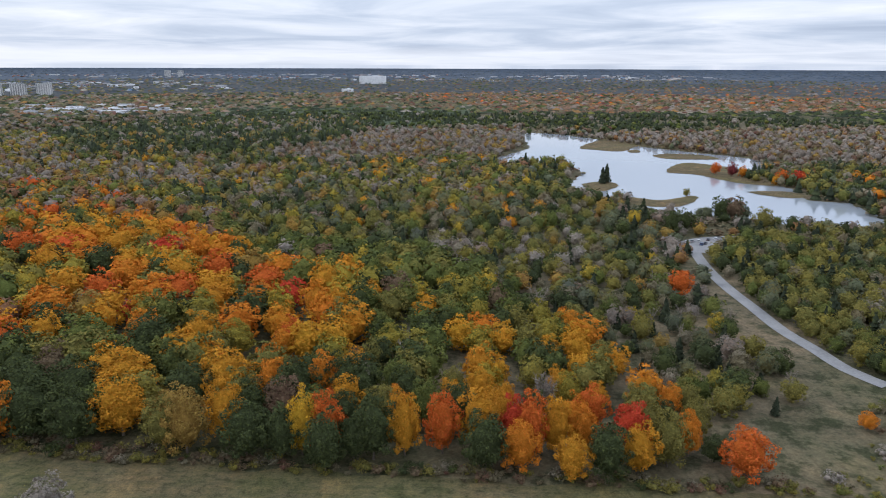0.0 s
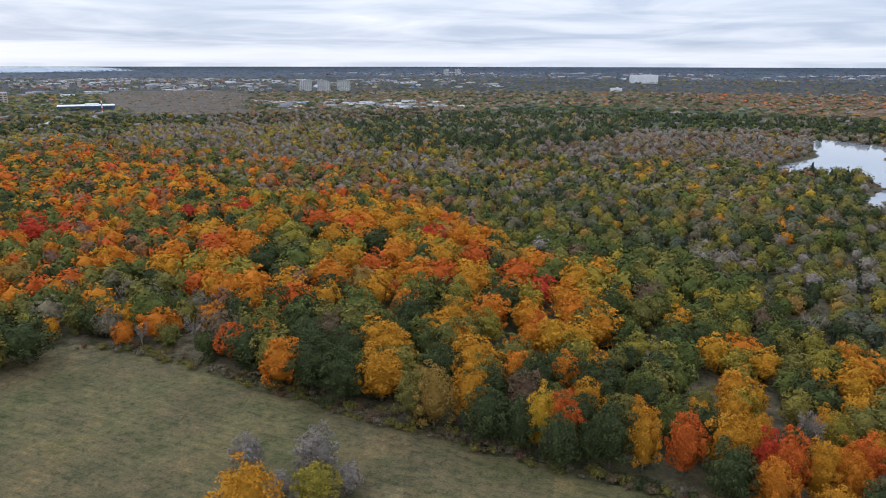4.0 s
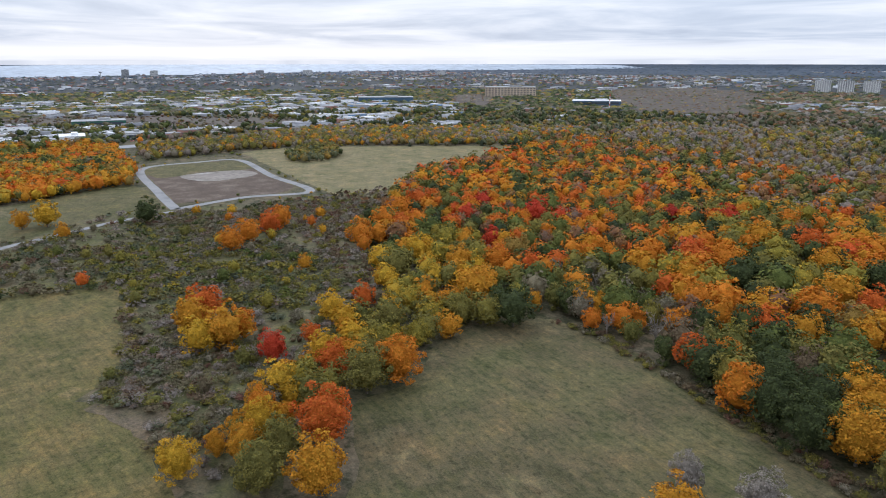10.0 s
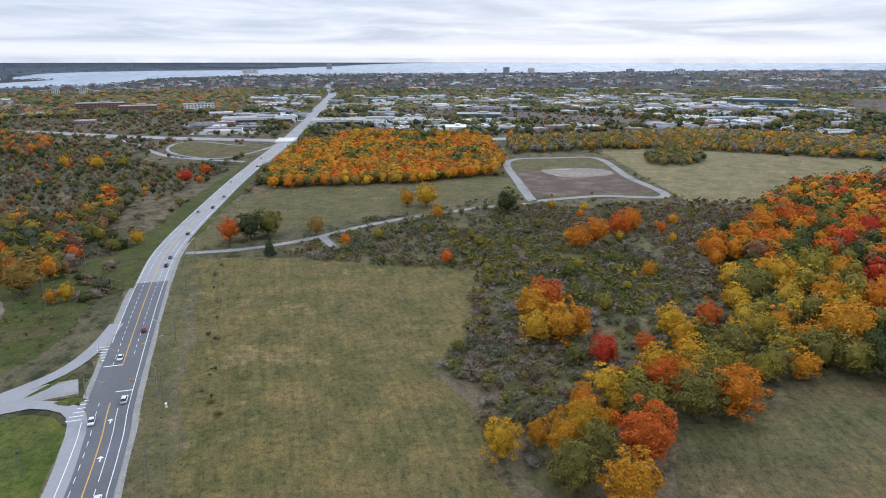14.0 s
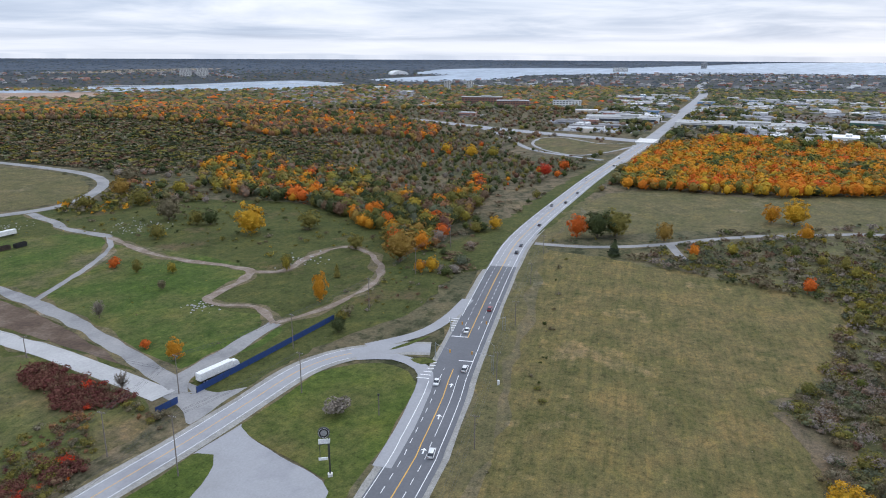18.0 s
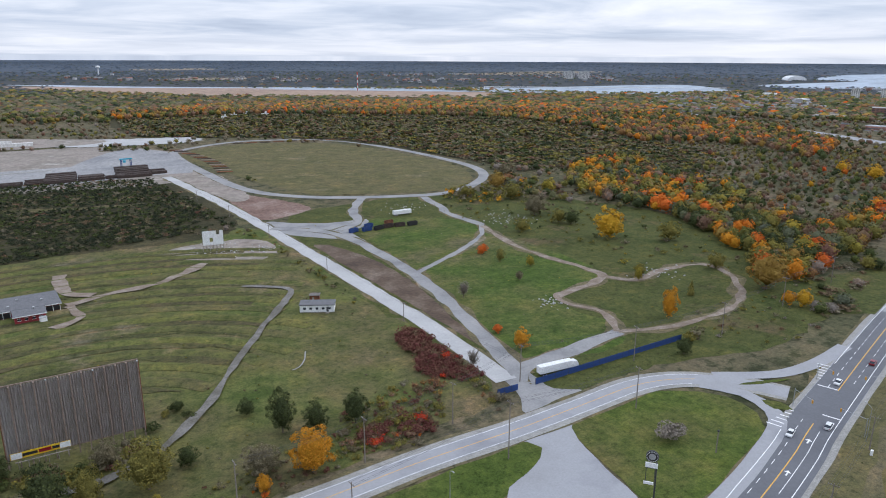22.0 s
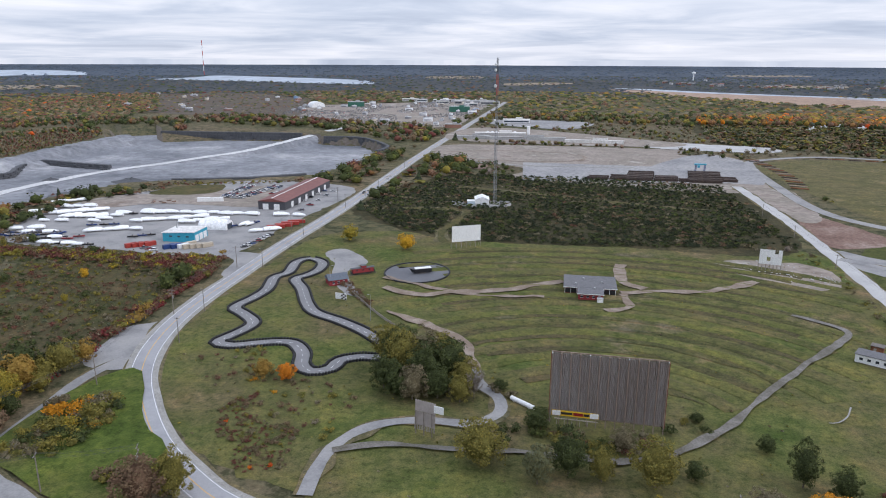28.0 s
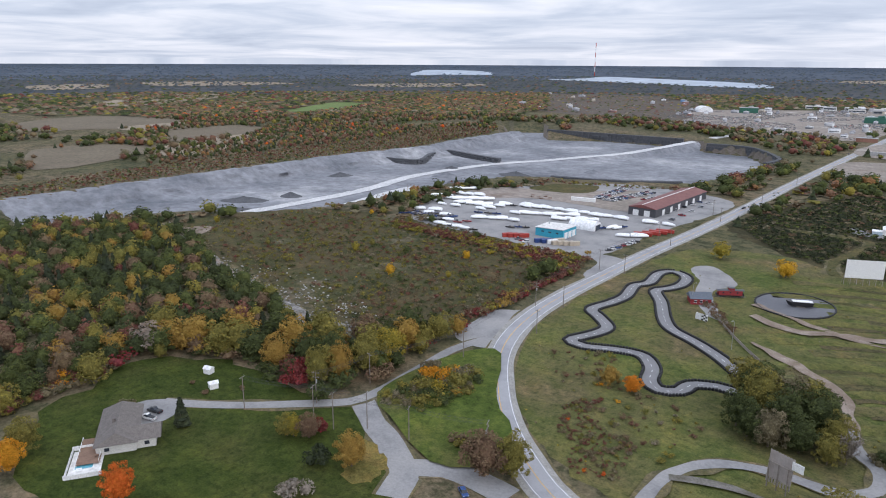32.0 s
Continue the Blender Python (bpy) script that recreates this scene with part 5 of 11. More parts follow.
SLOPE_TREES = [(-385, 82, 15.4, 1.18, ORANGE), (-397, 95, 17.3, 1.21, ORANGE), (-414, 112, 16.6, 1.2, RUST), (-427, 123, 17.1, 1.2, ORANGE), (-330, 106, 9.9, 1.02, GOLD), (-360, 150, 18, 1.27, ORANGE),
    (-384, 175, 18, 1.37, ORANGE), (-412, 200, 18, 1.36, ORANGE), (-435, 226, 18, 1.39, RUST), (-505, -20, 13.9, 1.15, GOLD), (-505, -6, 18, 1.4, YELLOW), (-462, 2, 11.5, 1.08, GOLD),
    (-406, -122, 15, 1.17, RUST), (-411, -111, 18, 1.4, DARKGREEN), (-419, -102, 18, 1.4, OLIVE), (-421, -73, 12.9, 1.12, DULLGOLD), (-483, 51, 18, 1.25, DARKGREEN)]
GLADE_TREES = [(-90, 107, 17.4, 1.21, GOLD), (-103, 126, 11.5, 1.08, TWIG), (-86, 131, 14.2, 1.15, TWIG), (-79, 119, 13.4, 1.14, LIME), (-88, 118, 9.6, 1, TWIG), (-75, 127, 9.5, 1, TWIG)]
HEROES = EDGE_TREES + EDGE_TREES_B + DOME_TREES + DOME_TREES_B + DOME_TREES_C + CORNER_TREES + STRIP_TREES + SLOPE_TREES + GLADE_TREES
# outline, spacing, heights, colours, form; the first that holds a place decides
RIM_ZONE = [(652, -150), (668, -328), (680, -532), (674, -676), (700, -770), (708, -851), (748, -930), (840, -920), (800, -760), (770, -500), (745, -300), (700, -150)]
WOODS = [
    ("field_copse", "olive copse standing in the tan field", [(-759, 228), (-838, 279), (-829, 313), (-733, 285), (-702, 255), (-711, 219)], 7.0, (7, 10), {OLIVE: 40, DULLGOLD: 20, DULLGREEN: 26, DARKGREEN: 10}, "broad"),
    ("red_woods", "orange, gold and olive woods beside the works site", [(-472, -513), (-583, -574), (-572, -499), (-519, -412), (-526, -366), (-458, -286), (-440, -250), (-491, -254), (-581, -271), (-507, -226), (-406, -196), (-370, -194), (-341, -190), (-302, -175), (-291, -185), (-313, -214), (-367, -292), (-388, -340), (-392, -388), (-415, -449)], 8.5, (8, 13), WEST_MIX, "broad"),
    ("orange_belt", "belt of rust and orange woods before the river", [(-187, -1540), (-477, -1668), (-766, -1639), (-1122, -1363), (-1307, -1130), (-1002, -861), (-838, -1012), (-616, -1214), (-387, -1351), (-161, -1327)], 13.0, (9, 13), BELT_MIX, "broad"),
    ("orange_belt", "belt of rust and orange woods before the river", [(-1010, -1352), (-1063, -1043), (-1099, -816), (-1056, -662), (-920, -497), (-747, -418), (-797, -508), (-797, -592), (-721, -648), (-800, -833), (-793, -1065)], 12.0, (9, 13), BELT_MIX, "broad"),
    ("dark_plain", "dark evergreen and brown brush of the plain", [(-166, -1364), (-398, -1390), (-634, -1249), (-862, -1042), (-1031, -885), (-638, -538), (-556, -562), (-466, -552), (-434, -597), (-404, -787), (-341, -925), (-233, -987), (-159, -1040)], 5.4, (2.0, 4.6), PLAIN_MIX, "bush"),
    ("dark_plain", "dark evergreen and brown brush of the plain", [(-816, -1096), (-823, -858), (-742, -667), (-720, -535), (-548, -435), (-605, -597), (-494, -542), (-456, -537), (-429, -583)], 6.4, (2.0, 4.2), PLAIN_MIX, "bush"),
    ("highway_woods", "brown and olive woods with a few bright trees by the highway", [(-704, -489), (-801, -501), (-808, -436), (-782, -359), (-698, -273), (-719, -211), (-629, -200), (-558, -202), (-510, -222), (-587, -274), (-496, -256), (-444, -253), (-463, -289), (-531, -369), (-616, -458)], 9.4, (3, 8), {DRAB: 20, BROWN: 20, DARKGREEN: 24, OLIVE: 16, DULLRUST: 6, RUST: 2, GOLD: 3, DULLGREY: 8, DULLGREEN: 8}, "broad"),
    ("hill_woods", "brown, rust and dark green woods above the quarry", [(630, -269), (621, -350), (616, -456), (635, -530), (626, -648), (632, -768), (795, -1005), (867, -956), (909, -834), (1070, -834), (1062, -684), (875, -484), (844, -366)], 9.0, (4, 8), HILL_NEAR, "broad"),
    ("hill_woods", "rust and dark green woods on the hills", [(1652, -732), (1697, -1008), (1253, -870), (1095, -685), (954, -522), (956, -417)], 11.5, (6, 10), HILL_NEAR, "broad"),
    ("hill_woods", "dark woods with rust trees on the hills", [(1249, -855), (1450, -1295), (1606, -1774), (1490, -2130), (1013, -1450), (881, -1104), (968, -889)], 12.5, (6, 10), HILL_NEAR, "broad"),
    ("woods_edge", "dense wall of dark green and gold edge trees", [(-166, 187), (-149, 207), (-115, 217), (-85, 211), (-57, 208), (-39, 201), (-24, 194), (-14, 177), (-14, 151), (-44, 149), (-80, 157), (-114, 162), (-142, 167)], 9.0, (15, 19), EDGE_DARK, "broad"),
    ("woods_edge", "bright mixed autumn trees along the meadow", [(-24, 186), (19, 186), (52, 183), (68, 170), (63, 150), (-20, 152)], 9.0, (13, 17), EDGE_MIX, "broad"),
    ("woods_edge", "dense wall of dark green and gold edge trees", [(-142, 205), (-24, 186), (-20, 152), (-110, 155)], 9.0, (15, 19), EDGE_DARK, "broad"),
    ("woods_edge", "yellow and olive trees at the corner of the meadow", [(-327, 143), (-350, 192), (-335, 221), (-260, 176), (-208, 135), (-205, 114), (-227, 113), (-281, 124)], 9.5, (10, 15), YELLOW_MIX, "broad"),
    ("thin_woods", "thin grey and gold trees behind the meadow", [(-264, 200), (-260, 228), (-228, 229), (-193, 219), (-148, 172), (-167, 165), (-201, 153)], 9.0, (10, 15), THIN_MIX, "broad"),
    ("orange_woods", "bright orange and gold autumn maple woods", [(-251, 246), (-279, 303), (-312, 386), (-303, 445), (-235, 399), (-193, 383), (-177, 417), (-132, 380), (-91, 343), (-66, 320), (-38, 288), (-27, 257), (-25, 233), (-41, 220), (-66, 218), (-86, 213), (-113, 215), (-147, 204), (-181, 205), (-219, 220)], 11.5, (13, 18), DOME_MIX, "broad"),
    ("gold_woods", "golden and orange woods behind the edge trees", [(7, 237), (25, 246), (45, 240), (62, 227), (65, 197), (55, 181), (19, 185), (6, 192)], 9.5, (10, 14), GOLD_MIX, "broad"),
    ("green_woods", "green and yellow-green broadleaf woods", [(-106, 368), (-52, 376), (-1, 364), (30, 306), (45, 253), (25, 246), (7, 237), (6, 192), (-24, 185), (-49, 195), (-52, 228), (-30, 245), (-45, 287), (-69, 334)], 10.5, (12, 16), GREEN_MIX, "broad"),
    ("rust_woods", "orange, rust and green autumn woods", [(-574, 301), (-634, 363), (-697, 514), (-622, 566), (-503, 505), (-403, 494), (-319, 408), (-279, 303), (-251, 246), (-253, 222), (-261, 189), (-301, 150), (-368, 152)], 10.5, (11, 16), RUST_MIX, "broad"),
    ("rust_woods", "orange and rust autumn woods above the tan field", [(-454, 213), (-529, 264), (-596, 362), (-661, 462), (-665, 548), (-493, 461), (-405, 369), (-390, 302), (-330, 231), (-328, 206), (-351, 139), (-394, 165)], 10.0, (11, 15), BRIGHT_RUST, "broad"),
    ("far_mixed_woods", "green woods flecked with orange and rust", [(-717, 515), (-810, 643), (-688, 627), (-529, 641), (-356, 583), (-263, 568), (-188, 464), (-177, 417), (-232, 424), (-303, 445), (-327, 418), (-403, 494), (-503, 505)], 10.5, (9, 14), FLECK_MIX, "broad"),
    ("grey_woods", "leafless grey woods with yellow and gold trees", [(-693, 632), (-874, 886), (-717, 929), (-538, 952), (-378, 721), (-238, 680), (-139, 698), (-144, 586), (-263, 545), (-356, 583), (-529, 641)], 10.5, (8, 12), GREY_MIX, "broad"),
    ("pine_woods", "dark pine woods beyond the grey woods", [(-582, 1029), (-504, 1240), (-167, 1373), (-95, 1123), (-169, 874), (-265, 756), (-388, 772)], 11.0, (10, 15), PINES, "broad"),
    ("olive_woods", "olive and green woods with feathery conifers", [(-15, 407), (74, 408), (124, 373), (118, 323), (114, 240), (116, 197), (100, 186), (73, 179), (66, 201), (64, 231), (46, 258), (31, 312), (-1, 372)], 8.2, (6, 11), OLIVE_MIX, "broad"),
    ("north_woods", "mixed olive, grey and green woods by the lake", [(-263, 545), (-144, 586), (-139, 698), (-60, 740), (19, 759), (129, 775), (96, 469), (42, 388), (-27, 390), (-115, 370), (-188, 464)], 9.6, (9, 14), NORTH_MIX, "broad"),
    ("bog_woods", "leafless grey and brown woods near the lake", [(-261, 1064), (-128, 1100), (120, 1099), (120, 956), (44, 712), (-13, 672), (-103, 686), (-187, 757)], 11.0, (7, 11), BOG_MIX, "broad"),
    ("bog_woods", "leafless grey and brown woods across the lake", [(140, 989), (264, 1037), (863, 1173), (489, 654), (323, 772), (244, 824), (174, 913)], 12.0, (7, 11), BOG_MIX, "broad"),
    ("lake_woods", "dark green woods with red maples by the lake", [(261, 631), (327, 650), (472, 814), (629, 848), (304, 397), (302, 483), (283, 541)], 10.0, (8, 13), LAKE_MIX, "broad"),
    ("pine_grove", "dark pines beyond the park road", [(140, 380), (137, 300), (140, 215), (220, 190), (330, 330), (310, 420), (230, 415), (185, 400)], 7.0, (7, 11), {PINE: 16, DARKGREEN: 18, OLIVE: 42, DRAB: 10, GREEN: 8, DULLGREEN: 14}, "broad"),
    ("meadow_strip", "yellow and olive trees between two fields", [(-150, 34), (-166, 62), (-192, 72), (-203, 104), (-225, 122), (-228, 150), (-250, 130), (-250, 100), (-222, 70), (-200, 46), (-176, 28)], 7.6, (8, 15), {GOLD: 26, OLIVE: 28, YELLOW: 16, ORANGE: 12, LIME: 10, DRAB: 8}, "broad"),
    ("scrub_bushes", "tangled leafless grey scrub bushes", TWIG_SCRUB, 3.7, (1.6, 4.4), {DULLGREY: 26, DRAB: 32, BROWN: 12, OLIVE: 14, DULLGREEN: 16}, "bush"),
    ("scrub_bushes", "dense green and olive scrub", GREEN_SCRUB, 4.1, (1.6, 4.8), {OLIVE: 36, DULLGREEN: 26, GREEN: 10, DRAB: 18, LIME: 3, DULLGREY: 12}, "bush"),
    ("scrub_bushes", "dense dark olive scrub by the lane", DARK_SCRUB_W, 4.8, (1.6, 4.8), {DRAB: 32, DULLGREEN: 24, DARKGREEN: 10, OLIVE: 22, BROWN: 10, DULLGREY: 10}, "bush"),
    ("scrub_bushes", "brown and grey scrub below the orange woods", BROWN_SCRUB, 4.6, (1.6, 5.0), {DULLGREY: 32, BROWN: 22, DRAB: 24, OLIVE: 18, DULLRUST: 3}, "bush"),
    ("scrub_bushes", "tangled grey and olive scrub bushes", SCRUB_W, 4.4, (1.6, 4.5), SCRUB_MIX, "bush"),
    ("far_orange_woods", "orange autumn wood beside the highway", [(-577, -140), (-700, -160), (-846, -166), (-1000, -110), (-964, 68), (-786, 74), (-650, 64), (-618, 38), (-598, -26)], 8.0, (10, 14), ORANGE_WOOD, "broad"),
    ("hedgerow", "belt of yellow and olive trees behind the field", [(-836, 205), (-840, 290), (-725, 530), (-640, 620), (-840, 720), (-1050, 380), (-980, 100), (-800, 90)], 8.0, (7, 12), {DULLGOLD: 16, GOLD: 6, OLIVE: 24, DULLGREY: 20, LIME: 12, ORANGE: 4, DRAB: 10, DULLGREEN: 12}, "broad"),
    ("west_woods", "rust and olive woods west of the works site", [(-1075, -1426), (-1049, -759), (-860, -440), (-720, -330), (-560, -300), (-489, -357), (-441, -476), (-474, -640), (-700, -1000)], 7.5, (4, 8), {OLIVE: 20, DRAB: 20, DARKGREEN: 30, RUST: 5, MAROON: 5, DULLGOLD: 8, BROWN: 14, RED: 1, PINE: 6}, "broad"),
    ("dark_brush", "dark brown brush behind the drive-in", SCRUB_DARK, 3.7, (1.3, 3.0), DARK_SCRUB, "bush"),
    ("house_woods", "autumn trees around the bungalow", [(530, -80), (525, -192), (489, -199), (450, -203), (372, -188), (305, -177), (237, -168), (214, -165), (200, -180), (190, -205), (178, -190), (176, -150), (190, -132), (229, -126), (257, -100), (246, -59), (230, -20), (330, 20), (480, 0)], 8.0, (7, 12), {OLIVE: 18, DULLGOLD: 5, DARKGREEN: 50, MAROON: 4, BROWN: 13, PINE: 14}, "broad"),
    ("plateau_bushes", "low brown bushes on the stony plateau", SCRUB_PLATEAU, 3.7, (0.6, 2.8), RED_SCRUB, "bush"),
    ("yard_hedge", "dark red sumac and olive hedge by the yard", [(187, -222), (190, -250), (190, -290), (200, -332), (204, -345), (227, -344), (258, -340), (290, -338), (323, -334), (357, -331), (345, -320), (300, -322), (245, -322), (212, -318), (199, -295), (197, -250), (196, -222)], 3.0, (2.4, 5.0), {MAROON: 40, OLIVE: 26, LIME: 10, DRAB: 10, BROWN: 16}, "bush"),
    ("rim_brush", "dark red and brown brush above the quarry", RIM_ZONE, 5.2, (1.5, 3.6), {MAROON: 26, BROWN: 34, DARKGREEN: 20, DRAB: 14, OLIVE: 8}, "bush"),
    ("mixed_woods", "mixed autumn woods between the groves", [(-300, 160), (-250, 128), (-226, 150), (-216, 174), (-165, 180), (-120, 169), (-41, 158), (17, 154), (80, 152), (60, 230), (40, 360), (-48, 320), (-225, 430), (-481, 480), (-600, 480), (-500, 260), (-370, 180)], 10.0, (10, 15), {GREEN: 22, OLIVE: 26, GOLD: 14, ORANGE: 10, DARKGREEN: 12, TWIG: 6, LIME: 8}, "broad"),
    ("mixed_woods", "mixed olive and grey woods to the north", [(-600, 470), (-700, 560), (-640, 1000), (-393, 1030), (-73, 1090), (140, 1090), (90, 880), (45, 700), (95, 570), (134, 490), (128, 390), (75, 420), (35, 365), (-48, 308), (-120, 360), (-225, 425), (-353, 345), (-481, 475)], 10.5, (8, 13), NORTH_MIX, "broad"),
]


def woods():
    done = []
    for k, (name, label, zone, gap, tall, mix, form) in enumerate(WOODS):
        x, y = scatter(zone, gap, 100 + k)
        ok = open_land(x, y) if name not in ("dark_brush", "plateau_bushes", "scrub_bushes", "rim_brush", "field_copse") else np.ones(x.shape, bool)
        if name == "scrub_bushes":
            ok = ~inside(MEADOW, x, y) & ~inside(HAY_FIELD, x, y) & (away(LEFT_LANE, x, y) > 5) & (away(LANE_SPUR, x, y) > 4)
        if name == "dark_brush":
            for line in BRUSH_PATHS:
                ok &= away(line, x, y) > 4.0
        for z in (done if name not in ("yard_hedge", "rim_brush") else []):
            ok &= ~inside(z, x, y)
        if name == "rim_brush":
            ok &= ~inside(PIT, x, y)
        if name == "hill_woods":
            ok &= ~inside(RIM_ZONE, x, y)
        done.append(zone)
        if form == "broad" and name not in ("orange_belt", "hill_woods"):
            for hx, hy, hh, hw, _ in HEROES:
                ok &= np.hypot(x - hx, y - hy) > max(5.0, 0.30 * hh * hw + 2.5)
        x, y = x[ok], y[ok]
        rng = np.random.default_rng(300 + k)
        if name == "scrub_bushes":
            g = np.array([noise.noise((a * 0.022, b * 0.022, 4.0)) for a, b in zip(x, y)])
            keep = rng.uniform(0, 1, len(x)) < (0.66 if zone is SCRUB_W else 1.0) + 0.9 * g
            x, y = x[keep], y[keep]
        if name in ("plateau_bushes", "dark_brush"):
            g = np.array([noise.noise((a * 0.016, b * 0.016, 5.0)) for a, b in zip(x, y)])
            keep = rng.uniform(0, 1, len(x)) < (0.75 + g if name == "plateau_bushes" else 1.1 + 1.6 * g)
            x, y = x[keep], y[keep]
        h = rng.uniform(tall[0], tall[1], len(x))
        c = choose(rng, mix, len(x))
        # colours gather in drifts
        g = np.array([noise.noise((a * 0.017, b * 0.017, 2.0)) + 0.5 * noise.noise((a * 0.05, b * 0.05, 7.0)) for a, b in zip(x, y)]) if len(x) else np.zeros(0)
        if name in ("far_orange_woods", "west_woods"):
            deep = g < {"far_orange_woods": -0.26, "west_woods": 0.16}[name]
            c[deep] = choose(rng, {GREEN: 26, OLIVE: 34, DARKGREEN: 14, LIME: 12, GOLD: 10, DRAB: 4} if name == "far_orange_woods" else {DRAB: 34, OLIVE: 22, BROWN: 20, DARKGREEN: 22}, int(deep.sum()))
        f = np.array([form] * len(x), dtype="<U5")
        if name == "west_woods":
            f[deep] = "bush"
            h[deep] *= 0.6
        if form == "broad":
            f[(c == TWIG) & (np.hypot(x, y) < 330)] = "bare"
            f[c == PINE] = "cone"
        else:
            f[(c == TWIG) & (rng.uniform(0, 1, len(x)) < 0.2)] = "bare"
        yield name, label, x, y, h, f, c, 500 + k
        if zone is SCRUB_W:
            tx, ty = scatter(zone, 27.0, 77)
            m = ~inside(MEADOW, tx, ty) & ~inside(HAY_FIELD, tx, ty) & (away(LEFT_LANE, tx, ty) > 7)
            tx, ty = tx[m], ty[m]
            tc = choose(rng, {ORANGE: 6, GOLD: 12, OLIVE: 32, YELLOW: 6, RUST: 2, DRAB: 20, GREEN: 16, LIME: 8}, len(tx))
            yield "scrub_trees", "scattered autumn trees in the scrub", tx, ty, rng.uniform(4, 9, len(tx)), np.array(["broad"] * len(tx)), tc, 590


def plant_all_woods():
    singles = []
    for name, label, x, y, h, f, c, seed in woods():
        d = np.hypot(x, y)
        one = np.zeros(len(x), bool)
        if name not in ("scrub_bushes", "dark_brush", "plateau_bushes", "yard_hedge", "rim_brush"):
            one = d < 200
        singles += [(x[i], y[i], h[i], int(c[i]), str(f[i]), name) for i in np.nonzero(one)[0]]
        if (~one).sum():
            wide = np.full(int((~one).sum()), {"scrub_bushes": 1.2, "dark_brush": 1.3, "dark_plain": 1.9}.get(name, 1.0))
            plant_stuff(name, label, x[~one], y[~one], h[~one], f[~one], c[~one], seed, spread=wide)
    for k, (x, y, h, c, f, name) in enumerate(singles):
        plant_tree(float(x), float(y), float(h), c, f, k, "at the edge of the woods", 0.95, "trees along the meadow")
    for k, (x, y, h, w, c) in enumerate(HEROES):
        plant_tree(x, y, h, c, "broad", k, "standing by the open field", w, "trees by the fields")


plant_all_woods()
# a darker ground colour laid under the dark brush zones
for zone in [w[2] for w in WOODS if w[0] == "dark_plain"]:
    patch("dark_plain_ground", zone, M_DARKG, "dark ground below the brush", wobble=6.0, step=20.0)
for line in BRUSH_PATHS:
    ribbon("brush_path", line, 6.0, M_ROUGH, "grassy track through the dark brush", 0.05, jitter=0.8, step=4.0)

# ---- far water, fields and roads ----
def far_patch(name, outline, material, label, z=0.6, category="field", step=120.0):
    return patch(name, outline, material, label, z=z, wobble=step * 0.04, step=step, category=category)


# nearly matt; the mirrored sky is put into the water's base colour
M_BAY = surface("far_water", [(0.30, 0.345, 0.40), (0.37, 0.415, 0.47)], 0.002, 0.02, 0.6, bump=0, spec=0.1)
M_REED = surface("reed_marsh", [(0.26, 0.18, 0.13), (0.34, 0.24, 0.18)], 0.004, 0.05, 0.95, bump=0)
M_PALE = surface("pale_dry_field", [(0.20, 0.16, 0.11), (0.27, 0.22, 0.16)], 0.006, 0.1, 0.95, bump=0)
M_GREENF = surface("green_crop_field", [(0.09, 0.14, 0.03), (0.12, 0.16, 0.045)], 0.006, 0.1, 0.95, bump=0)
M_YOUNGPINE = surface("young_pine", [(0.036, 0.052, 0.022), (0.060, 0.076, 0.030)], 0.02, 0.12, 0.95, bump=0)
RIVER = [(-974, -2374), (-1183, -2308), (-1394, -2195), (-1488, -1898), (-1601, -1651), (-1815, -1525), (-2148, -1558), (-2458, -2032), (-2035, -2096), (-1669, -2095), (-1369, -2290), (-1051, -2415), (-490, -2739), (-156, -3086), (12, -3176), (-150, -2958), (-366, -2660)]
REEDS = [(-11, -2975), (-238, -2431), (-490, -2064), (-804, -1844), (-1150, -1640), (-1330, -1750), (-1260, -2050), (-974, -2340), (-454, -2640)]
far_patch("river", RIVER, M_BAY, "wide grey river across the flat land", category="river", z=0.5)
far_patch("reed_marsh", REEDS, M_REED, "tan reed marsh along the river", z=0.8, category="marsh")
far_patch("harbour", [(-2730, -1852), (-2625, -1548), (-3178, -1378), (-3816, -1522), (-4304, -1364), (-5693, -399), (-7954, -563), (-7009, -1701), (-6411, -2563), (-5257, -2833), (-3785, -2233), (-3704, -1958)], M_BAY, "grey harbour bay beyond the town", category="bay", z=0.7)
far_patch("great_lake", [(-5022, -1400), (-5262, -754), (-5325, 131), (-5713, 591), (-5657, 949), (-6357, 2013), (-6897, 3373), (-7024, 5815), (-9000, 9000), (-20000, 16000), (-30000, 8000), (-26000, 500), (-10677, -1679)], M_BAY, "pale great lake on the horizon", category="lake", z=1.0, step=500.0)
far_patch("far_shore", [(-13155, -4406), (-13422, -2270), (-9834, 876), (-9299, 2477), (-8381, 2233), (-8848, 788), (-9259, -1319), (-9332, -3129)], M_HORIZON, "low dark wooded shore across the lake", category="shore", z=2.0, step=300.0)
NORTH_LAKE = [(4036, -3896), (4143, -4365), (3814, -4603), (4928, -5682), (5658, -5627)]
WEST_LAKE = [(2594, -3670), (2079, -3557), (1149, -3251), (1445, -3983), (2076, -4388), (2829, -4756), (2448, -3769)]
HILL_LAKE = [(4287, -4302), (4071, -4900), (5523, -6405), (6412, -6444)]
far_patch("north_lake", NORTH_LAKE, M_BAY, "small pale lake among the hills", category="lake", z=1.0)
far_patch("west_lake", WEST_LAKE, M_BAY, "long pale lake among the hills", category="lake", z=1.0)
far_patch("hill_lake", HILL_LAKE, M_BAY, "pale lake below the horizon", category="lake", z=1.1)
far_patch("crop_field", [(1351, -912), (1544, -1198), (1437, -1222), (1301, -1088), (1310, -997)], M_GREENF, "green crop field on a rise", step=30.0)
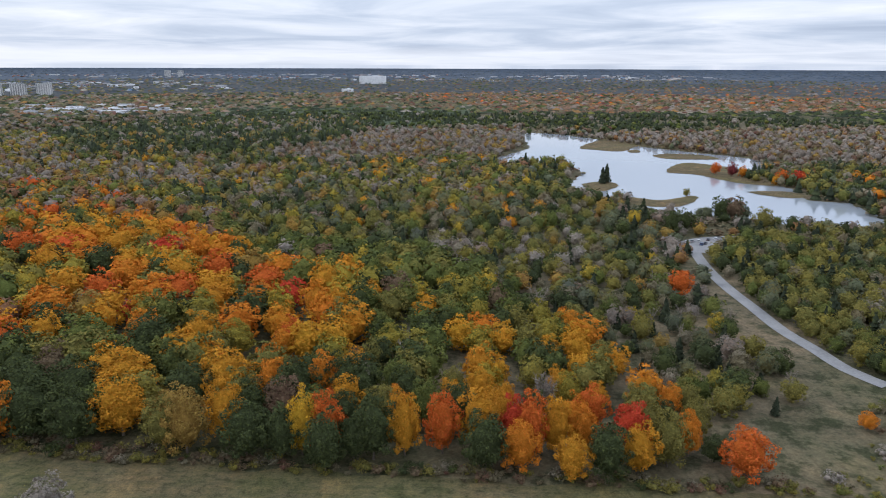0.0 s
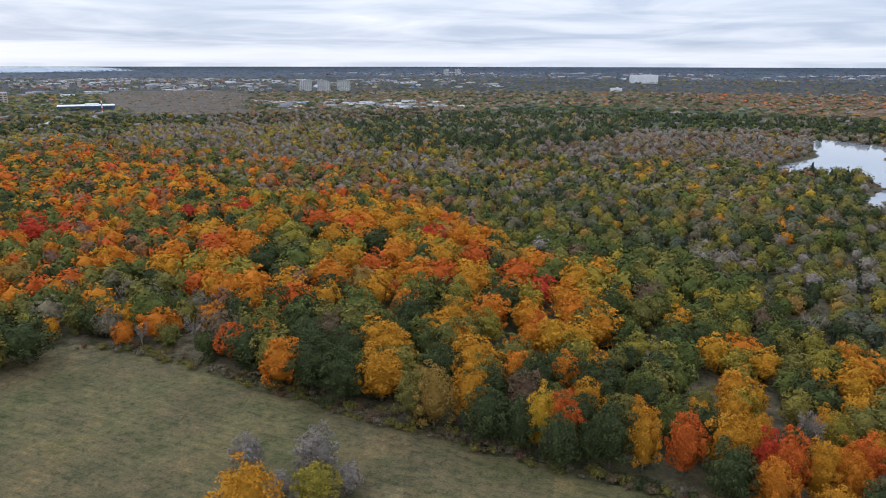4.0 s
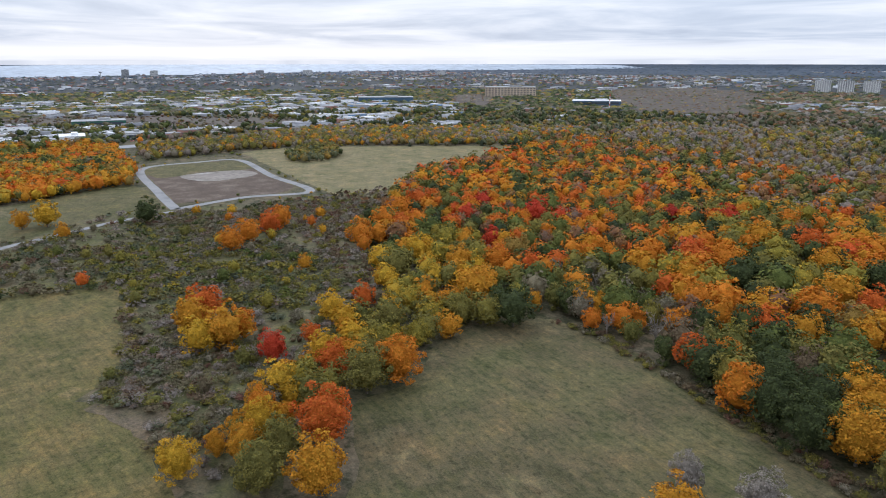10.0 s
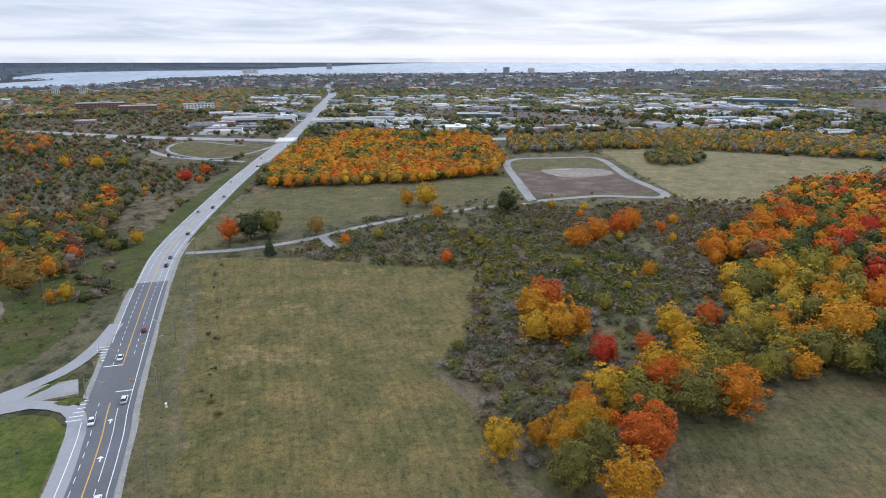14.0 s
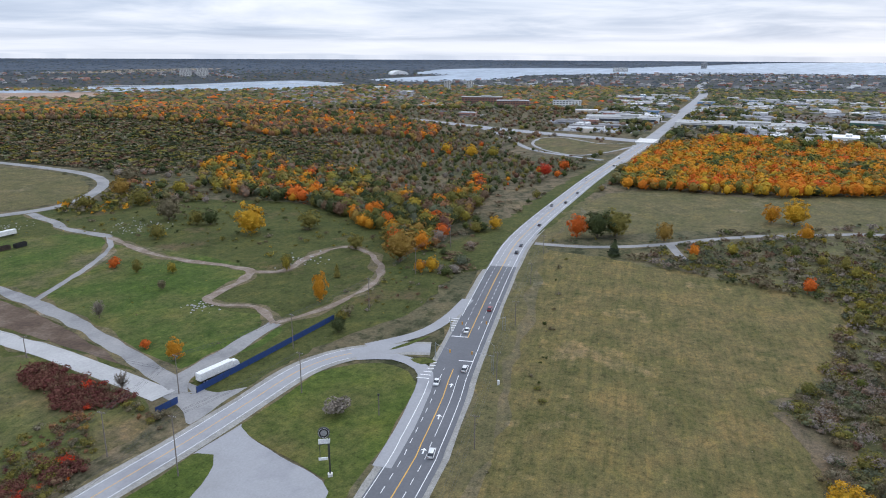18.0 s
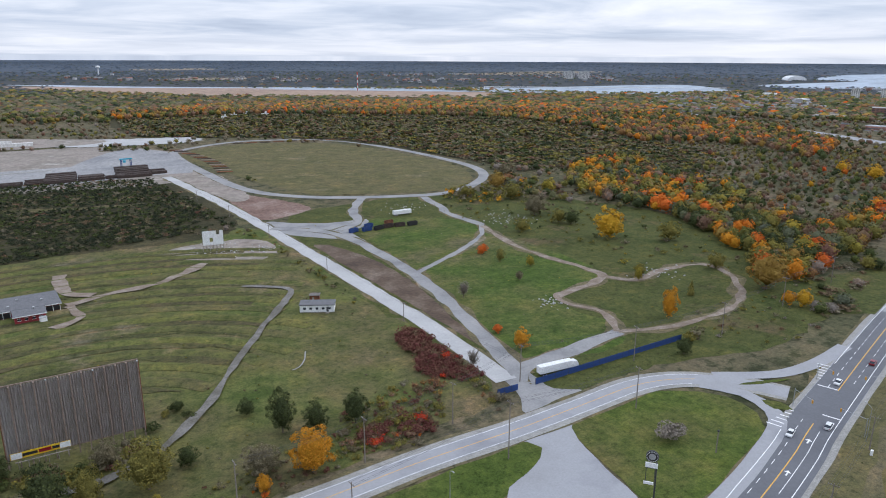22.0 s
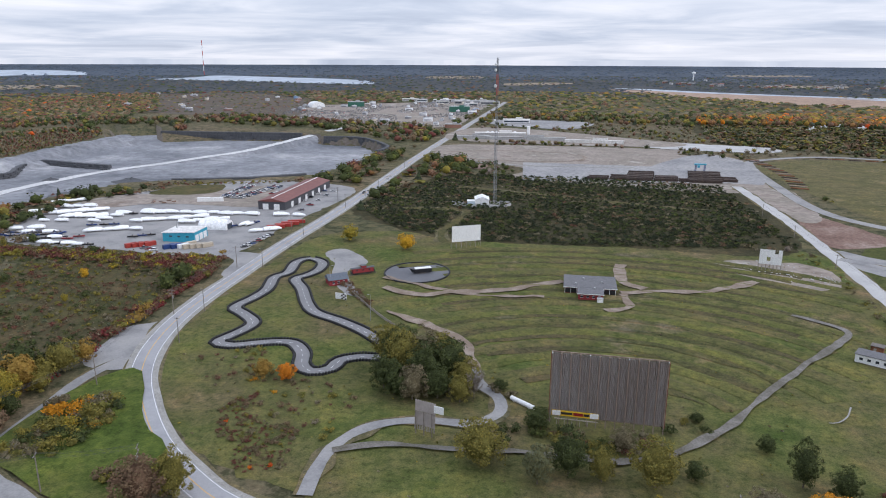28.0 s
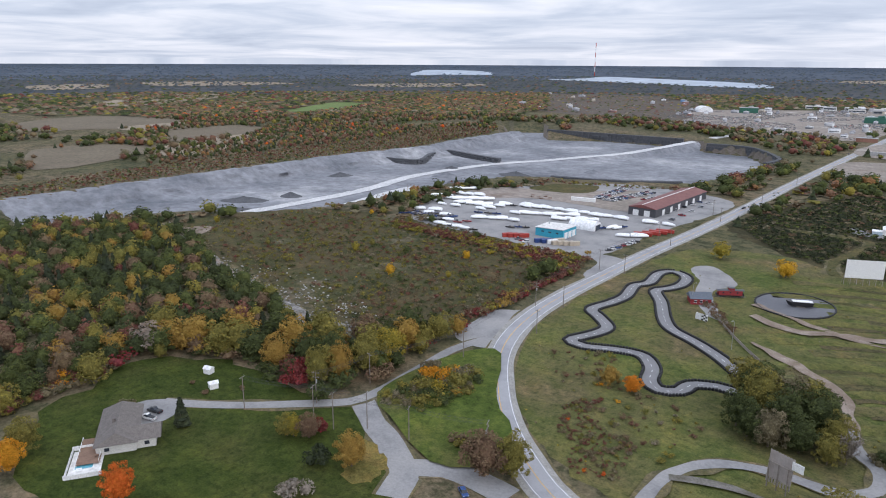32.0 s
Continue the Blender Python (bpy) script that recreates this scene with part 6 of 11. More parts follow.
far_patch("stubble_field", [(1215, -483), (1235, -628), (1160, -608), (1110, -496)], M_PALE, "tan stubble field among the woods", step=30.0)
far_patch("stubble_field", [(906, -414), (981, -610), (900, -576), (795, -390)], M_PALE, "tan stubble field among the woods", step=30.0)
far_patch("stubble_field", [(1900, -700), (2300, -1100), (2100, -1200), (1750, -800)], M_PALE, "tan stubble field among the woods", step=60.0)
far_patch("pine_plantation", [(-518, 1549), (-468, 1752), (-163, 1865), (152, 1847), (132, 1577), (-211, 1346), (-439, 1387)], M_YOUNGPINE, "green young pine plantation", step=60.0)
far_patch("far_field_strip", [(420, 1500), (760, 1640), (1200, 1560), (1300, 1700), (700, 1780)], M_PALE, "pale green and tan field", step=60.0)
far_patch("plantation", [(-471, 1110), (-425, 1342), (59, 1321), (-19, 1153), (-348, 1103)], M_YOUNGPINE, "green young pine plantation", step=60.0)

far_patch("far_field", [(3370, -1006), (3341, -1276), (2893, -1104), (2881, -858)], M_PALE, "pale field among the distant woods", z=1.2, step=80.0)
far_patch("far_field", [(3543, -1574), (3361, -1973), (2884, -1996), (2958, -1410)], M_PALE, "pale field among the distant woods", z=1.2, step=80.0)
far_patch("far_field", [(2652, -2155), (2476, -2678), (2147, -2556), (2254, -2081)], M_PALE, "pale field among the distant woods", z=1.2, step=80.0)
far_patch("far_field", [(501, -3656), (226, -3864), (181, -3586), (453, -3309)], M_PALE, "pale field among the distant woods", z=1.2, step=80.0)
far_patch("far_field", [(-720, -3701), (-1074, -3771), (-1017, -3475), (-676, -3353)], M_PALE, "pale field among the distant woods", z=1.2, step=80.0)
far_patch("far_field", [(-3415, -4505), (-4285, -4471), (-3940, -4110), (-3047, -4018)], M_PALE, "pale field among the distant woods", z=1.2, step=80.0)
far_patch("far_field", [(1280, -5070), (974, -5321), (825, -4667), (1106, -4484)], M_PALE, "pale field among the distant woods", z=1.2, step=80.0)
far_patch("far_field", [(-1005, -6574), (-1594, -6817), (-1545, -6170), (-964, -5993)], M_PALE, "pale field among the distant woods", z=1.2, step=80.0)
far_patch("far_field", [(-2866, -4221), (-3457, -4073), (-3211, -3784), (-2585, -3808)], M_PALE, "pale field among the distant woods", z=1.2, step=80.0)
M_MARSH = surface("brown_marsh", [(0.060, 0.047, 0.036), (0.090, 0.068, 0.052), (0.078, 0.070, 0.046)], 0.01, 0.08, 0.95, bump=0)
M_PALE2 = surface("dry_glade_grass", [(0.115, 0.092, 0.060), (0.150, 0.122, 0.082)], 0.02, 0.2, 0.95, bump=0)
far_patch("dry_glade", [(-541, -958), (-587, -907), (-591, -798), (-537, -831), (-508, -902)], M_PALE2, "strip of dry tan grass in the brush", step=30.0, z=0.5)
far_patch("dry_glade", [(-459, -817), (-520, -753), (-511, -664), (-455, -708), (-425, -759)], M_PALE2, "strip of dry tan grass in the brush", step=30.0, z=0.5)
far_patch("dry_glade", [(-673, -534), (-684, -475), (-654, -447), (-636, -497)], M_PALE2, "strip of dry tan grass in the brush", step=30.0, z=0.5)
far_patch("dry_glade", [(-408, -881), (-513, -837), (-564, -783), (-481, -782), (-396, -837)], M_PALE2, "strip of dry tan grass in the brush", step=30.0, z=0.5)
ribbon("freeway", FREEWAY, 30.0, M_OLDASPH, "pale four-lane freeway crossing the highway", 0.3, step=20.0)
ribbon("freeway_ramp", RAMP + RAMP[:1], 8.0, M_OLDASPH, "looping pale asphalt freeway ramp", 0.25, step=8.0)
ribbon("off_ramp", OFFRAMP, 8.0, M_OLDASPH, "pale asphalt off ramp", 0.2, step=10.0)
ribbon("town_road", TOWN_ROAD, 26.0, M_OLDASPH, "wide pale road running into the town", 0.35, step=40.0)
patch("ramp_green", [tuple(p) for p in RAMP], M_MEADOW, "mown grass inside the freeway ramp", wobble=2.0)

patch("scrap_yard", SCRAP, M_DIRT, "wide grey yard of parked and scrapped cars", wobble=3.0, category="yard")
patch("plant_yard", PLANT_YARD, M_DIRT, "dusty gravel yard of a concrete plant", wobble=2.0, category="yard")
patch("paved_yard", PAVED_YARD, M_PAD, "pale paved industrial yard", wobble=2.0, category="yard")
patch("dirt_flat", DIRT_FLAT, M_DIRT, "bare tan and grey dirt flat", wobble=2.0, z=0.28, category="yard")
ribbon("site_road", [(203, -815), (165, -788), (131, -770), (82, -758), (30, -764), (-36, -770)], 6.0, M_SHOULDER, "pale gravel track across the dirt flat", 0.36)
ribbon("wheel_track", [(190, -850), (130, -880), (60, -880), (20, -850), (30, -810), (90, -790), (150, -800)], 4.0, M_TRACK, "brown loop of wheel tracks on the dirt flat", 0.30)

patch("wreck_yard", WRECK_YARD, M_MARSH, "brown brushy yard of wrecks and sheds", wobble=3.0, category="yard")

for outline in HILL_FIELDS:
    far_patch("hill_field", outline, M_PALE2, "dry tan field on the hills", step=30.0, z=0.5)

# ---- what grows beyond ----
TOWN = [(-1010, -330), (-1060, -100), (-1010, 120), (-880, 560), (-760, 900), (-900, 1330), (-1300, 1500), (-1500, 2600), (-3000, 3600), (-6200, 3500), (-6600, 1900), (-5600, 700), (-5200, -200), (-4800, -1300), (-3200, -1350), (-2500, -1500), (-1800, -1400), (-1300, -900)]
TOWN_N = [(-560, 1480), (-960, 1380), (-1200, 1600), (-820, 1760), (-520, 1640)]
TOWN_FAR = [(-4200, 6200), (-2600, 5200), (900, 4700), (2200, 5200), (2600, 7500), (-3200, 8200)]

PINE_BELT = [(-549, 1166), (-447, 1530), (-214, 1621), (137, 1487), (322, 1514), (1140, 1555), (928, 1261), (283, 1115), (129, 1182), (-281, 1144)]
RED_BELT = [(-381, 2127), (214, 2828), (3105, 4283), (1140, 1555), (261, 1511), (125, 1640), (-158, 2338)]
BROWN_FLATS = [[(-1566, 1477), (-1488, 1746), (-945, 1264), (-915, 1079), (-1061, 1064)],
    [(-1518, -67), (-1493, 80), (-1448, 215), (-1249, 398), (-1089, 384), (-1144, 270), (-1242, 139), (-1312, -60)],
    [(-1098, 349), (-1025, 515), (-933, 506), (-1035, 328)],
    [(-1866, 1100), (-1897, 1211), (-1692, 1138), (-1440, 940), (-1489, 874)],
    [(-1975, 1824), (-1897, 2182), (-1421, 1973), (-1059, 1375), (-1083, 1133), (-1309, 1239)]]


def region_mix(az, d, n, rng):
    """Colours, heights and density of the open country by bearing and distance."""
    colour = np.zeros(n, int)
    dens = np.ones(n)
    tall = np.full(n, 8.0)
    for lo, hi, near, far, mix, keep, h in (
            (-60, 40, 0, 1500, {DULLGREY: 26, DRAB: 22, PINE: 14, DARKGREEN: 14, DULLGREEN: 14, BROWN: 10, DULLRUST: 6, DULLGOLD: 4}, 0.95, 8.0),
            (-60, 40, 1500, 2600, {BROWN: 20, DULLRUST: 9, DRAB: 20, DARKGREEN: 18, PINE: 14, DULLGREEN: 18, DULLGREY: 10}, 0.95, 10.0),
            (40, 104, 0, 2600, TOWN_MIX, 0.9, 9.0),
            (104, 150, 0, 1450, {DRAB: 34, OLIVE: 10, DARKGREEN: 20, BROWN: 26, DULLRUST: 6, DULLGREY: 12, DULLGREEN: 8}, 0.95, 6.0),
            (104, 150, 1450, 2600, {DARKGREEN: 26, OLIVE: 14, DULLGREEN: 18, DULLRUST: 14, RUST: 4, DULLGOLD: 8, DRAB: 14}, 0.9, 10.0),
            (150, 190, 0, 1300, {DRAB: 34, OLIVE: 10, DARKGREEN: 22, BROWN: 24, DULLGREY: 12, DULLGREEN: 8}, 0.85, 5.0),
            (150, 190, 1300, 2600, {DRAB: 22, OLIVE: 12, DULLGREEN: 18, DARKGREEN: 26, DULLGOLD: 5, DULLRUST: 5, BROWN: 14, PINE: 8}, 0.9, 9.0),
            (190, 300, 0, 2600, HILL_MIX, 0.9, 9.0),
            # from 2600 m out, haze is painted into the woods' colours
            (-60, 300, 2600, 5500, {HAZEGREY: 78, BROWN: 8, DARKGREEN: 14}, 0.95, 9.0),
            (-60, 70, 2600, 5500, {HAZEGREY: 44, BROWN: 16, DRAB: 18, DARKGREEN: 20, OLIVE: 8}, 0.95, 9.0),
            (-60, 300, 5500, 1e6, {HAZEBLUE: 60, HAZEGREY: 40}, 1.0, 9.0)):
        m = (az >= lo) & (az < hi) & (d >= near) & (d < far)
        if m.any():
            colour[m] = choose(rng, mix, int(m.sum()))
            dens[m], tall[m] = keep, h
    return colour, dens, tall

for flat in BROWN_FLATS:
    far_patch("marsh_flat", flat, M_MARSH, "brown marshy flat between the commercial yards", step=40.0)


def country():
    rng = np.random.default_rng(9)
    rings = ((330, 850, 9.4), (850, 1500, 13.5), (1500, 2600, 19.0), (2600, 5500, 46.0), (5500, 16000, 150.0))
    for k, (r0, r1, gap) in enumerate(rings):
        az0, az1 = np.radians(-46), np.radians(262)
        n = int((az1 - az0) / 2 * (r1 ** 2 - r0 ** 2) / gap ** 2)
        d = np.sqrt(rng.uniform(r0 ** 2, r1 ** 2, n))
        az = rng.uniform(az0, az1, n)
        x, y = -np.sin(az) * d, np.cos(az) * d
        ok = open_land(x, y)
        for w in WOODS:
            ok &= ~inside(w[2], x, y)
        for poly in (YARD_BOAT, HALL_LOT, PAVED_YARD, RUBBLE, RIVER, REEDS, SCRAP, SITE_MEADOW, GREEN_FIELD, LAKE_HARB, LAKE_BIG, RAMP, DIRT_FLAT, PLANT_YARD, LAND_OPEN_W, QUARRY_RIM, CORNER, NORTH_LAKE, WEST_LAKE, HILL_LAKE):
            ok &= ~inside(poly, x, y)
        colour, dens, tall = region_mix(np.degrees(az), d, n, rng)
        belt, red = inside(PINE_BELT, x, y), inside(RED_BELT, x, y)
        colour[belt] = choose(rng, {PINE: 60, DARKGREEN: 30, GREEN: 8, TWIG: 3}, int(belt.sum()))
        colour[red] = choose(rng, {DULLRUST: 26, RUST: 6, BROWN: 24, DARKGREEN: 16, DRAB: 16, DULLGREY: 10, MAROON: 3}, int(red.sum()))
        for flat in BROWN_FLATS:
            low = inside(flat, x, y)
            ok &= ~low | (rng.uniform(0, 1, n) < 0.8)
            colour[low] = choose(rng, {DRAB: 4, BROWN: 5, DARKGREEN: 2, DULLGREY: 2, DULLGOLD: 1}, int(low.sum()))
            tall[low] = 4.5
        wrecks = inside(WRECK_YARD, x, y)
        ok &= ~wrecks | (rng.uniform(0, 1, n) < 0.55)
        tall[wrecks] = 4.5
        # glades and thickets
        g = np.array([noise.noise((a * 0.006, b * 0.006, 3.0)) for a, b in zip(x, y)])
        ok &= rng.uniform(-0.75, 0.55, n) * 1.0 < dens - 0.5 + g
        hill = (np.degrees(az) > 190) & (d < 1700)
        ok &= ~hill | (g > -0.16 + rng.normal(0, 0.06, n))
        # autumn colour comes in drifts
        drift = np.array([noise.noise((a * 0.0035, b * 0.0035, 8.0)) for a, b in zip(x, y)])
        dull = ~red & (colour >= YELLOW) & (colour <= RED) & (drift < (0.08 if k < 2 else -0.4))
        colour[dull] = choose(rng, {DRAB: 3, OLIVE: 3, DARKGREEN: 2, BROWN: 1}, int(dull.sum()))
        calm = (np.degrees(az) > 185) & (d < 900) & (colour >= YELLOW) & (colour <= MAROON) & (rng.uniform(0, 1, n) < 0.8)
        colour[calm] = choose(rng, {DRAB: 3, OLIVE: 4, BROWN: 3, DARKGREEN: 1}, int(calm.sum()))
        # low growth only on the open ground round the dirt lot
        open_w = inside([(-470, 30), (-480, 340), (-860, 380), (-1010, 100), (-800, 50)], x, y)
        ok &= ~open_w | (rng.uniform(0, 1, n) < 0.4)
        colour[open_w] = choose(rng, {OLIVE: 4, LIME: 3, GREEN: 3, GOLD: 1, DRAB: 2}, int(open_w.sum()))
        tall[open_w] = 3.0
        ok &= ~inside([(190, -330), (300, -330), (300, -352), (190, -352)], x, y)
        ok &= ~inside([(-120, -420), (-125, -690), (-170, -690), (-175, -560), (-205, -515), (-300, -462), (-200, -405)], x, y)
        bare = inside([(-360, -150), (-600, -150), (-660, 62), (-480, 40), (-395, -50)], x, y)
        ok &= ~bare
        thin = inside([(-380, -165), (-640, -185), (-960, -215), (-1020, -340), (-760, -330), (-560, -290), (-440, -240)], x, y)
        ok &= ~thin | (rng.uniform(0, 1, n) < 0.3)
        town = inside(TOWN, x, y) | inside(TOWN_FAR, x, y) | inside(TOWN_N, x, y)
        ok &= ~town | (rng.uniform(0, 1, n) < 0.95)
        x, y, colour, tall = x[ok], y[ok], colour[ok], tall[ok]
        h = tall * rng.uniform(0.6, 1.35, len(x)) * (1.0 if k < 2 else 1.15 if k == 2 else 1.25 if k == 3 else 2.0)
        f = np.where(colour == PINE, "cone", np.where((colour == TWIG) & (k < 1), "bare", "broad")).astype("<U5")
        if k < 1:
            low = (colour == DRAB) | (colour == BROWN) | ((colour == OLIVE) & (rng.uniform(0, 1, len(x)) < 0.6))
            f[low] = "bush"
            h[low] *= 0.42
        if k > 1:
            f[:] = "broad"
        low_w = np.where((f == "bush"), 2.1, 1.25) if k == 0 else np.full(len(x), 1.3 if k == 1 else 1.0)
        plant_stuff("far_woods", ("woods and brush of the middle distance", "brush and autumn trees farther off", "dark tree belts of the flat country", "distant woods in a hazy blue-grey tint", "woods below the horizon")[k], x, y, h, f, colour, 900 + k, spread=low_w)


country()

# ---- towns and far buildings ----
PAINT = [(0.66, 0.66, 0.665), (0.38, 0.38, 0.39), (0.27, 0.27, 0.285), (0.46, 0.40, 0.32), (0.24, 0.11, 0.08), (0.12, 0.22, 0.36), (0.08, 0.08, 0.085), (0.17, 0.165, 0.165), (0.10, 0.22, 0.16), (0.60, 0.09, 0.06)]
WHITE, PALEGREY, GREY, BEIGE, BRICK, BLUE, BLACK, SHINGLE, GREENP, REDP = range(10)


def paint_material():
    m, n, l, b = tree_of("town_paint")
    a = n.new("ShaderNodeAttribute")
    a.attribute_name = "pick"
    r = n.new("ShaderNodeValToRGB")
    r.color_ramp.interpolation = "CONSTANT"
    while len(r.color_ramp.elements) > 1:
        r.color_ramp.elements.remove(r.color_ramp.elements[-1])
    r.color_ramp.elements[0].color = (*PAINT[0], 1)
    for i in range(1, len(PAINT)):
        r.color_ramp.elements.new(i / len(PAINT)).color = (*PAINT[i], 1)
    l.new(a.outputs["Fac"], r.inputs[0])
    soil = ramp(n, l, noise_of(n, l, 0.25, 5.0, 0.7), [(0.3, (0.72, 0.72, 0.72)), (0.7, (1.15, 1.15, 1.15))])
    l.new(blend(n, l, r.outputs[0], soil, 1.0, "MULTIPLY"), b.inputs["Base Color"])
    b.inputs["Roughness"].default_value = 0.7
    return m


M_PAINT = paint_material()


def box_arrays(sx, sy, sz, x=0.0, y=0.0, z=0.0):
    v = np.array([[a, b, c] for c in (0, 1) for b in (-0.5, 0.5) for a in (-0.5, 0.5)]) * [sx, sy, sz] + [x, y, z]
    f = np.array([[0, 1, 5], [0, 5, 4], [1, 3, 7], [1, 7, 5], [3, 2, 6], [3, 6, 7], [2, 0, 4], [2, 4, 6], [4, 5, 7], [4, 7, 6]])
    return v, f


def gable_arrays(sx, sy, sz, rise):
    v, f = box_arrays(sx, sy, sz)
    o = 1.08
    r = np.array([[-sx / 2 * o, -sy / 2 * o, sz], [sx / 2 * o, -sy / 2 * o, sz], [sx / 2 * o, sy / 2 * o, sz], [-sx / 2 * o, sy / 2 * o, sz], [-sx / 2 * o, 0, sz + rise], [sx / 2 * o, 0, sz + rise]])
    rf = np.array([[0, 1, 5], [0, 5, 4], [2, 3, 4], [2, 4, 5], [1, 2, 5], [3, 0, 4]])
    return (v, f), (r, rf)


def stamp(groups, x, y, turn, s=1.0):
    """Arrays of one building: groups of (arrays, colour), turned and set down at a true place."""
    wx, wy, wz, ws = warp(x, y)
    c, sn = math.cos(turn), math.sin(turn)
    out = []
    for (v, f), col in groups:
        q = v * float(ws) * s
        out.append((np.stack([c * q[:, 0] - sn * q[:, 1] + wx, sn * q[:, 0] + c * q[:, 1] + wy, q[:, 2] + wz - 0.3], 1), f, col))
    return out


def town_stuff(name, label, items, category="buildings"):
    vs, fs, ps, k = [], [], [], 0
    for v, f, col in items:
        vs.append(v)
        fs.append(f + k)
        ps.append(np.full(len(f), (col + 0.5) / len(PAINT)))
        k += len(v)
    ob = new(name, tri_mesh(name, np.concatenate(vs), np.concatenate(fs), M_PAINT, np.concatenate(ps)))
    return tagged(ob, label, category, kind="stuff")


def spread(zone, n, rng):
    p = np.asarray(zone, float)
    lo, hi = p.min(0), p.max(0)
    x, y = rng.uniform(lo[0], hi[0], n * 3), rng.uniform(lo[1], hi[1], n * 3)
    m = inside(zone, x, y)
    for line, w in ((HIGHWAY, 20), (FREEWAY, 30), (TOWN_ROAD, 30)):
        m &= away(line, x, y) > w
    for poly in (LAKE_HARB, LAKE_BIG, RIVER, *BROWN_FLATS):
        m &= ~inside(poly, x, y)
    return x[m][:n], y[m][:n]


def towns():
    rng = np.random.default_rng(21)
    homes, sheds, lots = [], [], []
    for zone, n in ((TOWN, 2000), ([(-1500, -900), (-2500, -1450), (-1850, -1500), (-1350, -1300), (-1150, -1000)], 260), (TOWN_FAR, 400), ([(-2500, -2400), (-3800, -3600), (-1500, -4300), (-200, -4600), (-300, -3600), (-1500, -2700)], 420)):
        x, y = spread(zone, n, rng)
        for a, b in zip(x, y):
            d = math.hypot(a, b)
            if noise.noise((a * 0.0016, b * 0.0016, 5.0)) < 0.02:
                continue
            big = 1.0 if d < 2500 else 1.5
            (w, r) = gable_arrays(rng.uniform(9, 15) * big, rng.uniform(7, 10) * big, rng.uniform(3, 6) * big, rng.uniform(2, 3.2) * big)
            homes += stamp([(w, rng.choice([PALEGREY, BEIGE, BRICK, BRICK, GREY])), (r, rng.choice([SHINGLE, SHINGLE, SHINGLE, BLACK, BRICK]))], a, b, rng.uniform(0, 3.14))
    for zone, n, lo, hi in ((TOWN, 620, 18, 60), ([(-1010, -330), (-1060, -100), (-1010, 120), (-900, 540), (-1500, 900), (-2100, 700), (-2000, -500)], 300, 18, 55),
                            (TOWN_N, 60, 18, 50), (TOWN_FAR, 160, 30, 90), ([(-4000, 3600), (-1400, 4400), (-900, 3000), (-1700, 2600), (-3000, 2400)], 170, 20, 70), (SCRAP, 48, 8, 20), (WRECK_YARD, 18, 8, 20)):
        x, y = spread(zone, n, rng)
        for a, b in zip(x, y):
            if zone is TOWN and noise.noise((a * 0.0022, b * 0.0022, 11.0)) < 0.04:
                continue
            sx, sy, sz = rng.uniform(lo, hi), rng.uniform(lo * 0.6, hi * 0.6), rng.uniform(4, 8)
            wall = rng.choice([WHITE, WHITE, PALEGREY, GREY, BEIGE, BRICK, BLUE], p=[.14, .08, .24, .20, .18, .11, .05])
            top = rng.choice([WHITE, PALEGREY, GREY, SHINGLE], p=[.32, .30, .24, .14])
            g = [(box_arrays(sx, sy, sz), wall), (box_arrays(sx * 0.985, sy * 0.975, 0.5, 0, 0, sz), top), (box_arrays(3.5, 2.5, 1.6, rng.uniform(-.3, .3) * sx, rng.uniform(-.25, .25) * sy, sz + 0.5), PALEGREY),
                 (box_arrays(sx * 0.8, 0.3, 1.4, 0, -sy / 2, sz * 0.35), BLACK), (box_arrays(sx * 0.8, 0.3, 1.4, 0, sy / 2, sz * 0.35), BLACK)]
            ang = rng.choice([0.2, 1.77]) + rng.normal(0, 0.15)
            sheds += stamp(g, a, b, ang)
            if rng.uniform() < 0.75:
                lots += stamp([(box_arrays(sx * rng.uniform(1.4, 2.2), sy * rng.uniform(1.5, 2.6), 0.45), rng.choice([GREY, PALEGREY, SHINGLE]))], a, b, ang)
    town_stuff("town_houses", "small gabled houses of the town among trees", homes, "houses")
    town_stuff("commercial_buildings", "flat-roofed white and grey commercial buildings", sheds)
    town_stuff("town_lots", "grey paved lots around the buildings", lots, "car parks")
    cars = []
    for zone, n in (([(-1010, -330), (-1060, -100), (-1010, 120), (-1350, 300), (-1500, -300)], 700), (SCRAP, 5200), (WRECK_YARD, 500), (TOWN_N, 150), ([(-1000, 300), (-900, 560), (-1300, 900), (-1700, 700)], 500)):
        x, y = spread(zone, n, rng)
        if zone is SCRAP or zone is WRECK_YARD:
            y = np.round((y + 0.5 * x) / 17) * 17 - 0.5 * x + rng.normal(0, 1.2, len(y))
        for a, b in zip(x, y):
            if zone is SCRAP and noise.noise((a * 0.012, b * 0.008, 2.0)) < -0.05:
                continue
            c = rng.choice([WHITE, PALEGREY, GREY, BLACK, BLUE, REDP, SHINGLE], p=[.14, .10, .14, .28, .07, .05, .22])
            cars += stamp([(box_arrays(4.6, 1.9, 0.9), c), (box_arrays(2.4, 1.7, 0.65, -0.2, 0, 0.9), BLACK)], a, b, rng.choice([0.2, 1.77]))
    town_stuff("parked_cars", "rows of parked cars in the far yards", cars, "cars")


towns()

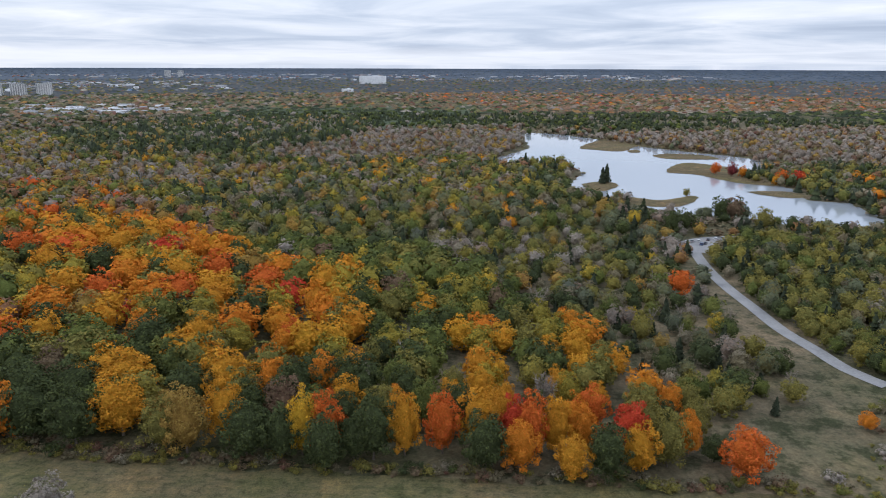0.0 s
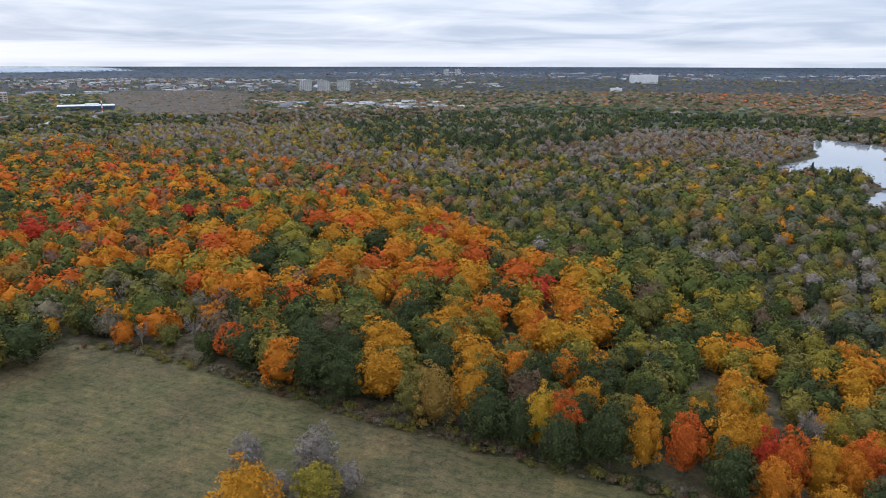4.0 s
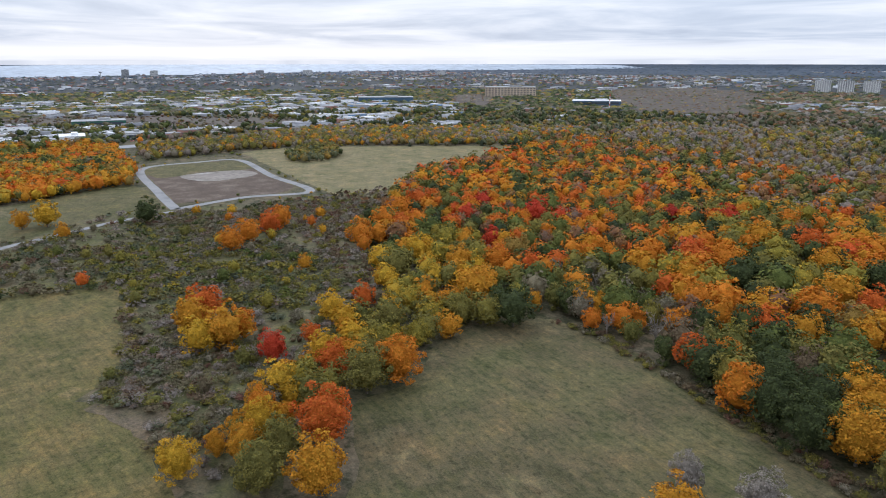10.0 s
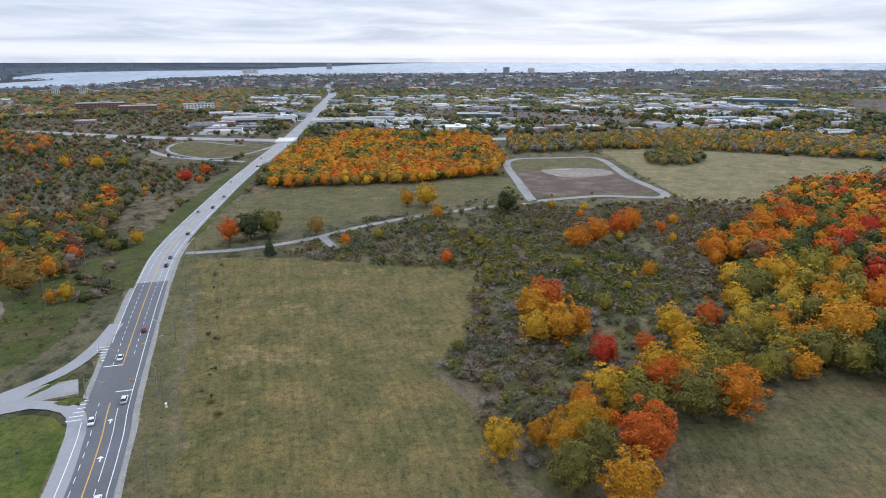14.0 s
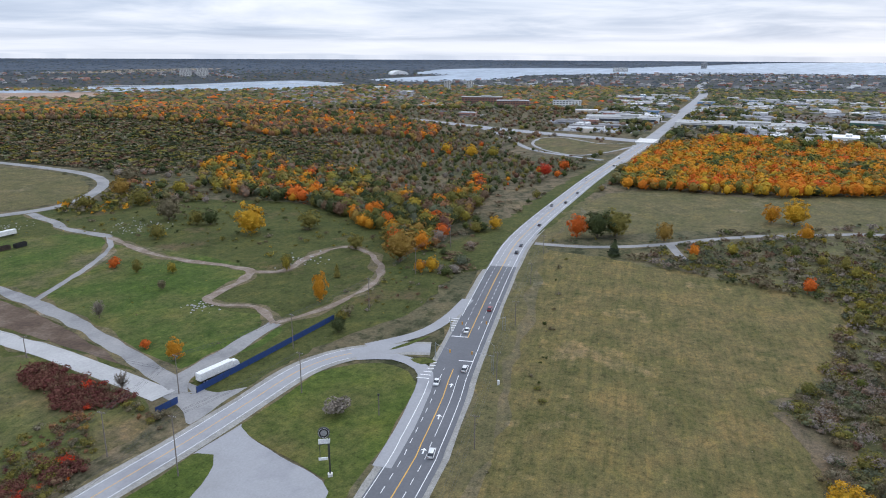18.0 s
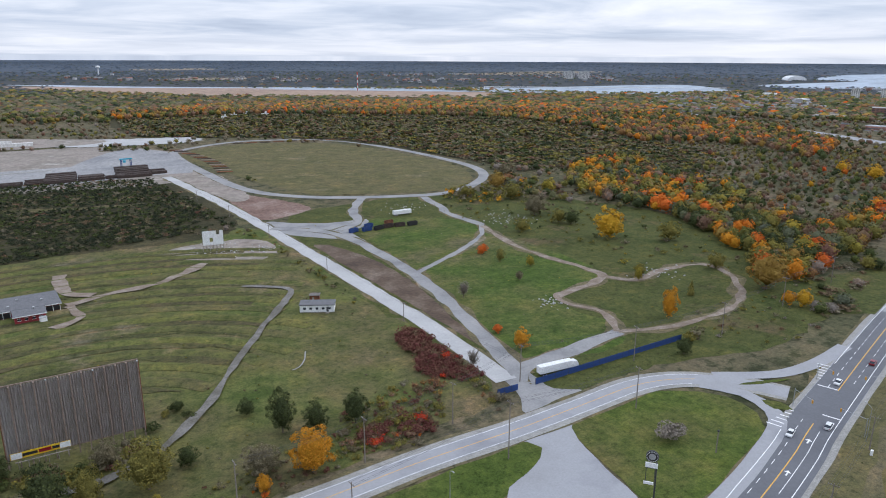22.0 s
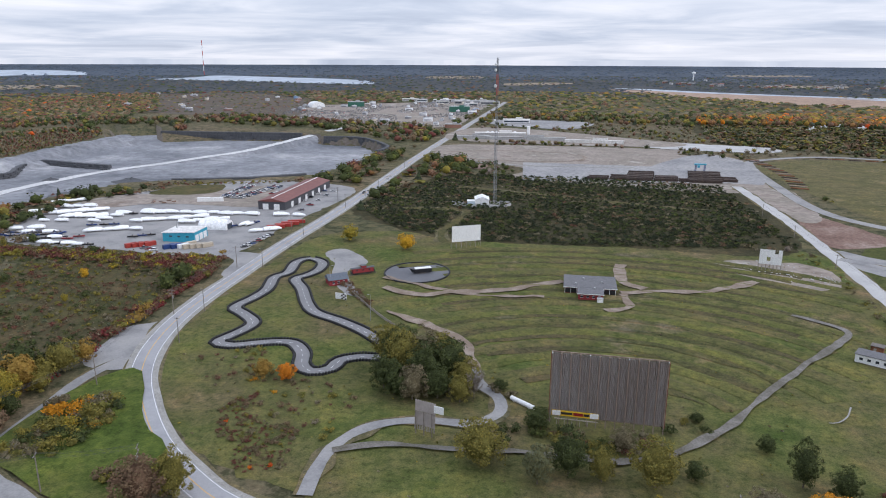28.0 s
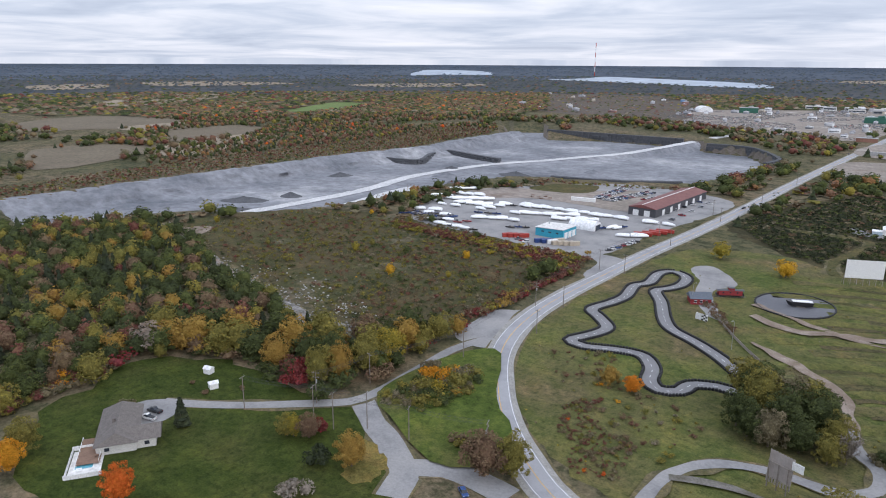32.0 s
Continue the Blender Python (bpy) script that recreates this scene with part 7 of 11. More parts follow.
M_GLASS_FAR = plain("dark_window", (0.06, 0.07, 0.085), 0.2)
M_CONC = surface("pale_concrete", [(0.56, 0.545, 0.52), (0.68, 0.665, 0.64)], 0.05, 0.6, 0.85, bump=0)
M_WHITEWALL = surface("white_cladding", [(0.68, 0.68, 0.68), (0.78, 0.78, 0.78)], 0.05, 0.6, 0.6, bump=0)
M_BRICKWALL = surface("brown_brick", [(0.20, 0.10, 0.075), (0.28, 0.15, 0.11)], 0.05, 1.5, 0.9, bump=0)
M_FLATROOF = surface("gravel_roof", [(0.30, 0.30, 0.30), (0.42, 0.42, 0.41)], 0.05, 0.8, 0.95, bump=0)
M_BLUEWALL = plain("blue_cladding", (0.05, 0.10, 0.16), 0.5)
M_GREENWALL = plain("green_cladding", (0.03, 0.12, 0.085), 0.5)


def far_building(name, x, y, w, d, h, wall, label, floors=0, turn=None, roof=None, bays=0):
    """A far block: walls, roof slab with a plant room, a band of windows for each storey."""
    wx, wy, wz, s = (float(v) for v in warp(x, y))
    face = math.degrees(math.atan2(-x, y)) if turn is None else turn
    ob = thing(name, label, "building", "", (wx, wy, wz - 0.4), face)
    S = Matrix.Scale(s, 4)
    bm = box(bmesh.new(), w, d, h, bevel=0.0, m=S)
    part("wall", bm, wall, ob)
    bm = box(bmesh.new(), w + 0.6, d + 0.6, 0.7, 0, 0, h, m=S)
    box(bm, w * 0.25, d * 0.4, 3.0, w * 0.1, 0, h + 0.7, m=S)
    part("roof", bm, roof or M_FLATROOF, ob)
    for k in range(floors):
        step = h / floors
        bm = bmesh.new()
        for side in (-1, 1):
            if bays:
                for j in range(bays):
                    box(bm, w / bays * 0.62, 0.3, step * 0.45, (j + 0.5) * w / bays - w / 2, side * d / 2, k * step + step * 0.3, m=S)
            else:
                box(bm, w * 0.9, 0.3, step * 0.45, 0, side * d / 2, k * step + step * 0.3, m=S)
        tagged(part("glazing", bm, M_GLASS_FAR, ob), kind="stuff")
    return ob


for px, py in ((-1460, 2309), (-1400, 2342), (-1335, 2378)):
    far_building("apartment_tower", px, py, 48, 20, 38, M_CONC, "pale concrete apartment tower with balconies", 12, bays=7)
for px, py in ((-2261, 5857), (-2160, 5876)):
    far_building("apartment_tower", px, py, 50, 30, 55, M_CONC, "pale concrete apartment tower far off", 10, bays=6)
far_building("hospital", -1753, 1229, 150, 60, 28, surface("beige_wall", [(0.48, 0.37, 0.27), (0.56, 0.45, 0.34)], 0.05, 0.6, 0.85, bump=0), "wide beige institutional building with rows of windows", 5, bays=16)
far_building("warehouse", -1321, 1183, 115, 60, 10, M_BLUEWALL, "long pale blue warehouse", 1, roof=M_WHITEWALL)
far_building("factory", -400, 4038, 150, 90, 42, M_WHITEWALL, "large plain white factory building", 0, roof=M_WHITEWALL)
far_building("warehouse", -377, 2793, 46, 30, 11, M_WHITEWALL, "white warehouse among the woods", 0, roof=M_WHITEWALL)
far_building("office_block", -1471, -487, 60, 22, 16, M_WHITEWALL, "white slab hotel block", 4, bays=9)
far_building("store", -1034, 31, 30, 40, 10, M_WHITEWALL, "white commercial building behind the orange wood", 0, roof=M_WHITEWALL)
far_building("store", -1057, 109, 24, 34, 8, M_CONC, "pale commercial building behind the orange wood", 1)
far_building("store", -1294, 81, 80, 40, 9, M_GREENWALL, "grey and green shopping store", 1)
far_building("mall", -1185, -110, 190, 60, 8, M_CONC, "long pale shopping centre", 1)
far_building("mall", -1208, -300, 120, 50, 9, M_WHITEWALL, "white shopping centre by the wide road", 1)
far_building("steel_hall", -1683, 786, 140, 60, 13, M_BLUEWALL, "dark blue industrial hall with a grey roof", 0)
far_building("school", -1513, -709, 95, 30, 15, M_BRICKWALL, "brown brick school block", 4, bays=14)
far_building("school", -1440, -600, 70, 30, 14, M_BRICKWALL, "brown brick school block", 4, bays=12)
for px, py in ((-2080, -1101), (-2129, -1044)):
    far_building("apartment_tower", px, py, 22, 18, 28, M_CONC, "pale apartment tower beside the river town", 9, bays=4)
far_building("apartment_tower", -2604, -2901, 60, 24, 40, M_CONC, "white apartment slab across the river", 10, bays=8)
far_building("apartment_tower", -2660, -2840, 60, 24, 40, M_CONC, "white apartment slab across the river", 10, bays=8)
far_building("office_tower", -7205, -1056, 55, 40, 60, M_FLATROOF, "tall block in the far town centre", 10, bays=6)
far_building("office_tower", -5364, -1377, 110, 40, 30, M_CONC, "wide pale block on the far waterfront", 7, bays=12)
for k, (px, py, w, h) in enumerate(((-5300, 1450, 60, 36), (-5100, 1750, 70, 38), (-4900, 2050, 60, 34), (-4750, 2350, 66, 34), (-4600, 2600, 60, 30), (-5200, 700, 50, 40), (-5000, 500, 44, 50))):
    far_building("apartment_tower", px, py, w, 24, h, M_CONC if k % 3 else M_FLATROOF, "apartment block on the far side of town", 9, bays=7)
far_building("plant_hall", 154, -1068, 78, 12, 4.5, M_FLATROOF, "long low grey hall of the concrete plant", 0, roof=M_CONC)
far_building("block_wall", 186, -1011, 51, 5, 4.5, M_FLATROOF, "long grey concrete block wall of the plant", 0, roof=M_FLATROOF)
far_building("block_wall", 108, -1014, 113, 5, 4.5, M_FLATROOF, "long grey concrete block wall of the plant", 0, roof=M_FLATROOF)
far_building("block_wall", 11, -1001, 81, 5, 4, M_CONC, "pale concrete block wall of the plant", 0, roof=M_CONC)
far_building("plant_shed", 252, -1178, 28, 12, 6, M_BRICKWALL, "dark steel shed of the concrete plant", 0, roof=M_FLATROOF)
far_building("works_hall", 160, -1308, 50, 20, 6, M_WHITEWALL, "low white works hall in a paved yard", 1, roof=M_CONC)
far_building("store_hall", 604, -1661, 40, 24, 12, M_GREENWALL, "dark green storage hall", 0)
far_building("store_hall", 320, -1556, 46, 26, 11, M_GREENWALL, "dark green roofed hall beside the road", 0, roof=M_GREENWALL)
for k, (px, py) in enumerate(((545, -1950), (500, -1905), (450, -1960), (430, -1860), (395, -1930), (372, -1850), (350, -1990), (330, -1900), (340, -1790), (300, -1850))):
    far_building("works_hall", px, py, (46, 30, 60, 36, 52)[k % 5], (20, 16, 24)[k % 3], (6, 8, 5, 7)[k % 4], (M_CONC, M_WHITEWALL, M_FLATROOF)[k % 3], "pale industrial hall at the end of the road", 1, roof=(M_CONC, M_FLATROOF, M_WHITEWALL, M_FLATROOF)[k % 4])
for px, py, w in ((-430, -1330, 24), (-400, -1350, 20), (-370, -1330, 18), (-345, -1300, 14), (-330, -1265, 12)):
    far_building("farm_shed", px, py, w * 0.55, 6, 3, M_WHITEWALL, "white farm shed in a clearing", 0, roof=M_WHITEWALL)


def dome(x, y, w, h, length, label, name="fabric_dome", turn=None):
    """A fabric hall with a rounded roof."""
    wx, wy, wz, s = (float(v) for v in warp(x, y))
    ob = thing(name, label, "building", "", (wx, wy, wz - 0.3), math.degrees(math.atan2(-x, y)) + 15 if turn is None else turn)
    bm = bmesh.new()
    n = 14
    rings = []
    for j in range(5):
        yy = (j / 4 - 0.5) * length
        k = 1.0 if 0 < j < 4 else 0.97
        rings.append([bm.verts.new((s * w / 2 * k * math.cos(math.pi * i / n), s * yy, s * h * k * math.sin(math.pi * i / n) ** 0.75)) for i in range(n + 1)])
    for a, b in zip(rings[:-1], rings[1:]):
        for i in range(n):
            bm.faces.new((a[i], a[i + 1], b[i + 1], b[i]))
    bm.faces.new(rings[0])
    bm.faces.new(rings[-1][::-1])
    part("cover", bm, M_WHITEWALL, ob)
    # with turn given, a dark panel paints the shade of an open end
    bm = box(bmesh.new(), w * (0.3 if turn is None else 0.62) * s, 0.4 * s, h * (0.5 if turn is None else 0.62) * s, 0, length / 2 * s, 0)
    part("door", bm, M_FLATROOF if turn is None else M_GLASS_FAR, ob)
    return ob


dome(690, -1615, 34, 14, 40, "large white fabric storage hall")
dome(-3596, -2237, 95, 24, 120, "white air-supported sports dome by the harbour")


def water_tower(x, y, h, label):
    wx, wy, wz, s = (float(v) for v in warp(x, y))
    ob = thing("water_tower", label, "water tower", "", (wx, wy, wz))
    part("stem", rod(bmesh.new(), (0, 0, 0), (0, 0, h * 0.75 * s), 4 * s, 3.4 * s, 10), M_WHITEWALL, ob)
    bm = bmesh.new()
    bmesh.ops.create_uvsphere(bm, u_segments=16, v_segments=8, radius=1.0, matrix=Matrix.Translation((0, 0, h * 0.84 * s)) @ Matrix.Diagonal((h * 0.24 * s, h * 0.24 * s, h * 0.16 * s, 1)))
    part("tank", bm, M_WHITEWALL, ob)
    return ob


water_tower(-520, -4746, 52, "white water tower on the far shore")
water_tower(-4900, 350, 45, "white water tower over the town")


def silo_set():
    ob = thing("silo", "tall white cement silo at the plant", "silo", "", (112, -1078, 0))
    part("drum", rod(bmesh.new(), (0, 0, 2), (0, 0, 14), 2.4, 2.4, 14), M_WHITEWALL, ob)
    part("hopper", rod(bmesh.new(), (0, 0, 0), (0, 0, 2), 0.6, 2.4, 14), M_CONC, ob)
    for k in range(7):
        t = thing("tank", "white storage tank in a row at the plant", "tank", "tanks at the plant", (176 - k * 7.0, -1082 - k * 1.0, 0))
        part("shell", rod(bmesh.new(), (0, 0, 0), (0, 0, 4.5), 2.2, 2.2, 12), M_WHITEWALL, t)
        part("lid", rod(bmesh.new(), (0, 0, 4.5), (0, 0, 5.4), 2.2, 0.4, 12), M_WHITEWALL, t)


silo_set()


def thin_mast(x, y, h, label, r=0.9):
    wx, wy, wz, s = (float(v) for v in warp(x, y))
    ob = thing("radio_mast", label, "mast", "", (wx, wy, wz))
    n = 7
    for k in range(n):
        part("section", rod(bmesh.new(), (0, 0, h * s * k / n), (0, 0, h * s * (k + 1) / n), r * s * 1.6, r * s * 1.6, 5), (M_MASTRED, M_WHITEWALL)[k % 2], ob)
    return ob


M_MASTRED = plain("mast_red", (0.42, 0.06, 0.04), 0.6)
thin_mast(2919, -4758, 250, "tall thin red and white radio mast far off", 1.6)
thin_mast(-1145, 1062, 34, "slim white mast in the industrial area", 0.7)
thin_mast(-1010, -2150, 60, "slim white mast on the marsh", 1.0)


def causeway():
    """The long low bridge over the river."""
    ob = thing("causeway_bridge", "long low concrete bridge across the river", "bridge")
    a, b = np.array([-1500.0, -2120.0]), np.array([-2230.0, -1640.0])
    n = 14
    for k in range(n):
        p, q = a + (b - a) * k / n, a + (b - a) * (k + 1) / n
        (x1, y1, z1, s), (x2, y2, z2, _) = warp(*p), warp(*q)
        ang = math.degrees(math.atan2(y2 - y1, x2 - x1))
        m = Matrix.Translation(((x1 + x2) / 2, (y1 + y2) / 2, (z1 + z2) / 2))
        part("deck", box(bmesh.new(), math.hypot(x2 - x1, y2 - y1) * 1.01, 9, 1.3, 0, 0, 5.0, ang, m=m), M_CONC, ob)
        part("pier", rod(bmesh.new(), (x1, y1, z1 - 1), (x1, y1, z1 + 5.2), 1.2, 1.2, 8), M_CONC, ob)


causeway()


def overpass():
    """The highway's bridge over the freeway."""
    ob = thing("overpass_bridge", "concrete highway overpass above the freeway", "bridge", "", (-932, -196, 0), math.degrees(math.atan2(-20, -300)))
    part("deck", box(bmesh.new(), 46, 24, 1.2, 0, 0, 0.5), M_CONC, ob)
    for s in (-1, 1):
        part("parapet", box(bmesh.new(), 46, 0.4, 1.1, 0, s * 12, 1.7), M_CONC, ob)
        part("abutment", box(bmesh.new(), 2.0, 24, 0.6, s * 22, 0, 0.0), M_CONC, ob)


overpass()

# ---- paints and metals of the near things ----
M_WHITE = plain("white_paint", (0.70, 0.70, 0.69), 0.5)
M_BLUEF = plain("blue_fence_paint", (0.016, 0.045, 0.16), 0.55)
M_DARKSTEEL = plain("dark_steel", (0.05, 0.05, 0.055), 0.5, 0.4)
M_STEEL = plain("galvanised_steel", (0.42, 0.43, 0.44), 0.45, 0.7)
M_RUSTY = surface("rusty_steel", [(0.09, 0.035, 0.022), (0.16, 0.065, 0.035), (0.24, 0.11, 0.05)], 0.4, 2.0, 0.9)
M_DARKRUST = surface("dark_rusty_steel", [(0.035, 0.026, 0.023), (0.075, 0.052, 0.042)], 0.5, 3.0, 0.85)
M_REDWALL = plain("red_board_wall", (0.22, 0.022, 0.026), 0.7)
M_ROOFGREY = surface("grey_shingle", [(0.105, 0.105, 0.112), (0.155, 0.153, 0.158)], 0.6, 3.0, 0.9)
M_ROOFTAN = surface("grey_brown_shingle", [(0.120, 0.105, 0.095), (0.165, 0.148, 0.136)], 0.8, 3.0, 0.9)
M_ROOFRED = surface("rust_red_metal_roof", [(0.13, 0.045, 0.04), (0.19, 0.07, 0.06)], 0.2, 2.0, 0.6)
M_SIDING = surface("pale_siding", [(0.46, 0.45, 0.42), (0.54, 0.53, 0.50)], 0.4, 3.0, 0.7)
M_CORR = surface("weathered_corrugated_sheet", [(0.27, 0.225, 0.20), (0.33, 0.295, 0.275), (0.37, 0.345, 0.33)], 0.09, 0.8, 0.8, stretch=(1, 1, 0.25, 0), bump=0.1, grit=0.14)
M_BEAM = surface("rust_brown_beam", [(0.17, 0.12, 0.095), (0.27, 0.21, 0.17)], 0.5, 3.0, 0.85)
M_POLE = surface("weathered_pole_wood", [(0.15, 0.125, 0.105), (0.23, 0.20, 0.175)], 0.8, 4.0, 0.9)
M_GLASS = plain("dark_glass", (0.03, 0.035, 0.045), 0.12)
M_TYRE = plain("black_rubber", (0.022, 0.022, 0.024), 0.85)
M_YELLOW = plain("yellow_banner", (0.62, 0.40, 0.02), 0.6)
M_SIGNALY = plain("signal_yellow", (0.60, 0.30, 0.03), 0.5)
M_BLACK = plain("black_panel", (0.02, 0.02, 0.022), 0.5)
M_POOL = plain("pool_water", (0.12, 0.36, 0.44), 0.1)
M_TEAL = plain("turquoise_cladding", (0.035, 0.30, 0.42), 0.5)
M_CHAR = plain("charcoal_cladding", (0.06, 0.06, 0.068), 0.6)
M_WRAP = plain("white_shrink_wrap", (0.76, 0.77, 0.78), 0.35)
M_TIMBER = surface("grey_timber", [(0.22, 0.19, 0.165), (0.32, 0.285, 0.25)], 0.8, 4.0, 0.9)
M_DECKW = surface("brown_deck_boards", [(0.17, 0.105, 0.075), (0.24, 0.155, 0.11)], 0.8, 4.0, 0.85)
CAR_PAINT = {"white": plain("car_white", (0.66, 0.66, 0.66), 0.3), "silver": plain("car_silver", (0.36, 0.37, 0.38), 0.3, 0.5), "black": plain("car_black", (0.02, 0.02, 0.022), 0.3),
             "dark red": plain("car_red", (0.22, 0.012, 0.018), 0.3), "blue": plain("car_blue", (0.03, 0.07, 0.20), 0.3), "grey": plain("car_grey", (0.12, 0.12, 0.13), 0.3)}


def loft(bm, rings, cap=True):
    """A skin over rings with equal numbers of corners."""
    vs = [[bm.verts.new(p) for p in r] for r in rings]
    for a, b in zip(vs[:-1], vs[1:]):
        for i in range(len(a)):
            j = (i + 1) % len(a)
            bm.faces.new((a[i], a[j], b[j], b[i]))
    if cap:
        bm.faces.new(vs[0][::-1])
        bm.faces.new(vs[-1])
    bmesh.ops.recalc_face_normals(bm, faces=bm.faces[:])
    return bm


# ---- road paint ----
def line_marks(name, road, offset, width, material, label, dash=None, span=None, z=0.25):
    """A painted line along a road, whole or broken into dashes of (length, period)."""
    line = smooth_line(road, 3.0)
    s = side_of(line)
    line = line + s * offset
    run = np.concatenate([[0], np.cumsum(np.linalg.norm(np.diff(line, axis=0), axis=1))])
    lo, hi = span or (0, run[-1])

    def at(u):
        return np.array([np.interp(u, run, line[:, 0]), np.interp(u, run, line[:, 1])]), np.array([np.interp(u, run, s[:, 0]), np.interp(u, run, s[:, 1])])
    verts, faces = [], []
    u = lo
    while u < hi:
        e = min(hi, u + (dash[0] if dash else 6.0))
        (p, n1), (q, n2) = at(u), at(e)
        k = len(verts)
        for c, n in ((p, n1), (q, n2)):
            for w in (-1, 1):
                c2 = c + n * w * width / 2
                wx, wy, wz, _ = warp(*c2)
                verts.append((float(wx), float(wy), float(wz) + z))
        faces.append((k, k + 1, k + 3, k + 2))
        u += dash[1] if dash else 6.0
    ob = new(name, mesh_of(name, verts, faces, material))
    return tagged(ob, label, "road marking", kind="structure")


def run_to(road, x):
    line = smooth_line(road, 3.0)
    run = np.concatenate([[0], np.cumsum(np.linalg.norm(np.diff(line, axis=0), axis=1))])
    return float(run[np.argmin(np.abs(line[:, 0] - x))])


h0, h1, h2 = run_to(HIGHWAY, -205), run_to(HIGHWAY, -230), run_to(HIGHWAY, -900)
for off, span in ((-6.7, (150, h0 - 12)), (5.6, (150, h2)), (-6.7, (h1 + 22, h2))):
    line_marks("edge_line", HIGHWAY, off, 0.22, M_LINE, "solid white edge line of the highway", None, span)
for span in ((150, h0), (h1, h2)):
    line_marks("centre_line", HIGHWAY, -0.15, 0.3, M_YLINE, "solid yellow centre line of the highway", None, span)
    line_marks("lane_dashes", HIGHWAY, -3.4, 0.18, M_LINE, "broken white lane line of the highway", (3.0, 6.1), span)
line_marks("lane_dashes", HIGHWAY, 2.6, 0.18, M_LINE, "broken white lane line of the highway", (3.0, 6.1), (150, h0 - 42))
line_marks("lane_dashes", HIGHWAY, 2.6, 0.18, M_LINE, "broken white lane line of the highway", (3.0, 6.1), (h1 + 10, h2))
line_marks("turn_line", HIGHWAY, 2.6, 0.18, M_LINE, "solid white turn lane line", None, (h0 - 42, h0 - 4))
o1 = run_to(OLD_ROAD, -200)
for off in (-3.7, 3.7):
    line_marks("edge_line", OLD_ROAD, off, 0.16, M_LINE, "solid white edge line of the side road", None, (30, 1500))
line_marks("centre_line", OLD_ROAD, 0.0, 0.22, M_YLINE, "yellow centre line of the side road", None, (30, 1500))


def flat_mark(name, pts, material, label, z=0.27):
    ob = new(name, mesh_of(name, [(x, y, z) for x, y in pts], [tuple(range(len(pts)))], material))
    return tagged(ob, label, "road marking", kind="structure")


HDIR = Vector((-0.958, -0.287))
HSIDE = Vector((-0.287, 0.958))


def hpoint(x, along, side):
    """A place on the highway near the junction: metres along it and to its side from the centre line at x."""
    line = smooth_line(HIGHWAY, 3.0)
    p = line[np.argmin(np.abs(line[:, 0] - x))]
    q = Vector(p) + HDIR * along + HSIDE * side
    return q.x, q.y


for x0, a, b in ((-207, 0.4, 5.6), (-232, -6.6, -0.3)):
    flat_mark("stop_line", [hpoint(x0, 0, a), hpoint(x0, 0, b), hpoint(x0, 0.6, b), hpoint(x0, 0.6, a)], M_LINE, "white stop line at the signals")
for x0, base in ((-196, -7.0), (-238, -7.0)):
    for k in range(6):
        w = 4.4 - k * 0.6 if x0 > -220 else 1.4 + k * 0.6
        flat_mark("hatch_bar", [hpoint(x0, k * 2.6, base), hpoint(x0, k * 2.6, base - w), hpoint(x0, k * 2.6 + 0.5, base - w), hpoint(x0, k * 2.6 + 0.5, base)], M_LINE, "white hatch bar by the turning lane")
for x0 in (-190, -168, -150):
    flat_mark("turn_arrow", [hpoint(x0, 0, 1.1), hpoint(x0, 0, 1.5), hpoint(x0, 1.8, 1.5), hpoint(x0, 1.8, 2.2), hpoint(x0, 3.0, 1.2), hpoint(x0, 1.8, 0.2), hpoint(x0, 1.8, 1.1)], M_LINE, "white turn arrow on the highway")
patch("island", [(-206, -131), (-213, -127), (-226, -124), (-214, -129)], M_LAWN, "grass traffic island", wobble=0.2, z=0.26, step=3.0)
patch("island", [(-203, -120), (-207, -116), (-205, -110), (-201, -114)], M_LAWN, "grass traffic island", wobble=0.2, z=0.26, step=3.0)
patch("junction_paving", [(-100, -122), (-111, -127.5), (-119, -131.5), (-122.5, -135.5), (-121, -140), (-116, -144.5), (-130, -145), (-143, -144), (-137.5, -139), (-134.5, -133), (-131, -118), (-127.5, -101), (-120, -95), (-108, -94), (-96, -104)], M_OLDASPH, "cracked grey forecourt paving", wobble=0.4, z=0.11, step=4.0, category="paving")


# ---- vehicles ----
def wheel(parent, x, y, r=0.33, w=0.22):
    bm = bmesh.new()
    rod(bm, (x, y - w / 2, r), (x, y + w / 2, r), r, r, 12)
    t = part("wheel", bm, M_TYRE, parent)
    bm = bmesh.new()
    rod(bm, (x, y - w / 2 - 0.01, r), (x, y + w / 2 + 0.01, r), r * 0.6, r * 0.6, 10)
    part("rim", bm, M_STEEL, t)


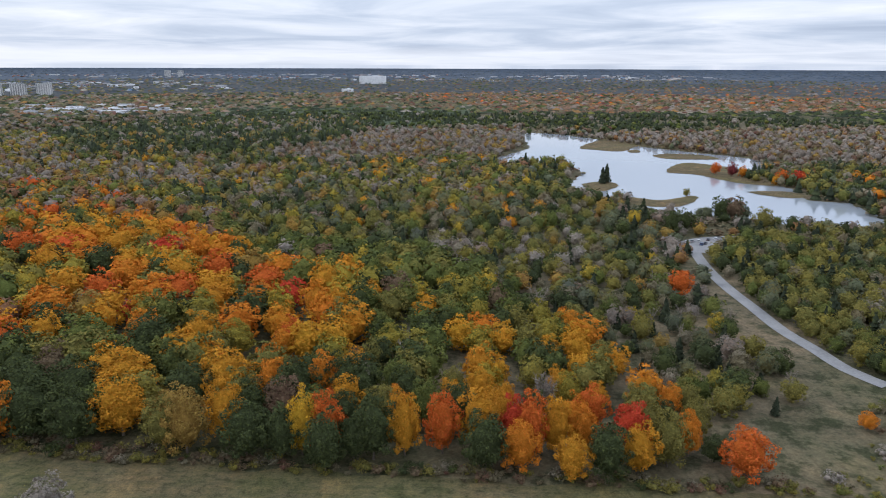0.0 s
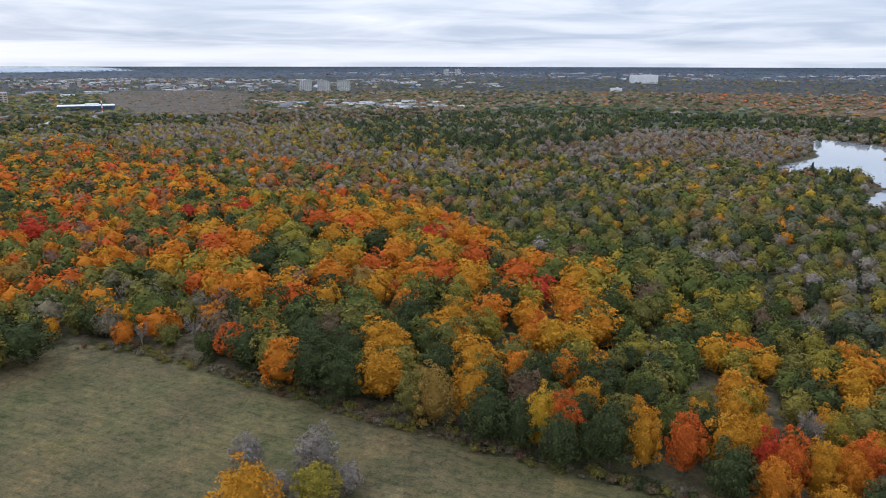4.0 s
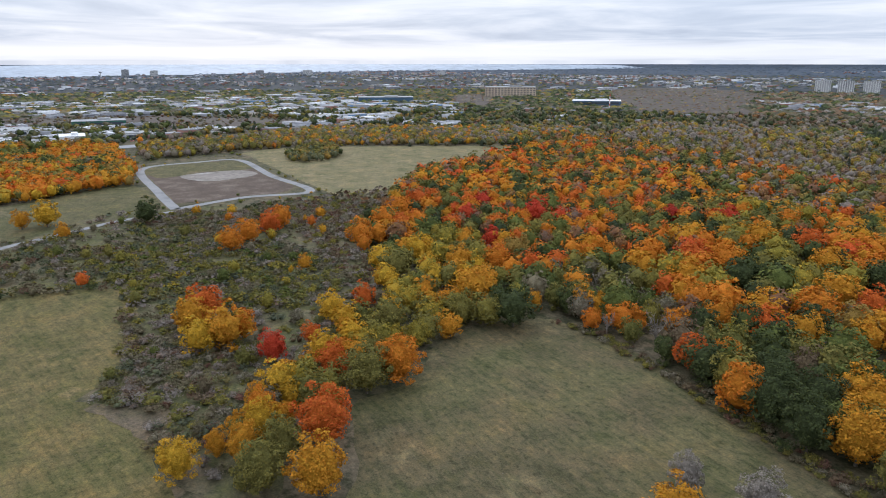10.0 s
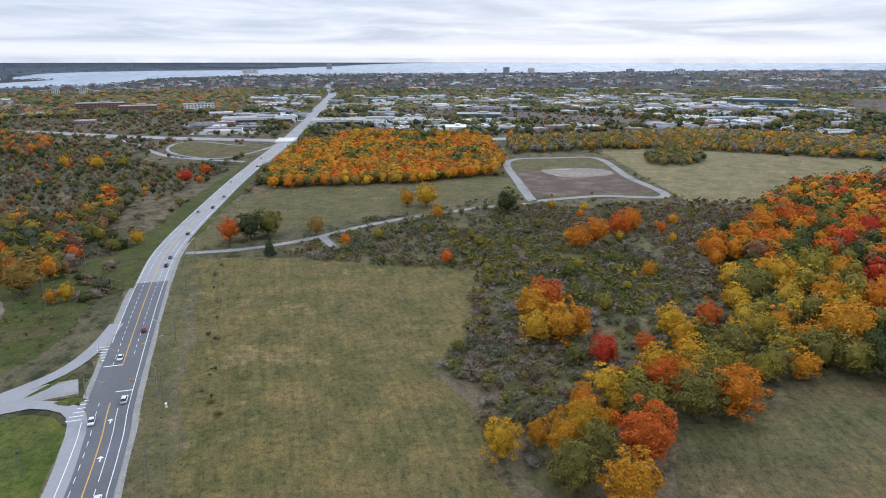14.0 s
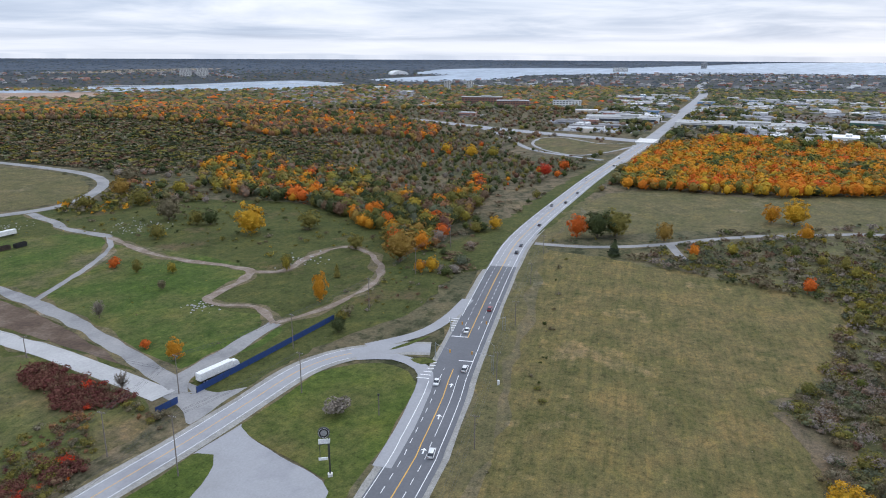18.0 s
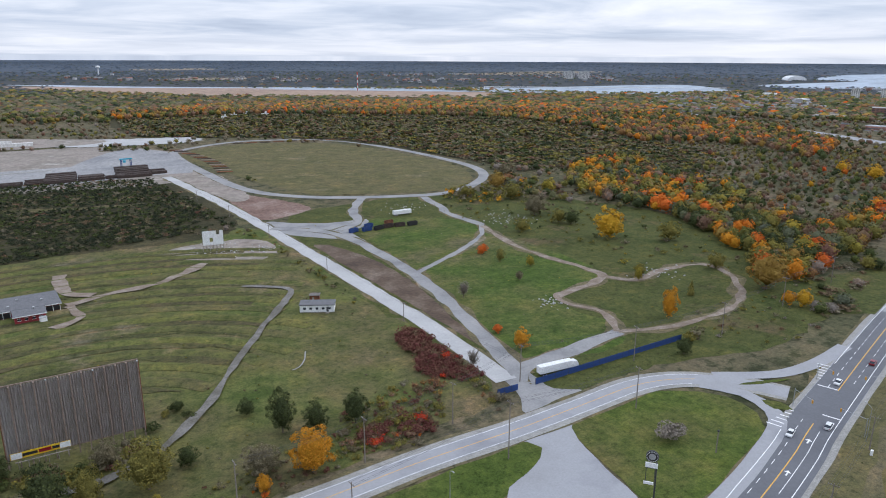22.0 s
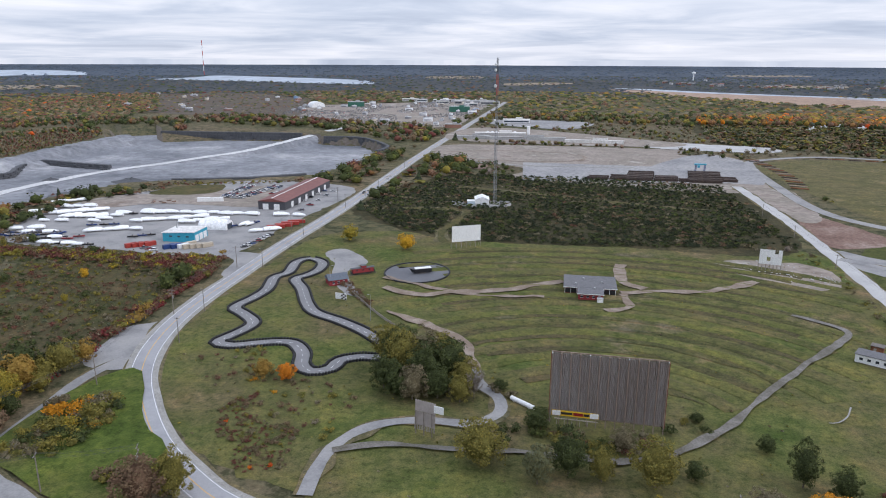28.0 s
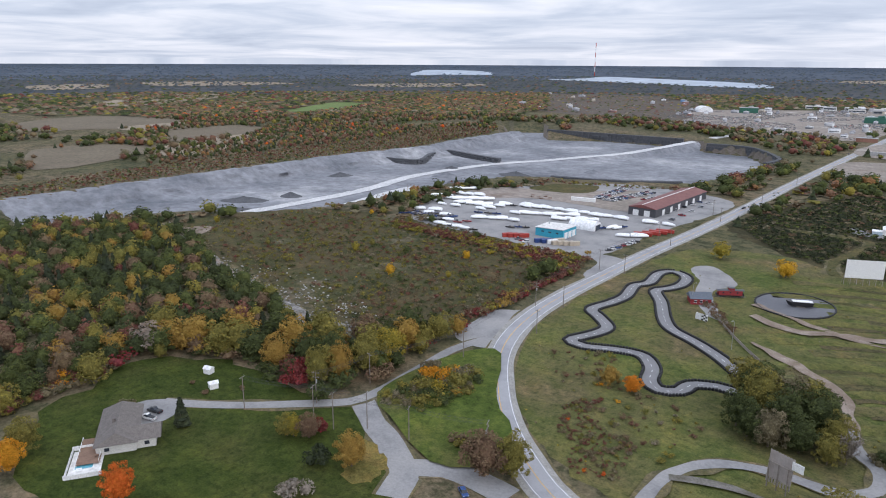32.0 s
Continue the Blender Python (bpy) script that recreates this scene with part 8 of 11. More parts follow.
def car(colour, kind="car"):
    """A road car, nose towards +x."""
    long = {"car": 4.6, "suv": 4.8, "pickup": 5.6}[kind]
    roof = {"car": 1.45, "suv": 1.75, "pickup": 1.85}[kind]
    paint = CAR_PAINT[colour]
    name = "pickup_truck" if kind == "pickup" else "car"
    ob = thing(name, colour + {"car": " saloon car", "suv": " sport utility car", "pickup": " pickup truck"}[kind] + " with dark windows", "pickup" if kind == "pickup" else "car")
    h, w = roof * 0.56, 0.92
    ring = lambda z, x0, x1, y: [(x0, -y, z), (x1, -y, z), (x1, y, z), (x0, y, z)]
    bm = loft(bmesh.new(), [ring(0.25, -long / 2 + 0.1, long / 2 - 0.1, w - 0.06), ring(0.5, -long / 2, long / 2, w), ring(h - 0.08, -long / 2 + 0.02, long / 2 - 0.06, w), ring(h, -long / 2 + 0.12, long / 2 - 0.25, w - 0.08)])
    part("body", bm, paint, ob)
    c0, c1 = {"car": (-1.7, 1.0), "suv": (-2.2, 1.0), "pickup": (-0.6, 1.4)}[kind]
    bm = loft(bmesh.new(), [ring(h, c0 - 0.1, c1 + 0.15, w - 0.08), ring(roof - 0.06, c0 + 0.45, c1 - 0.65, w - 0.24)])
    part("window", bm, M_GLASS, ob)
    bm = loft(bmesh.new(), [ring(roof - 0.06, c0 + 0.42, c1 - 0.62, w - 0.22), ring(roof, c0 + 0.55, c1 - 0.75, w - 0.3)])
    part("roof", bm, paint, ob)
    for s in (-1, 1):
        part("headlight", box(bmesh.new(), 0.12, 0.34, 0.16, long / 2 - 0.08, s * 0.62, 0.55), M_WHITE, ob)
        part("tail_light", box(bmesh.new(), 0.08, 0.3, 0.18, -long / 2 + 0.02, s * 0.66, 0.6), CAR_PAINT["dark red"], ob)
        for x in (-long * 0.3, long * 0.31):
            wheel(ob, x, s * 0.83)
    if kind == "pickup":
        part("bed", box(bmesh.new(), 1.9, 1.5, 0.1, -1.75, 0, h + 0.01), M_BLACK, ob)
    return ob


MODELS = {}


def park(x, y, turn, colour="white", kind="car", group="", z=0.0):
    key = (colour, kind)
    m = pose(x, y, z, 0, 0, turn)
    if key not in MODELS:
        MODELS[key] = car(colour, kind)
        MODELS[key].matrix_basis = m
        ob = MODELS[key]
    else:
        ob = copy_thing(MODELS[key], m)
    if group:
        ob["group"] = group
    return ob


for x, a, s, col, kind, flip in ((-150, 0, 3.9, "white", "suv", 0), (-203, 0, 4.0, "white", "suv", 0), (-192, 0, -3.8, "white", "car", 180), (-237, 0, -1.6, "white", "car", 180), (-263, 0, 3.8, "dark red", "suv", 0),
                                (-352, 0, 3.8, "black", "suv", 0), (-368, 0, 3.9, "grey", "car", 0), (-421, 0, 3.8, "black", "car", 0), (-486, 0, -3.6, "grey", "car", 180), (-497, 0, 3.8, "black", "suv", 0),
                                (-540, 0, 3.8, "grey", "car", 0), (-610, 0, -3.6, "white", "car", 180), (-700, 0, 3.6, "black", "car", 0), (-760, 0, -3.6, "silver", "car", 180)):
    p = hpoint(x, a, s)
    line = smooth_line(HIGHWAY, 3.0)
    k = int(np.argmin(np.abs(line[:, 0] - x)))
    d = line[k + 1] - line[k - 1]
    park(p[0], p[1], math.degrees(math.atan2(d[1], d[0])) + flip, col, kind, "cars on the highway", 0.21)
park(231, -1000, 95, "black", "car", "", 0.2)
park(196, -560, 92, "black", "suv", "", 0.2)
for k, (x, y) in enumerate(((143, 395), (147, 397), (151, 398), (153, 392), (158, 401), (163, 403), (150, 390), (168, 405))):
    park(x, y, 60, ("white", "silver", "white", "black", "grey", "white", "blue", "silver")[k], "car", "cars by the lake", 0.06)


def semi_trailer(x, y, turn, cab=True, label="white box trailer parked behind the blue fence"):
    ob = thing("truck" if cab else "box_trailer", label, "truck" if cab else "trailer", "", (x, y, 0.05), turn)
    part("box", box(bmesh.new(), 14.0, 2.55, 2.7, -1.5, 0, 1.15, bevel=0.06), M_WHITE, ob)
    part("chassis", box(bmesh.new(), 13.0, 1.2, 0.25, -1.5, 0, 0.88), M_DARKSTEEL, ob)
    for wx in (-7.2, -6.0):
        for s in (-1, 1):
            wheel(ob, wx, s * 1.1, 0.5, 0.35)
    if cab:
        bm = loft(bmesh.new(), [[(5.6, -1.2, 0.6), (8.2, -1.2, 0.6), (8.2, 1.2, 0.6), (5.6, 1.2, 0.6)], [(5.6, -1.2, 2.0), (8.15, -1.2, 2.0), (8.15, 1.2, 2.0), (5.6, 1.2, 2.0)], [(5.7, -1.1, 3.3), (7.5, -1.1, 3.2), (7.5, 1.1, 3.2), (5.7, 1.1, 3.3)]])
        part("cab", bm, M_WHITE, ob)
        bm = loft(bmesh.new(), [[(7.95, -1.1, 2.05), (8.2, -1.1, 2.05), (8.2, 1.1, 2.05), (7.95, 1.1, 2.05)], [(7.4, -1.0, 3.1), (7.6, -1.0, 3.1), (7.6, 1.0, 3.1), (7.4, 1.0, 3.1)]])
        part("windscreen", bm, M_GLASS, ob)
        for wx in (5.2, 7.3):
            for s in (-1, 1):
                wheel(ob, wx, s * 1.05, 0.5, 0.35)
    else:
        part("landing_leg", box(bmesh.new(), 0.2, 1.8, 0.95, 3.6, 0, 0), M_DARKSTEEL, ob)
    return ob


semi_trailer(-160, -171.2, 175)
semi_trailer(-236, -424, 180, False, "white box trailer parked on the works site")


# ---- works site: fence, containers, sign ----
def fence_run(a, b, label):
    ob = thing("panel_fence", label, "fence")
    a, b = Vector(a), Vector(b)
    n = max(1, round((b - a).length / 3.0))
    ang = math.degrees(math.atan2(b.y - a.y, b.x - a.x))
    step = (b - a).length / n
    panel = mesh_of("panel", *box_mesh(step - 0.06, 0.06, 2.3), M_BLUEF)
    post = mesh_of("post", *box_mesh(0.1, 0.1, 2.55), M_DARKSTEEL)
    for k in range(n):
        p = a.lerp(b, (k + 0.5) / n)
        q = a.lerp(b, k / n)
        piece("panel", panel, ob, pose(p.x, p.y, 0.08, 0, 0, ang + (k * 37 % 5 - 2) * 0.4))
        piece("post", post, ob, pose(q.x, q.y, 0, 0, 0, ang))
    return ob


def box_mesh(sx, sy, sz):
    v = [(a * sx, b * sy, c * sz) for c in (0, 1) for b in (-0.5, 0.5) for a in (-0.5, 0.5)]
    return v, [(0, 2, 3, 1), (4, 5, 7, 6), (0, 1, 5, 4), (1, 3, 7, 5), (3, 2, 6, 7), (2, 0, 4, 6)]


fence_run((-146.5, -167.4), (-221.5, -168.0), "dark blue panel fence along the works site")
fence_run((-130.5, -167.6), (-139.0, -167.4), "short dark blue panel fence beside the gate")


def container(x, y, turn, length, material, label, name="waste_container", h=2.4, open_top=True):
    ob = thing(name, label, "container", "", (x, y, 0.05), turn)
    bm = bmesh.new()
    if open_top:
        for s in (-1, 1):
            box(bm, length, 0.1, h, 0, s * 1.15, 0.15)
            box(bm, 0.1, 2.3, h, s * length / 2, 0, 0.15)
        box(bm, length, 2.3, 0.12, 0, 0, 0.1)
    else:
        box(bm, length, 2.4, h, 0, 0, 0.12, bevel=0.04)
    part("shell", bm, material, ob)
    for k in range(int(length // 1.0)):
        for s in (-1, 1):
            part("rib", box(bmesh.new(), 0.12, 0.1, h - 0.2, -length / 2 + 0.6 + k, s * 1.24, 0.2), material, ob)
    return ob


for k, (x, y, t, l, m, lab) in enumerate(((-184, -396, 20, 6.5, M_BLUEF, "dark blue open waste container"), (-193, -395, 10, 6.5, M_BLUEF, "dark blue open waste container"), (-201, -394, 15, 7, M_BLACK, "black open waste container"),
                                         (-209, -396, 5, 7, M_DARKRUST, "dark rusty open waste container"), (-217, -395, 0, 7, M_DARKRUST, "dark rusty open waste container"), (-226, -394, 8, 7, M_BLACK, "black open waste container"),
                                         (-198, -403, 15, 6, M_BLUEF, "dark blue open waste container"), (-214, -405, 12, 6, M_RUSTY, "rusty red open waste container"))):
    container(x, y, t, l, m, lab)


def round_sign():
    ob = thing("pole_sign", "tall black round sign with white emblem on a pole", "sign", "", (-130.2, -100.7, 0), -52)
    part("pole", rod(bmesh.new(), (0, 0, 0), (0, 0, 11.5), 0.22, 0.18, 8), M_DARKSTEEL, ob)
    part("base", box(bmesh.new(), 1.3, 1.3, 0.9, 0, 0, 0, bevel=0.08), M_CONC, ob)
    bm = bmesh.new()
    rod(bm, (1.2, -0.3, 13.0), (1.2, 0.3, 13.0), 1.55, 1.55, 28)
    disc = part("disc", bm, M_BLACK, ob, "black round sign face")
    bm = bmesh.new()
    for s in (-1, 1):
        for k in range(20):
            a = k * math.tau / 20
            box(bm, 0.24, 0.05, 0.14, m=Matrix.Translation((1.2, s * 0.32, 13.0)) @ Matrix.Rotation(a, 4, "Y") @ Matrix.Translation((0, 0, 1.25)))
    part("lettering_ring", bm, M_WHITE, disc, "white ring of marks")
    bm = bmesh.new()
    for s in (-1, 1):
        rod(bm, (1.2, s * 0.3, 13.0), (1.2, s * 0.36, 13.0), 0.85, 0.85, 18)
    part("emblem", bm, M_STEEL, disc, "pale round emblem")
    part("name_board", box(bmesh.new(), 3.0, 0.4, 1.3, 1.2, 0, 9.8, bevel=0.04), M_WHITE, ob, "white sign board")
    part("arm", box(bmesh.new(), 2.6, 0.2, 0.2, 1.2, 0, 9.6), M_DARKSTEEL, ob)
    for x in (0.3, 2.4):
        part("hanger", box(bmesh.new(), 0.14, 0.14, 4.4, x, 0, 5.4), M_DARKSTEEL, ob)
    part("lower_board", box(bmesh.new(), 2.4, 0.3, 0.7, 1.6, 0, 5.0), M_WHITE, ob, "small white board")


round_sign()


# ---- poles, wires, signals, lamps ----


def utility_pole(x, y, h, turn, arms=1, label="weathered wooden utility pole with crossarm"):
    ob = thing("utility_pole", label, "pole", "utility poles", (x, y, 0), turn)
    part("shaft", rod(bmesh.new(), (0, 0, 0), (0, 0, h), 0.19, 0.12, 7), M_POLE, ob)
    for k in range(arms):
        z = h - 0.6 - k * 1.6
        part("crossarm", box(bmesh.new(), 0.14, 2.6, 0.14, 0, 0, z), M_POLE, ob)
        for s in (-1.2, -0.6, 0.6, 1.2):
            part("insulator", rod(bmesh.new(), (0, s, z + 0.14), (0, s, z + 0.42), 0.07, 0.05, 6), M_STEEL, ob)
    if arms > 1:
        part("transformer", rod(bmesh.new(), (0.4, 0, h - 4.4), (0.4, 0, h - 3.2), 0.34, 0.34, 10), M_STEEL, ob)
    return ob


def span(a, b, ha, hb, offsets=(-1.2, -0.6, 0.6, 1.2), sag=0.9, group="power lines"):
    """The wires between two poles."""
    A, B = Vector((*a, ha)), Vector((*b, hb))
    d = (B - A).normalized()
    s = Vector((-d.y, d.x, 0))
    ob = thing("power_line", "thin dark sagging power wires between poles", "wires", group)
    for o in offsets:
        n = 6
        pts = [A.lerp(B, t / n) + s * o - Vector((0, 0, sag * 4 * (t / n) * (1 - t / n))) for t in range(n + 1)]
        bm = loft(bmesh.new(), [[p + s * 0.024, p - s * 0.024, p + Vector((0, 0, 0.04))] for p in pts])
        part("wire", bm, M_DARKSTEEL, ob)


def pole_line(points, arms=1):
    for k, (x, y, h) in enumerate(points):
        a, b = points[max(0, k - 1)], points[min(len(points) - 1, k + 1)]
        utility_pole(x, y, h, math.degrees(math.atan2(b[1] - a[1], b[0] - a[0])), arms if k % 3 == 0 else 1)
    for p, q in zip(points[:-1], points[1:]):
        span(p[:2], q[:2], p[2] - 0.3, q[2] - 0.3)


pole_line([(-40, -152, 14), (-76, -155, 14), (-108, -160, 14), (-143.4, -172, 14), (-190, -163.5, 14), (-240, -163, 14), (-292, -170, 14), (-345, -178, 14)])
pole_line([(-60, -128, 15), (-110.9, -135.6, 18), (-163.3, -137.5, 14.6)])
pole_line([(-120, -62, 11), (-160, -73, 11), (-202, -85, 11), (-252, -99, 11), (-305, -113, 11), (-360, -127, 11)])
pole_line([(112, -142, 12), (135, -132, 12), (157.7, -120.5, 13), (175.4, -127, 12), (173.7, -149.5, 12), (164.3, -189.7, 12), (180, -259, 12), (190, -333, 12), (198, -420, 12), (204, -520, 12)], 2)
pole_line([(150, -128, 13), (166, -119, 13), (190, -108, 12)])
for x, y in ((-136.5, -243), (-136.5, -326), (-133, -409), (-128, -480), (-122, -549)):
    utility_pole(x, y, 8.5, 90, 1, "slim wooden pole along the gravel road")
for a, b in (((-136.5, -243), (-136.5, -326)), ((-136.5, -326), (-133, -409)), ((-133, -409), (-128, -480)), ((-128, -480), (-122, -549)), ((-143.4, -172), (-136.5, -243))):
    span(a, b, 8.2, 8.2, (-0.6, 0.6), 0.6)
for k, (x, y) in enumerate(((159, -231), (169, -266), (176, -336), (185, -410), (190, -500), (196, -600), (203, -710))):
    utility_pole(x, y, 11, 85, 1, "wooden pole beside the side road")
for x, y, h in ((-163.2, -107.2, 6.8),):
    ob = thing("post", "short dark wooden post on the mown grass", "post", "", (x, y, 0))
    part("shaft", rod(bmesh.new(), (0, 0, 0), (0, 0, h), 0.16, 0.14, 7), M_POLE, ob)
    part("cap", box(bmesh.new(), 0.5, 0.5, 0.5, 0, 0, h), M_DARKSTEEL, ob)


def lamp_post(x, y, h, turn, reach=2.4, label="slim grey street lamp on a curved arm"):
    ob = thing("street_lamp", label, "lamp", "street lamps", (x, y, 0), turn)
    part("pole", rod(bmesh.new(), (0, 0, 0), (0, 0, h), 0.12, 0.07, 7), M_STEEL, ob)
    part("arm", rod(bmesh.new(), (0, 0, h), (reach, 0, h + 0.5), 0.05, 0.05, 5), M_STEEL, ob)
    part("head", box(bmesh.new(), 0.8, 0.3, 0.18, reach + 0.3, 0, h + 0.42), M_STEEL, ob)


lamp_post(-244.8, -101.5, 11, -115)
lamp_post(-206, -88.0, 11, -115)
lamp_post(91.6, -272.8, 12, 60, 0.8, "grey lamp post over the drive-in ground")
lamp_post(127.8, -315.6, 10, 200, 0.8, "grey lamp post by the kart track")
lamp_post(-87.3, -129.0, 8, 90, 1.2, "slim lamp post beside the road")


def signal(x, y, hx, hy):
    ob = thing("traffic_signal", "traffic signal with yellow head on a long arm", "traffic light", "signals at the junction", (x, y, 0), math.degrees(math.atan2(hy - y, hx - x)))
    d = math.hypot(hx - x, hy - y)
    part("pole", rod(bmesh.new(), (0, 0, 0), (0, 0, 6.4), 0.13, 0.10, 7), M_STEEL, ob)
    part("arm", rod(bmesh.new(), (0, 0, 6.0), (d, 0, 6.3), 0.07, 0.05, 6), M_STEEL, ob)
    head = part("head", box(bmesh.new(), 0.42, 0.35, 1.15, d, 0, 5.2, bevel=0.04), M_SIGNALY, ob, "yellow signal head")
    for k in range(3):
        part("lens", rod(bmesh.new(), (d - 0.23, 0, 5.4 + k * 0.36), (d - 0.20, 0, 5.4 + k * 0.36), 0.12, 0.12, 10), M_BLACK, head)


for row in ((-233.2, -119.1, -231.0, -112.8), (-208.1, -112.2, -205.1, -104.6), (-244.8, -100.4, -236, -104.7), (-208.0, -89.5, -207.4, -97.0)):
    signal(*row)
ob = thing("utility_cabinet", "small white utility cabinet on the verge", "cabinet", "", (-199.8, -83.3, 0), 20)
part("body", box(bmesh.new(), 0.9, 0.7, 1.7, bevel=0.04), M_WHITE, ob)
part("door", box(bmesh.new(), 0.7, 0.04, 1.4, 0, -0.37, 0.15), M_STEEL, ob)
part("plinth", box(bmesh.new(), 1.2, 1.0, 0.15), M_CONC, ob)


# ---- drive-in ----
def big_screen():
    W, H, Z = 34.6, 21.6, 2.3
    ob = thing("drive_in_screen", "huge weathered brown drive-in screen seen from behind", "screen", "", (-9.7, -201.8, 0), 0.6)
    n = 12
    for k in range(n):
        x0, w = -W / 2 + W * k / n, W / n
        bm = bmesh.new()
        m = 9
        rows = []
        for z in (Z, Z + H):
            rows.append([bm.verts.new((x0 + w * i / m, -0.5 + (0.09 if i % 2 else -0.09), z)) for i in range(m + 1)])
        for i in range(m):
            bm.faces.new((rows[0][i], rows[0][i + 1], rows[1][i + 1], rows[1][i]))
        bmesh.ops.solidify(bm, geom=bm.faces[:], thickness=0.04)
        part("sheet", bm, M_CORR, ob)
    for k in range(n + 1):
        x = -W / 2 + W * k / n
        bm = box(bmesh.new(), 0.28, 0.9, H + Z - 0.2, x, -0.05, 0)
        part("post", bm, M_BEAM, ob)
        part("post_cap", box(bmesh.new(), 0.32, 1.0, 0.3, x, -0.05, H + Z - 0.2), M_BEAM if k % 4 else M_STEEL, ob)
    part("top_beam", box(bmesh.new(), W + 0.5, 0.25, 0.35, 0, -0.75, Z + H), M_BEAM, ob)
    part("girt", box(bmesh.new(), W, 0.16, 0.22, 0, -0.3, Z + 0.1), M_BEAM, ob)
    for s in (-1, 1):
        part("edge_trim", box(bmesh.new(), 0.35, 1.0, H, s * (W / 2 + 0.2), -0.2, Z), M_RUSTY, ob)
    ban = part("banner", box(bmesh.new(), 14.6, 0.08, 1.9, 9.4, 0.55, 3.0), M_YELLOW, ob, "yellow and white advertising banner")
    for x in (15.2, 3.5):
        part("end_panel", box(bmesh.new(), 2.6, 0.03, 1.7, x, 0.62, 3.1), M_WHITE, ban, "white end panel")
    part("text_bar", box(bmesh.new(), 3.6, 0.03, 0.8, 12.0, 0.62, 3.55), M_BLACK, ban)
    part("text_bar", box(bmesh.new(), 3.0, 0.03, 1.0, 8.4, 0.62, 3.45), CAR_PAINT["dark red"], ban)
    part("text_bar", box(bmesh.new(), 1.8, 0.03, 0.8, 5.8, 0.62, 3.55), M_BLACK, ban)
    part("rail", box(bmesh.new(), 13.5, 0.4, 0.15, 9.0, 0.7, 2.0), M_TIMBER, ob)
    for k in range(6):
        part("rail_post", box(bmesh.new(), 0.15, 0.15, 2.0, 3.0 + k * 2.4, 0.8, 0), M_TIMBER, ob)


big_screen()


def white_screen(a, b, z0, z1, label, holes=False):
    A, B = Vector(a), Vector(b)
    W = (B - A).length
    mid = (A + B) / 2
    ob = thing("projection_screen", label, "screen", "", (mid.x, mid.y, 0), math.degrees(math.atan2(B.y - A.y, B.x - A.x)))
    n = 6
    for k in range(n):
        for j in range(2):
            h = (z1 - z0) / 2
            if holes and (k, j) in ((2, 0), (4, 1)):
                part("sheet", box(bmesh.new(), W / n - 0.02, 0.1, h * 0.45, -W / 2 + W * (k + 0.5) / n, 0, z0 + j * h), M_WHITE, ob)
            else:
                part("sheet", box(bmesh.new(), W / n - 0.02, 0.1, h - 0.02, -W / 2 + W * (k + 0.5) / n, 0, z0 + j * h), M_WHITE, ob)
    for k in range(n + 1):
        x = -W / 2 + W * k / n
        part("post", box(bmesh.new(), 0.22, 0.22, z1 - 0.3, x, 0.2, 0), M_TIMBER, ob)
        part("brace", rod(bmesh.new(), (x, 0.3, z0 + 3), (x, 3.4, 0), 0.09, 0.09, 5), M_TIMBER, ob)
    for z in (z0 + 0.3, (z0 + z1) / 2, z1 - 0.6):
        part("girt", box(bmesh.new(), W, 0.14, 0.18, 0, 0.12, z), M_TIMBER, ob)


white_screen((83.1, -400.7), (67.2, -410.2), 3.9, 13.8, "clean white drive-in screen on timber posts")
white_screen((-90.6, -397.2), (-101.8, -395.6), 3.8, 12.1, "damaged white drive-in screen with missing sheets", True)


def slat_sign():
    ob = thing("slatted_sign", "tall grey slatted sign seen from behind", "sign", "", (44.2, -184.7, 0), 166)
    for k in range(9):
        x = -3.3 + 6.6 * k / 8
        part("slat", box(bmesh.new(), 0.42, 0.15, 9.6, 0, 0, 0, m=Matrix.Translation((x, 0, 1.4)) @ Matrix.Rotation(radians(-5), 4, "X")), M_TIMBER, ob)
    for k in range(8):
        x = -3.3 + 6.6 * (k + 0.5) / 8
        part("panel", box(bmesh.new(), 0.8, 0.06, 7.9, 0, 0.02, 0, m=Matrix.Translation((x, 0, 3.0)) @ Matrix.Rotation(radians(-5), 4, "X")), M_CORR, ob)
    for z in (3.0, 7.5):
        part("rail", box(bmesh.new(), 6.8, 0.2, 0.25, 0, 0.1, z), M_TIMBER, ob)
    for x in (-2.8, 0.0, 2.8):
        part("post", box(bmesh.new(), 0.25, 0.25, 8.0, x, -0.4, 0), M_POLE, ob)
    part("board", box(bmesh.new(), 3.2, 0.2, 2.4, 4.8, 0.2, 8.2), M_WHITE, ob, "white sign board")


slat_sign()


def gable_roof(bm, sx, sy, z, rise, over=0.5, hip=0.0):
    a, b = sx / 2 + over, sy / 2 + over
    v = [bm.verts.new(p) for p in ((-a, -b, z), (a, -b, z), (a, b, z), (-a, b, z), (-a + hip, 0, z + rise), (a - hip, 0, z + rise))]
    for f in ((0, 1, 5, 4), (2, 3, 4, 5), (1, 2, 5), (3, 0, 4), (3, 2, 1, 0)):
        bm.faces.new([v[i] for i in f])
    bmesh.ops.recalc_face_normals(bm, faces=bm.faces[:])
    return bm


def windows_on(ob, sx, sy, z, w, h, count, side, glass=None):
    """A row of framed windows on one long side."""
    for k in range(count):
        x = -sx / 2 + sx * (k + 0.5) / count
        win = part("window", box(bmesh.new(), w, 0.08, h, x, side * (sy / 2 + 0.02), z), glass or M_GLASS, ob)
        part("frame", box(bmesh.new(), w + 0.2, 0.06, 0.12, x, side * (sy / 2 + 0.05), z + h), M_WHITE, win)
        part("sill", box(bmesh.new(), w + 0.3, 0.16, 0.1, x, side * (sy / 2 + 0.06), z - 0.1), M_WHITE, win)


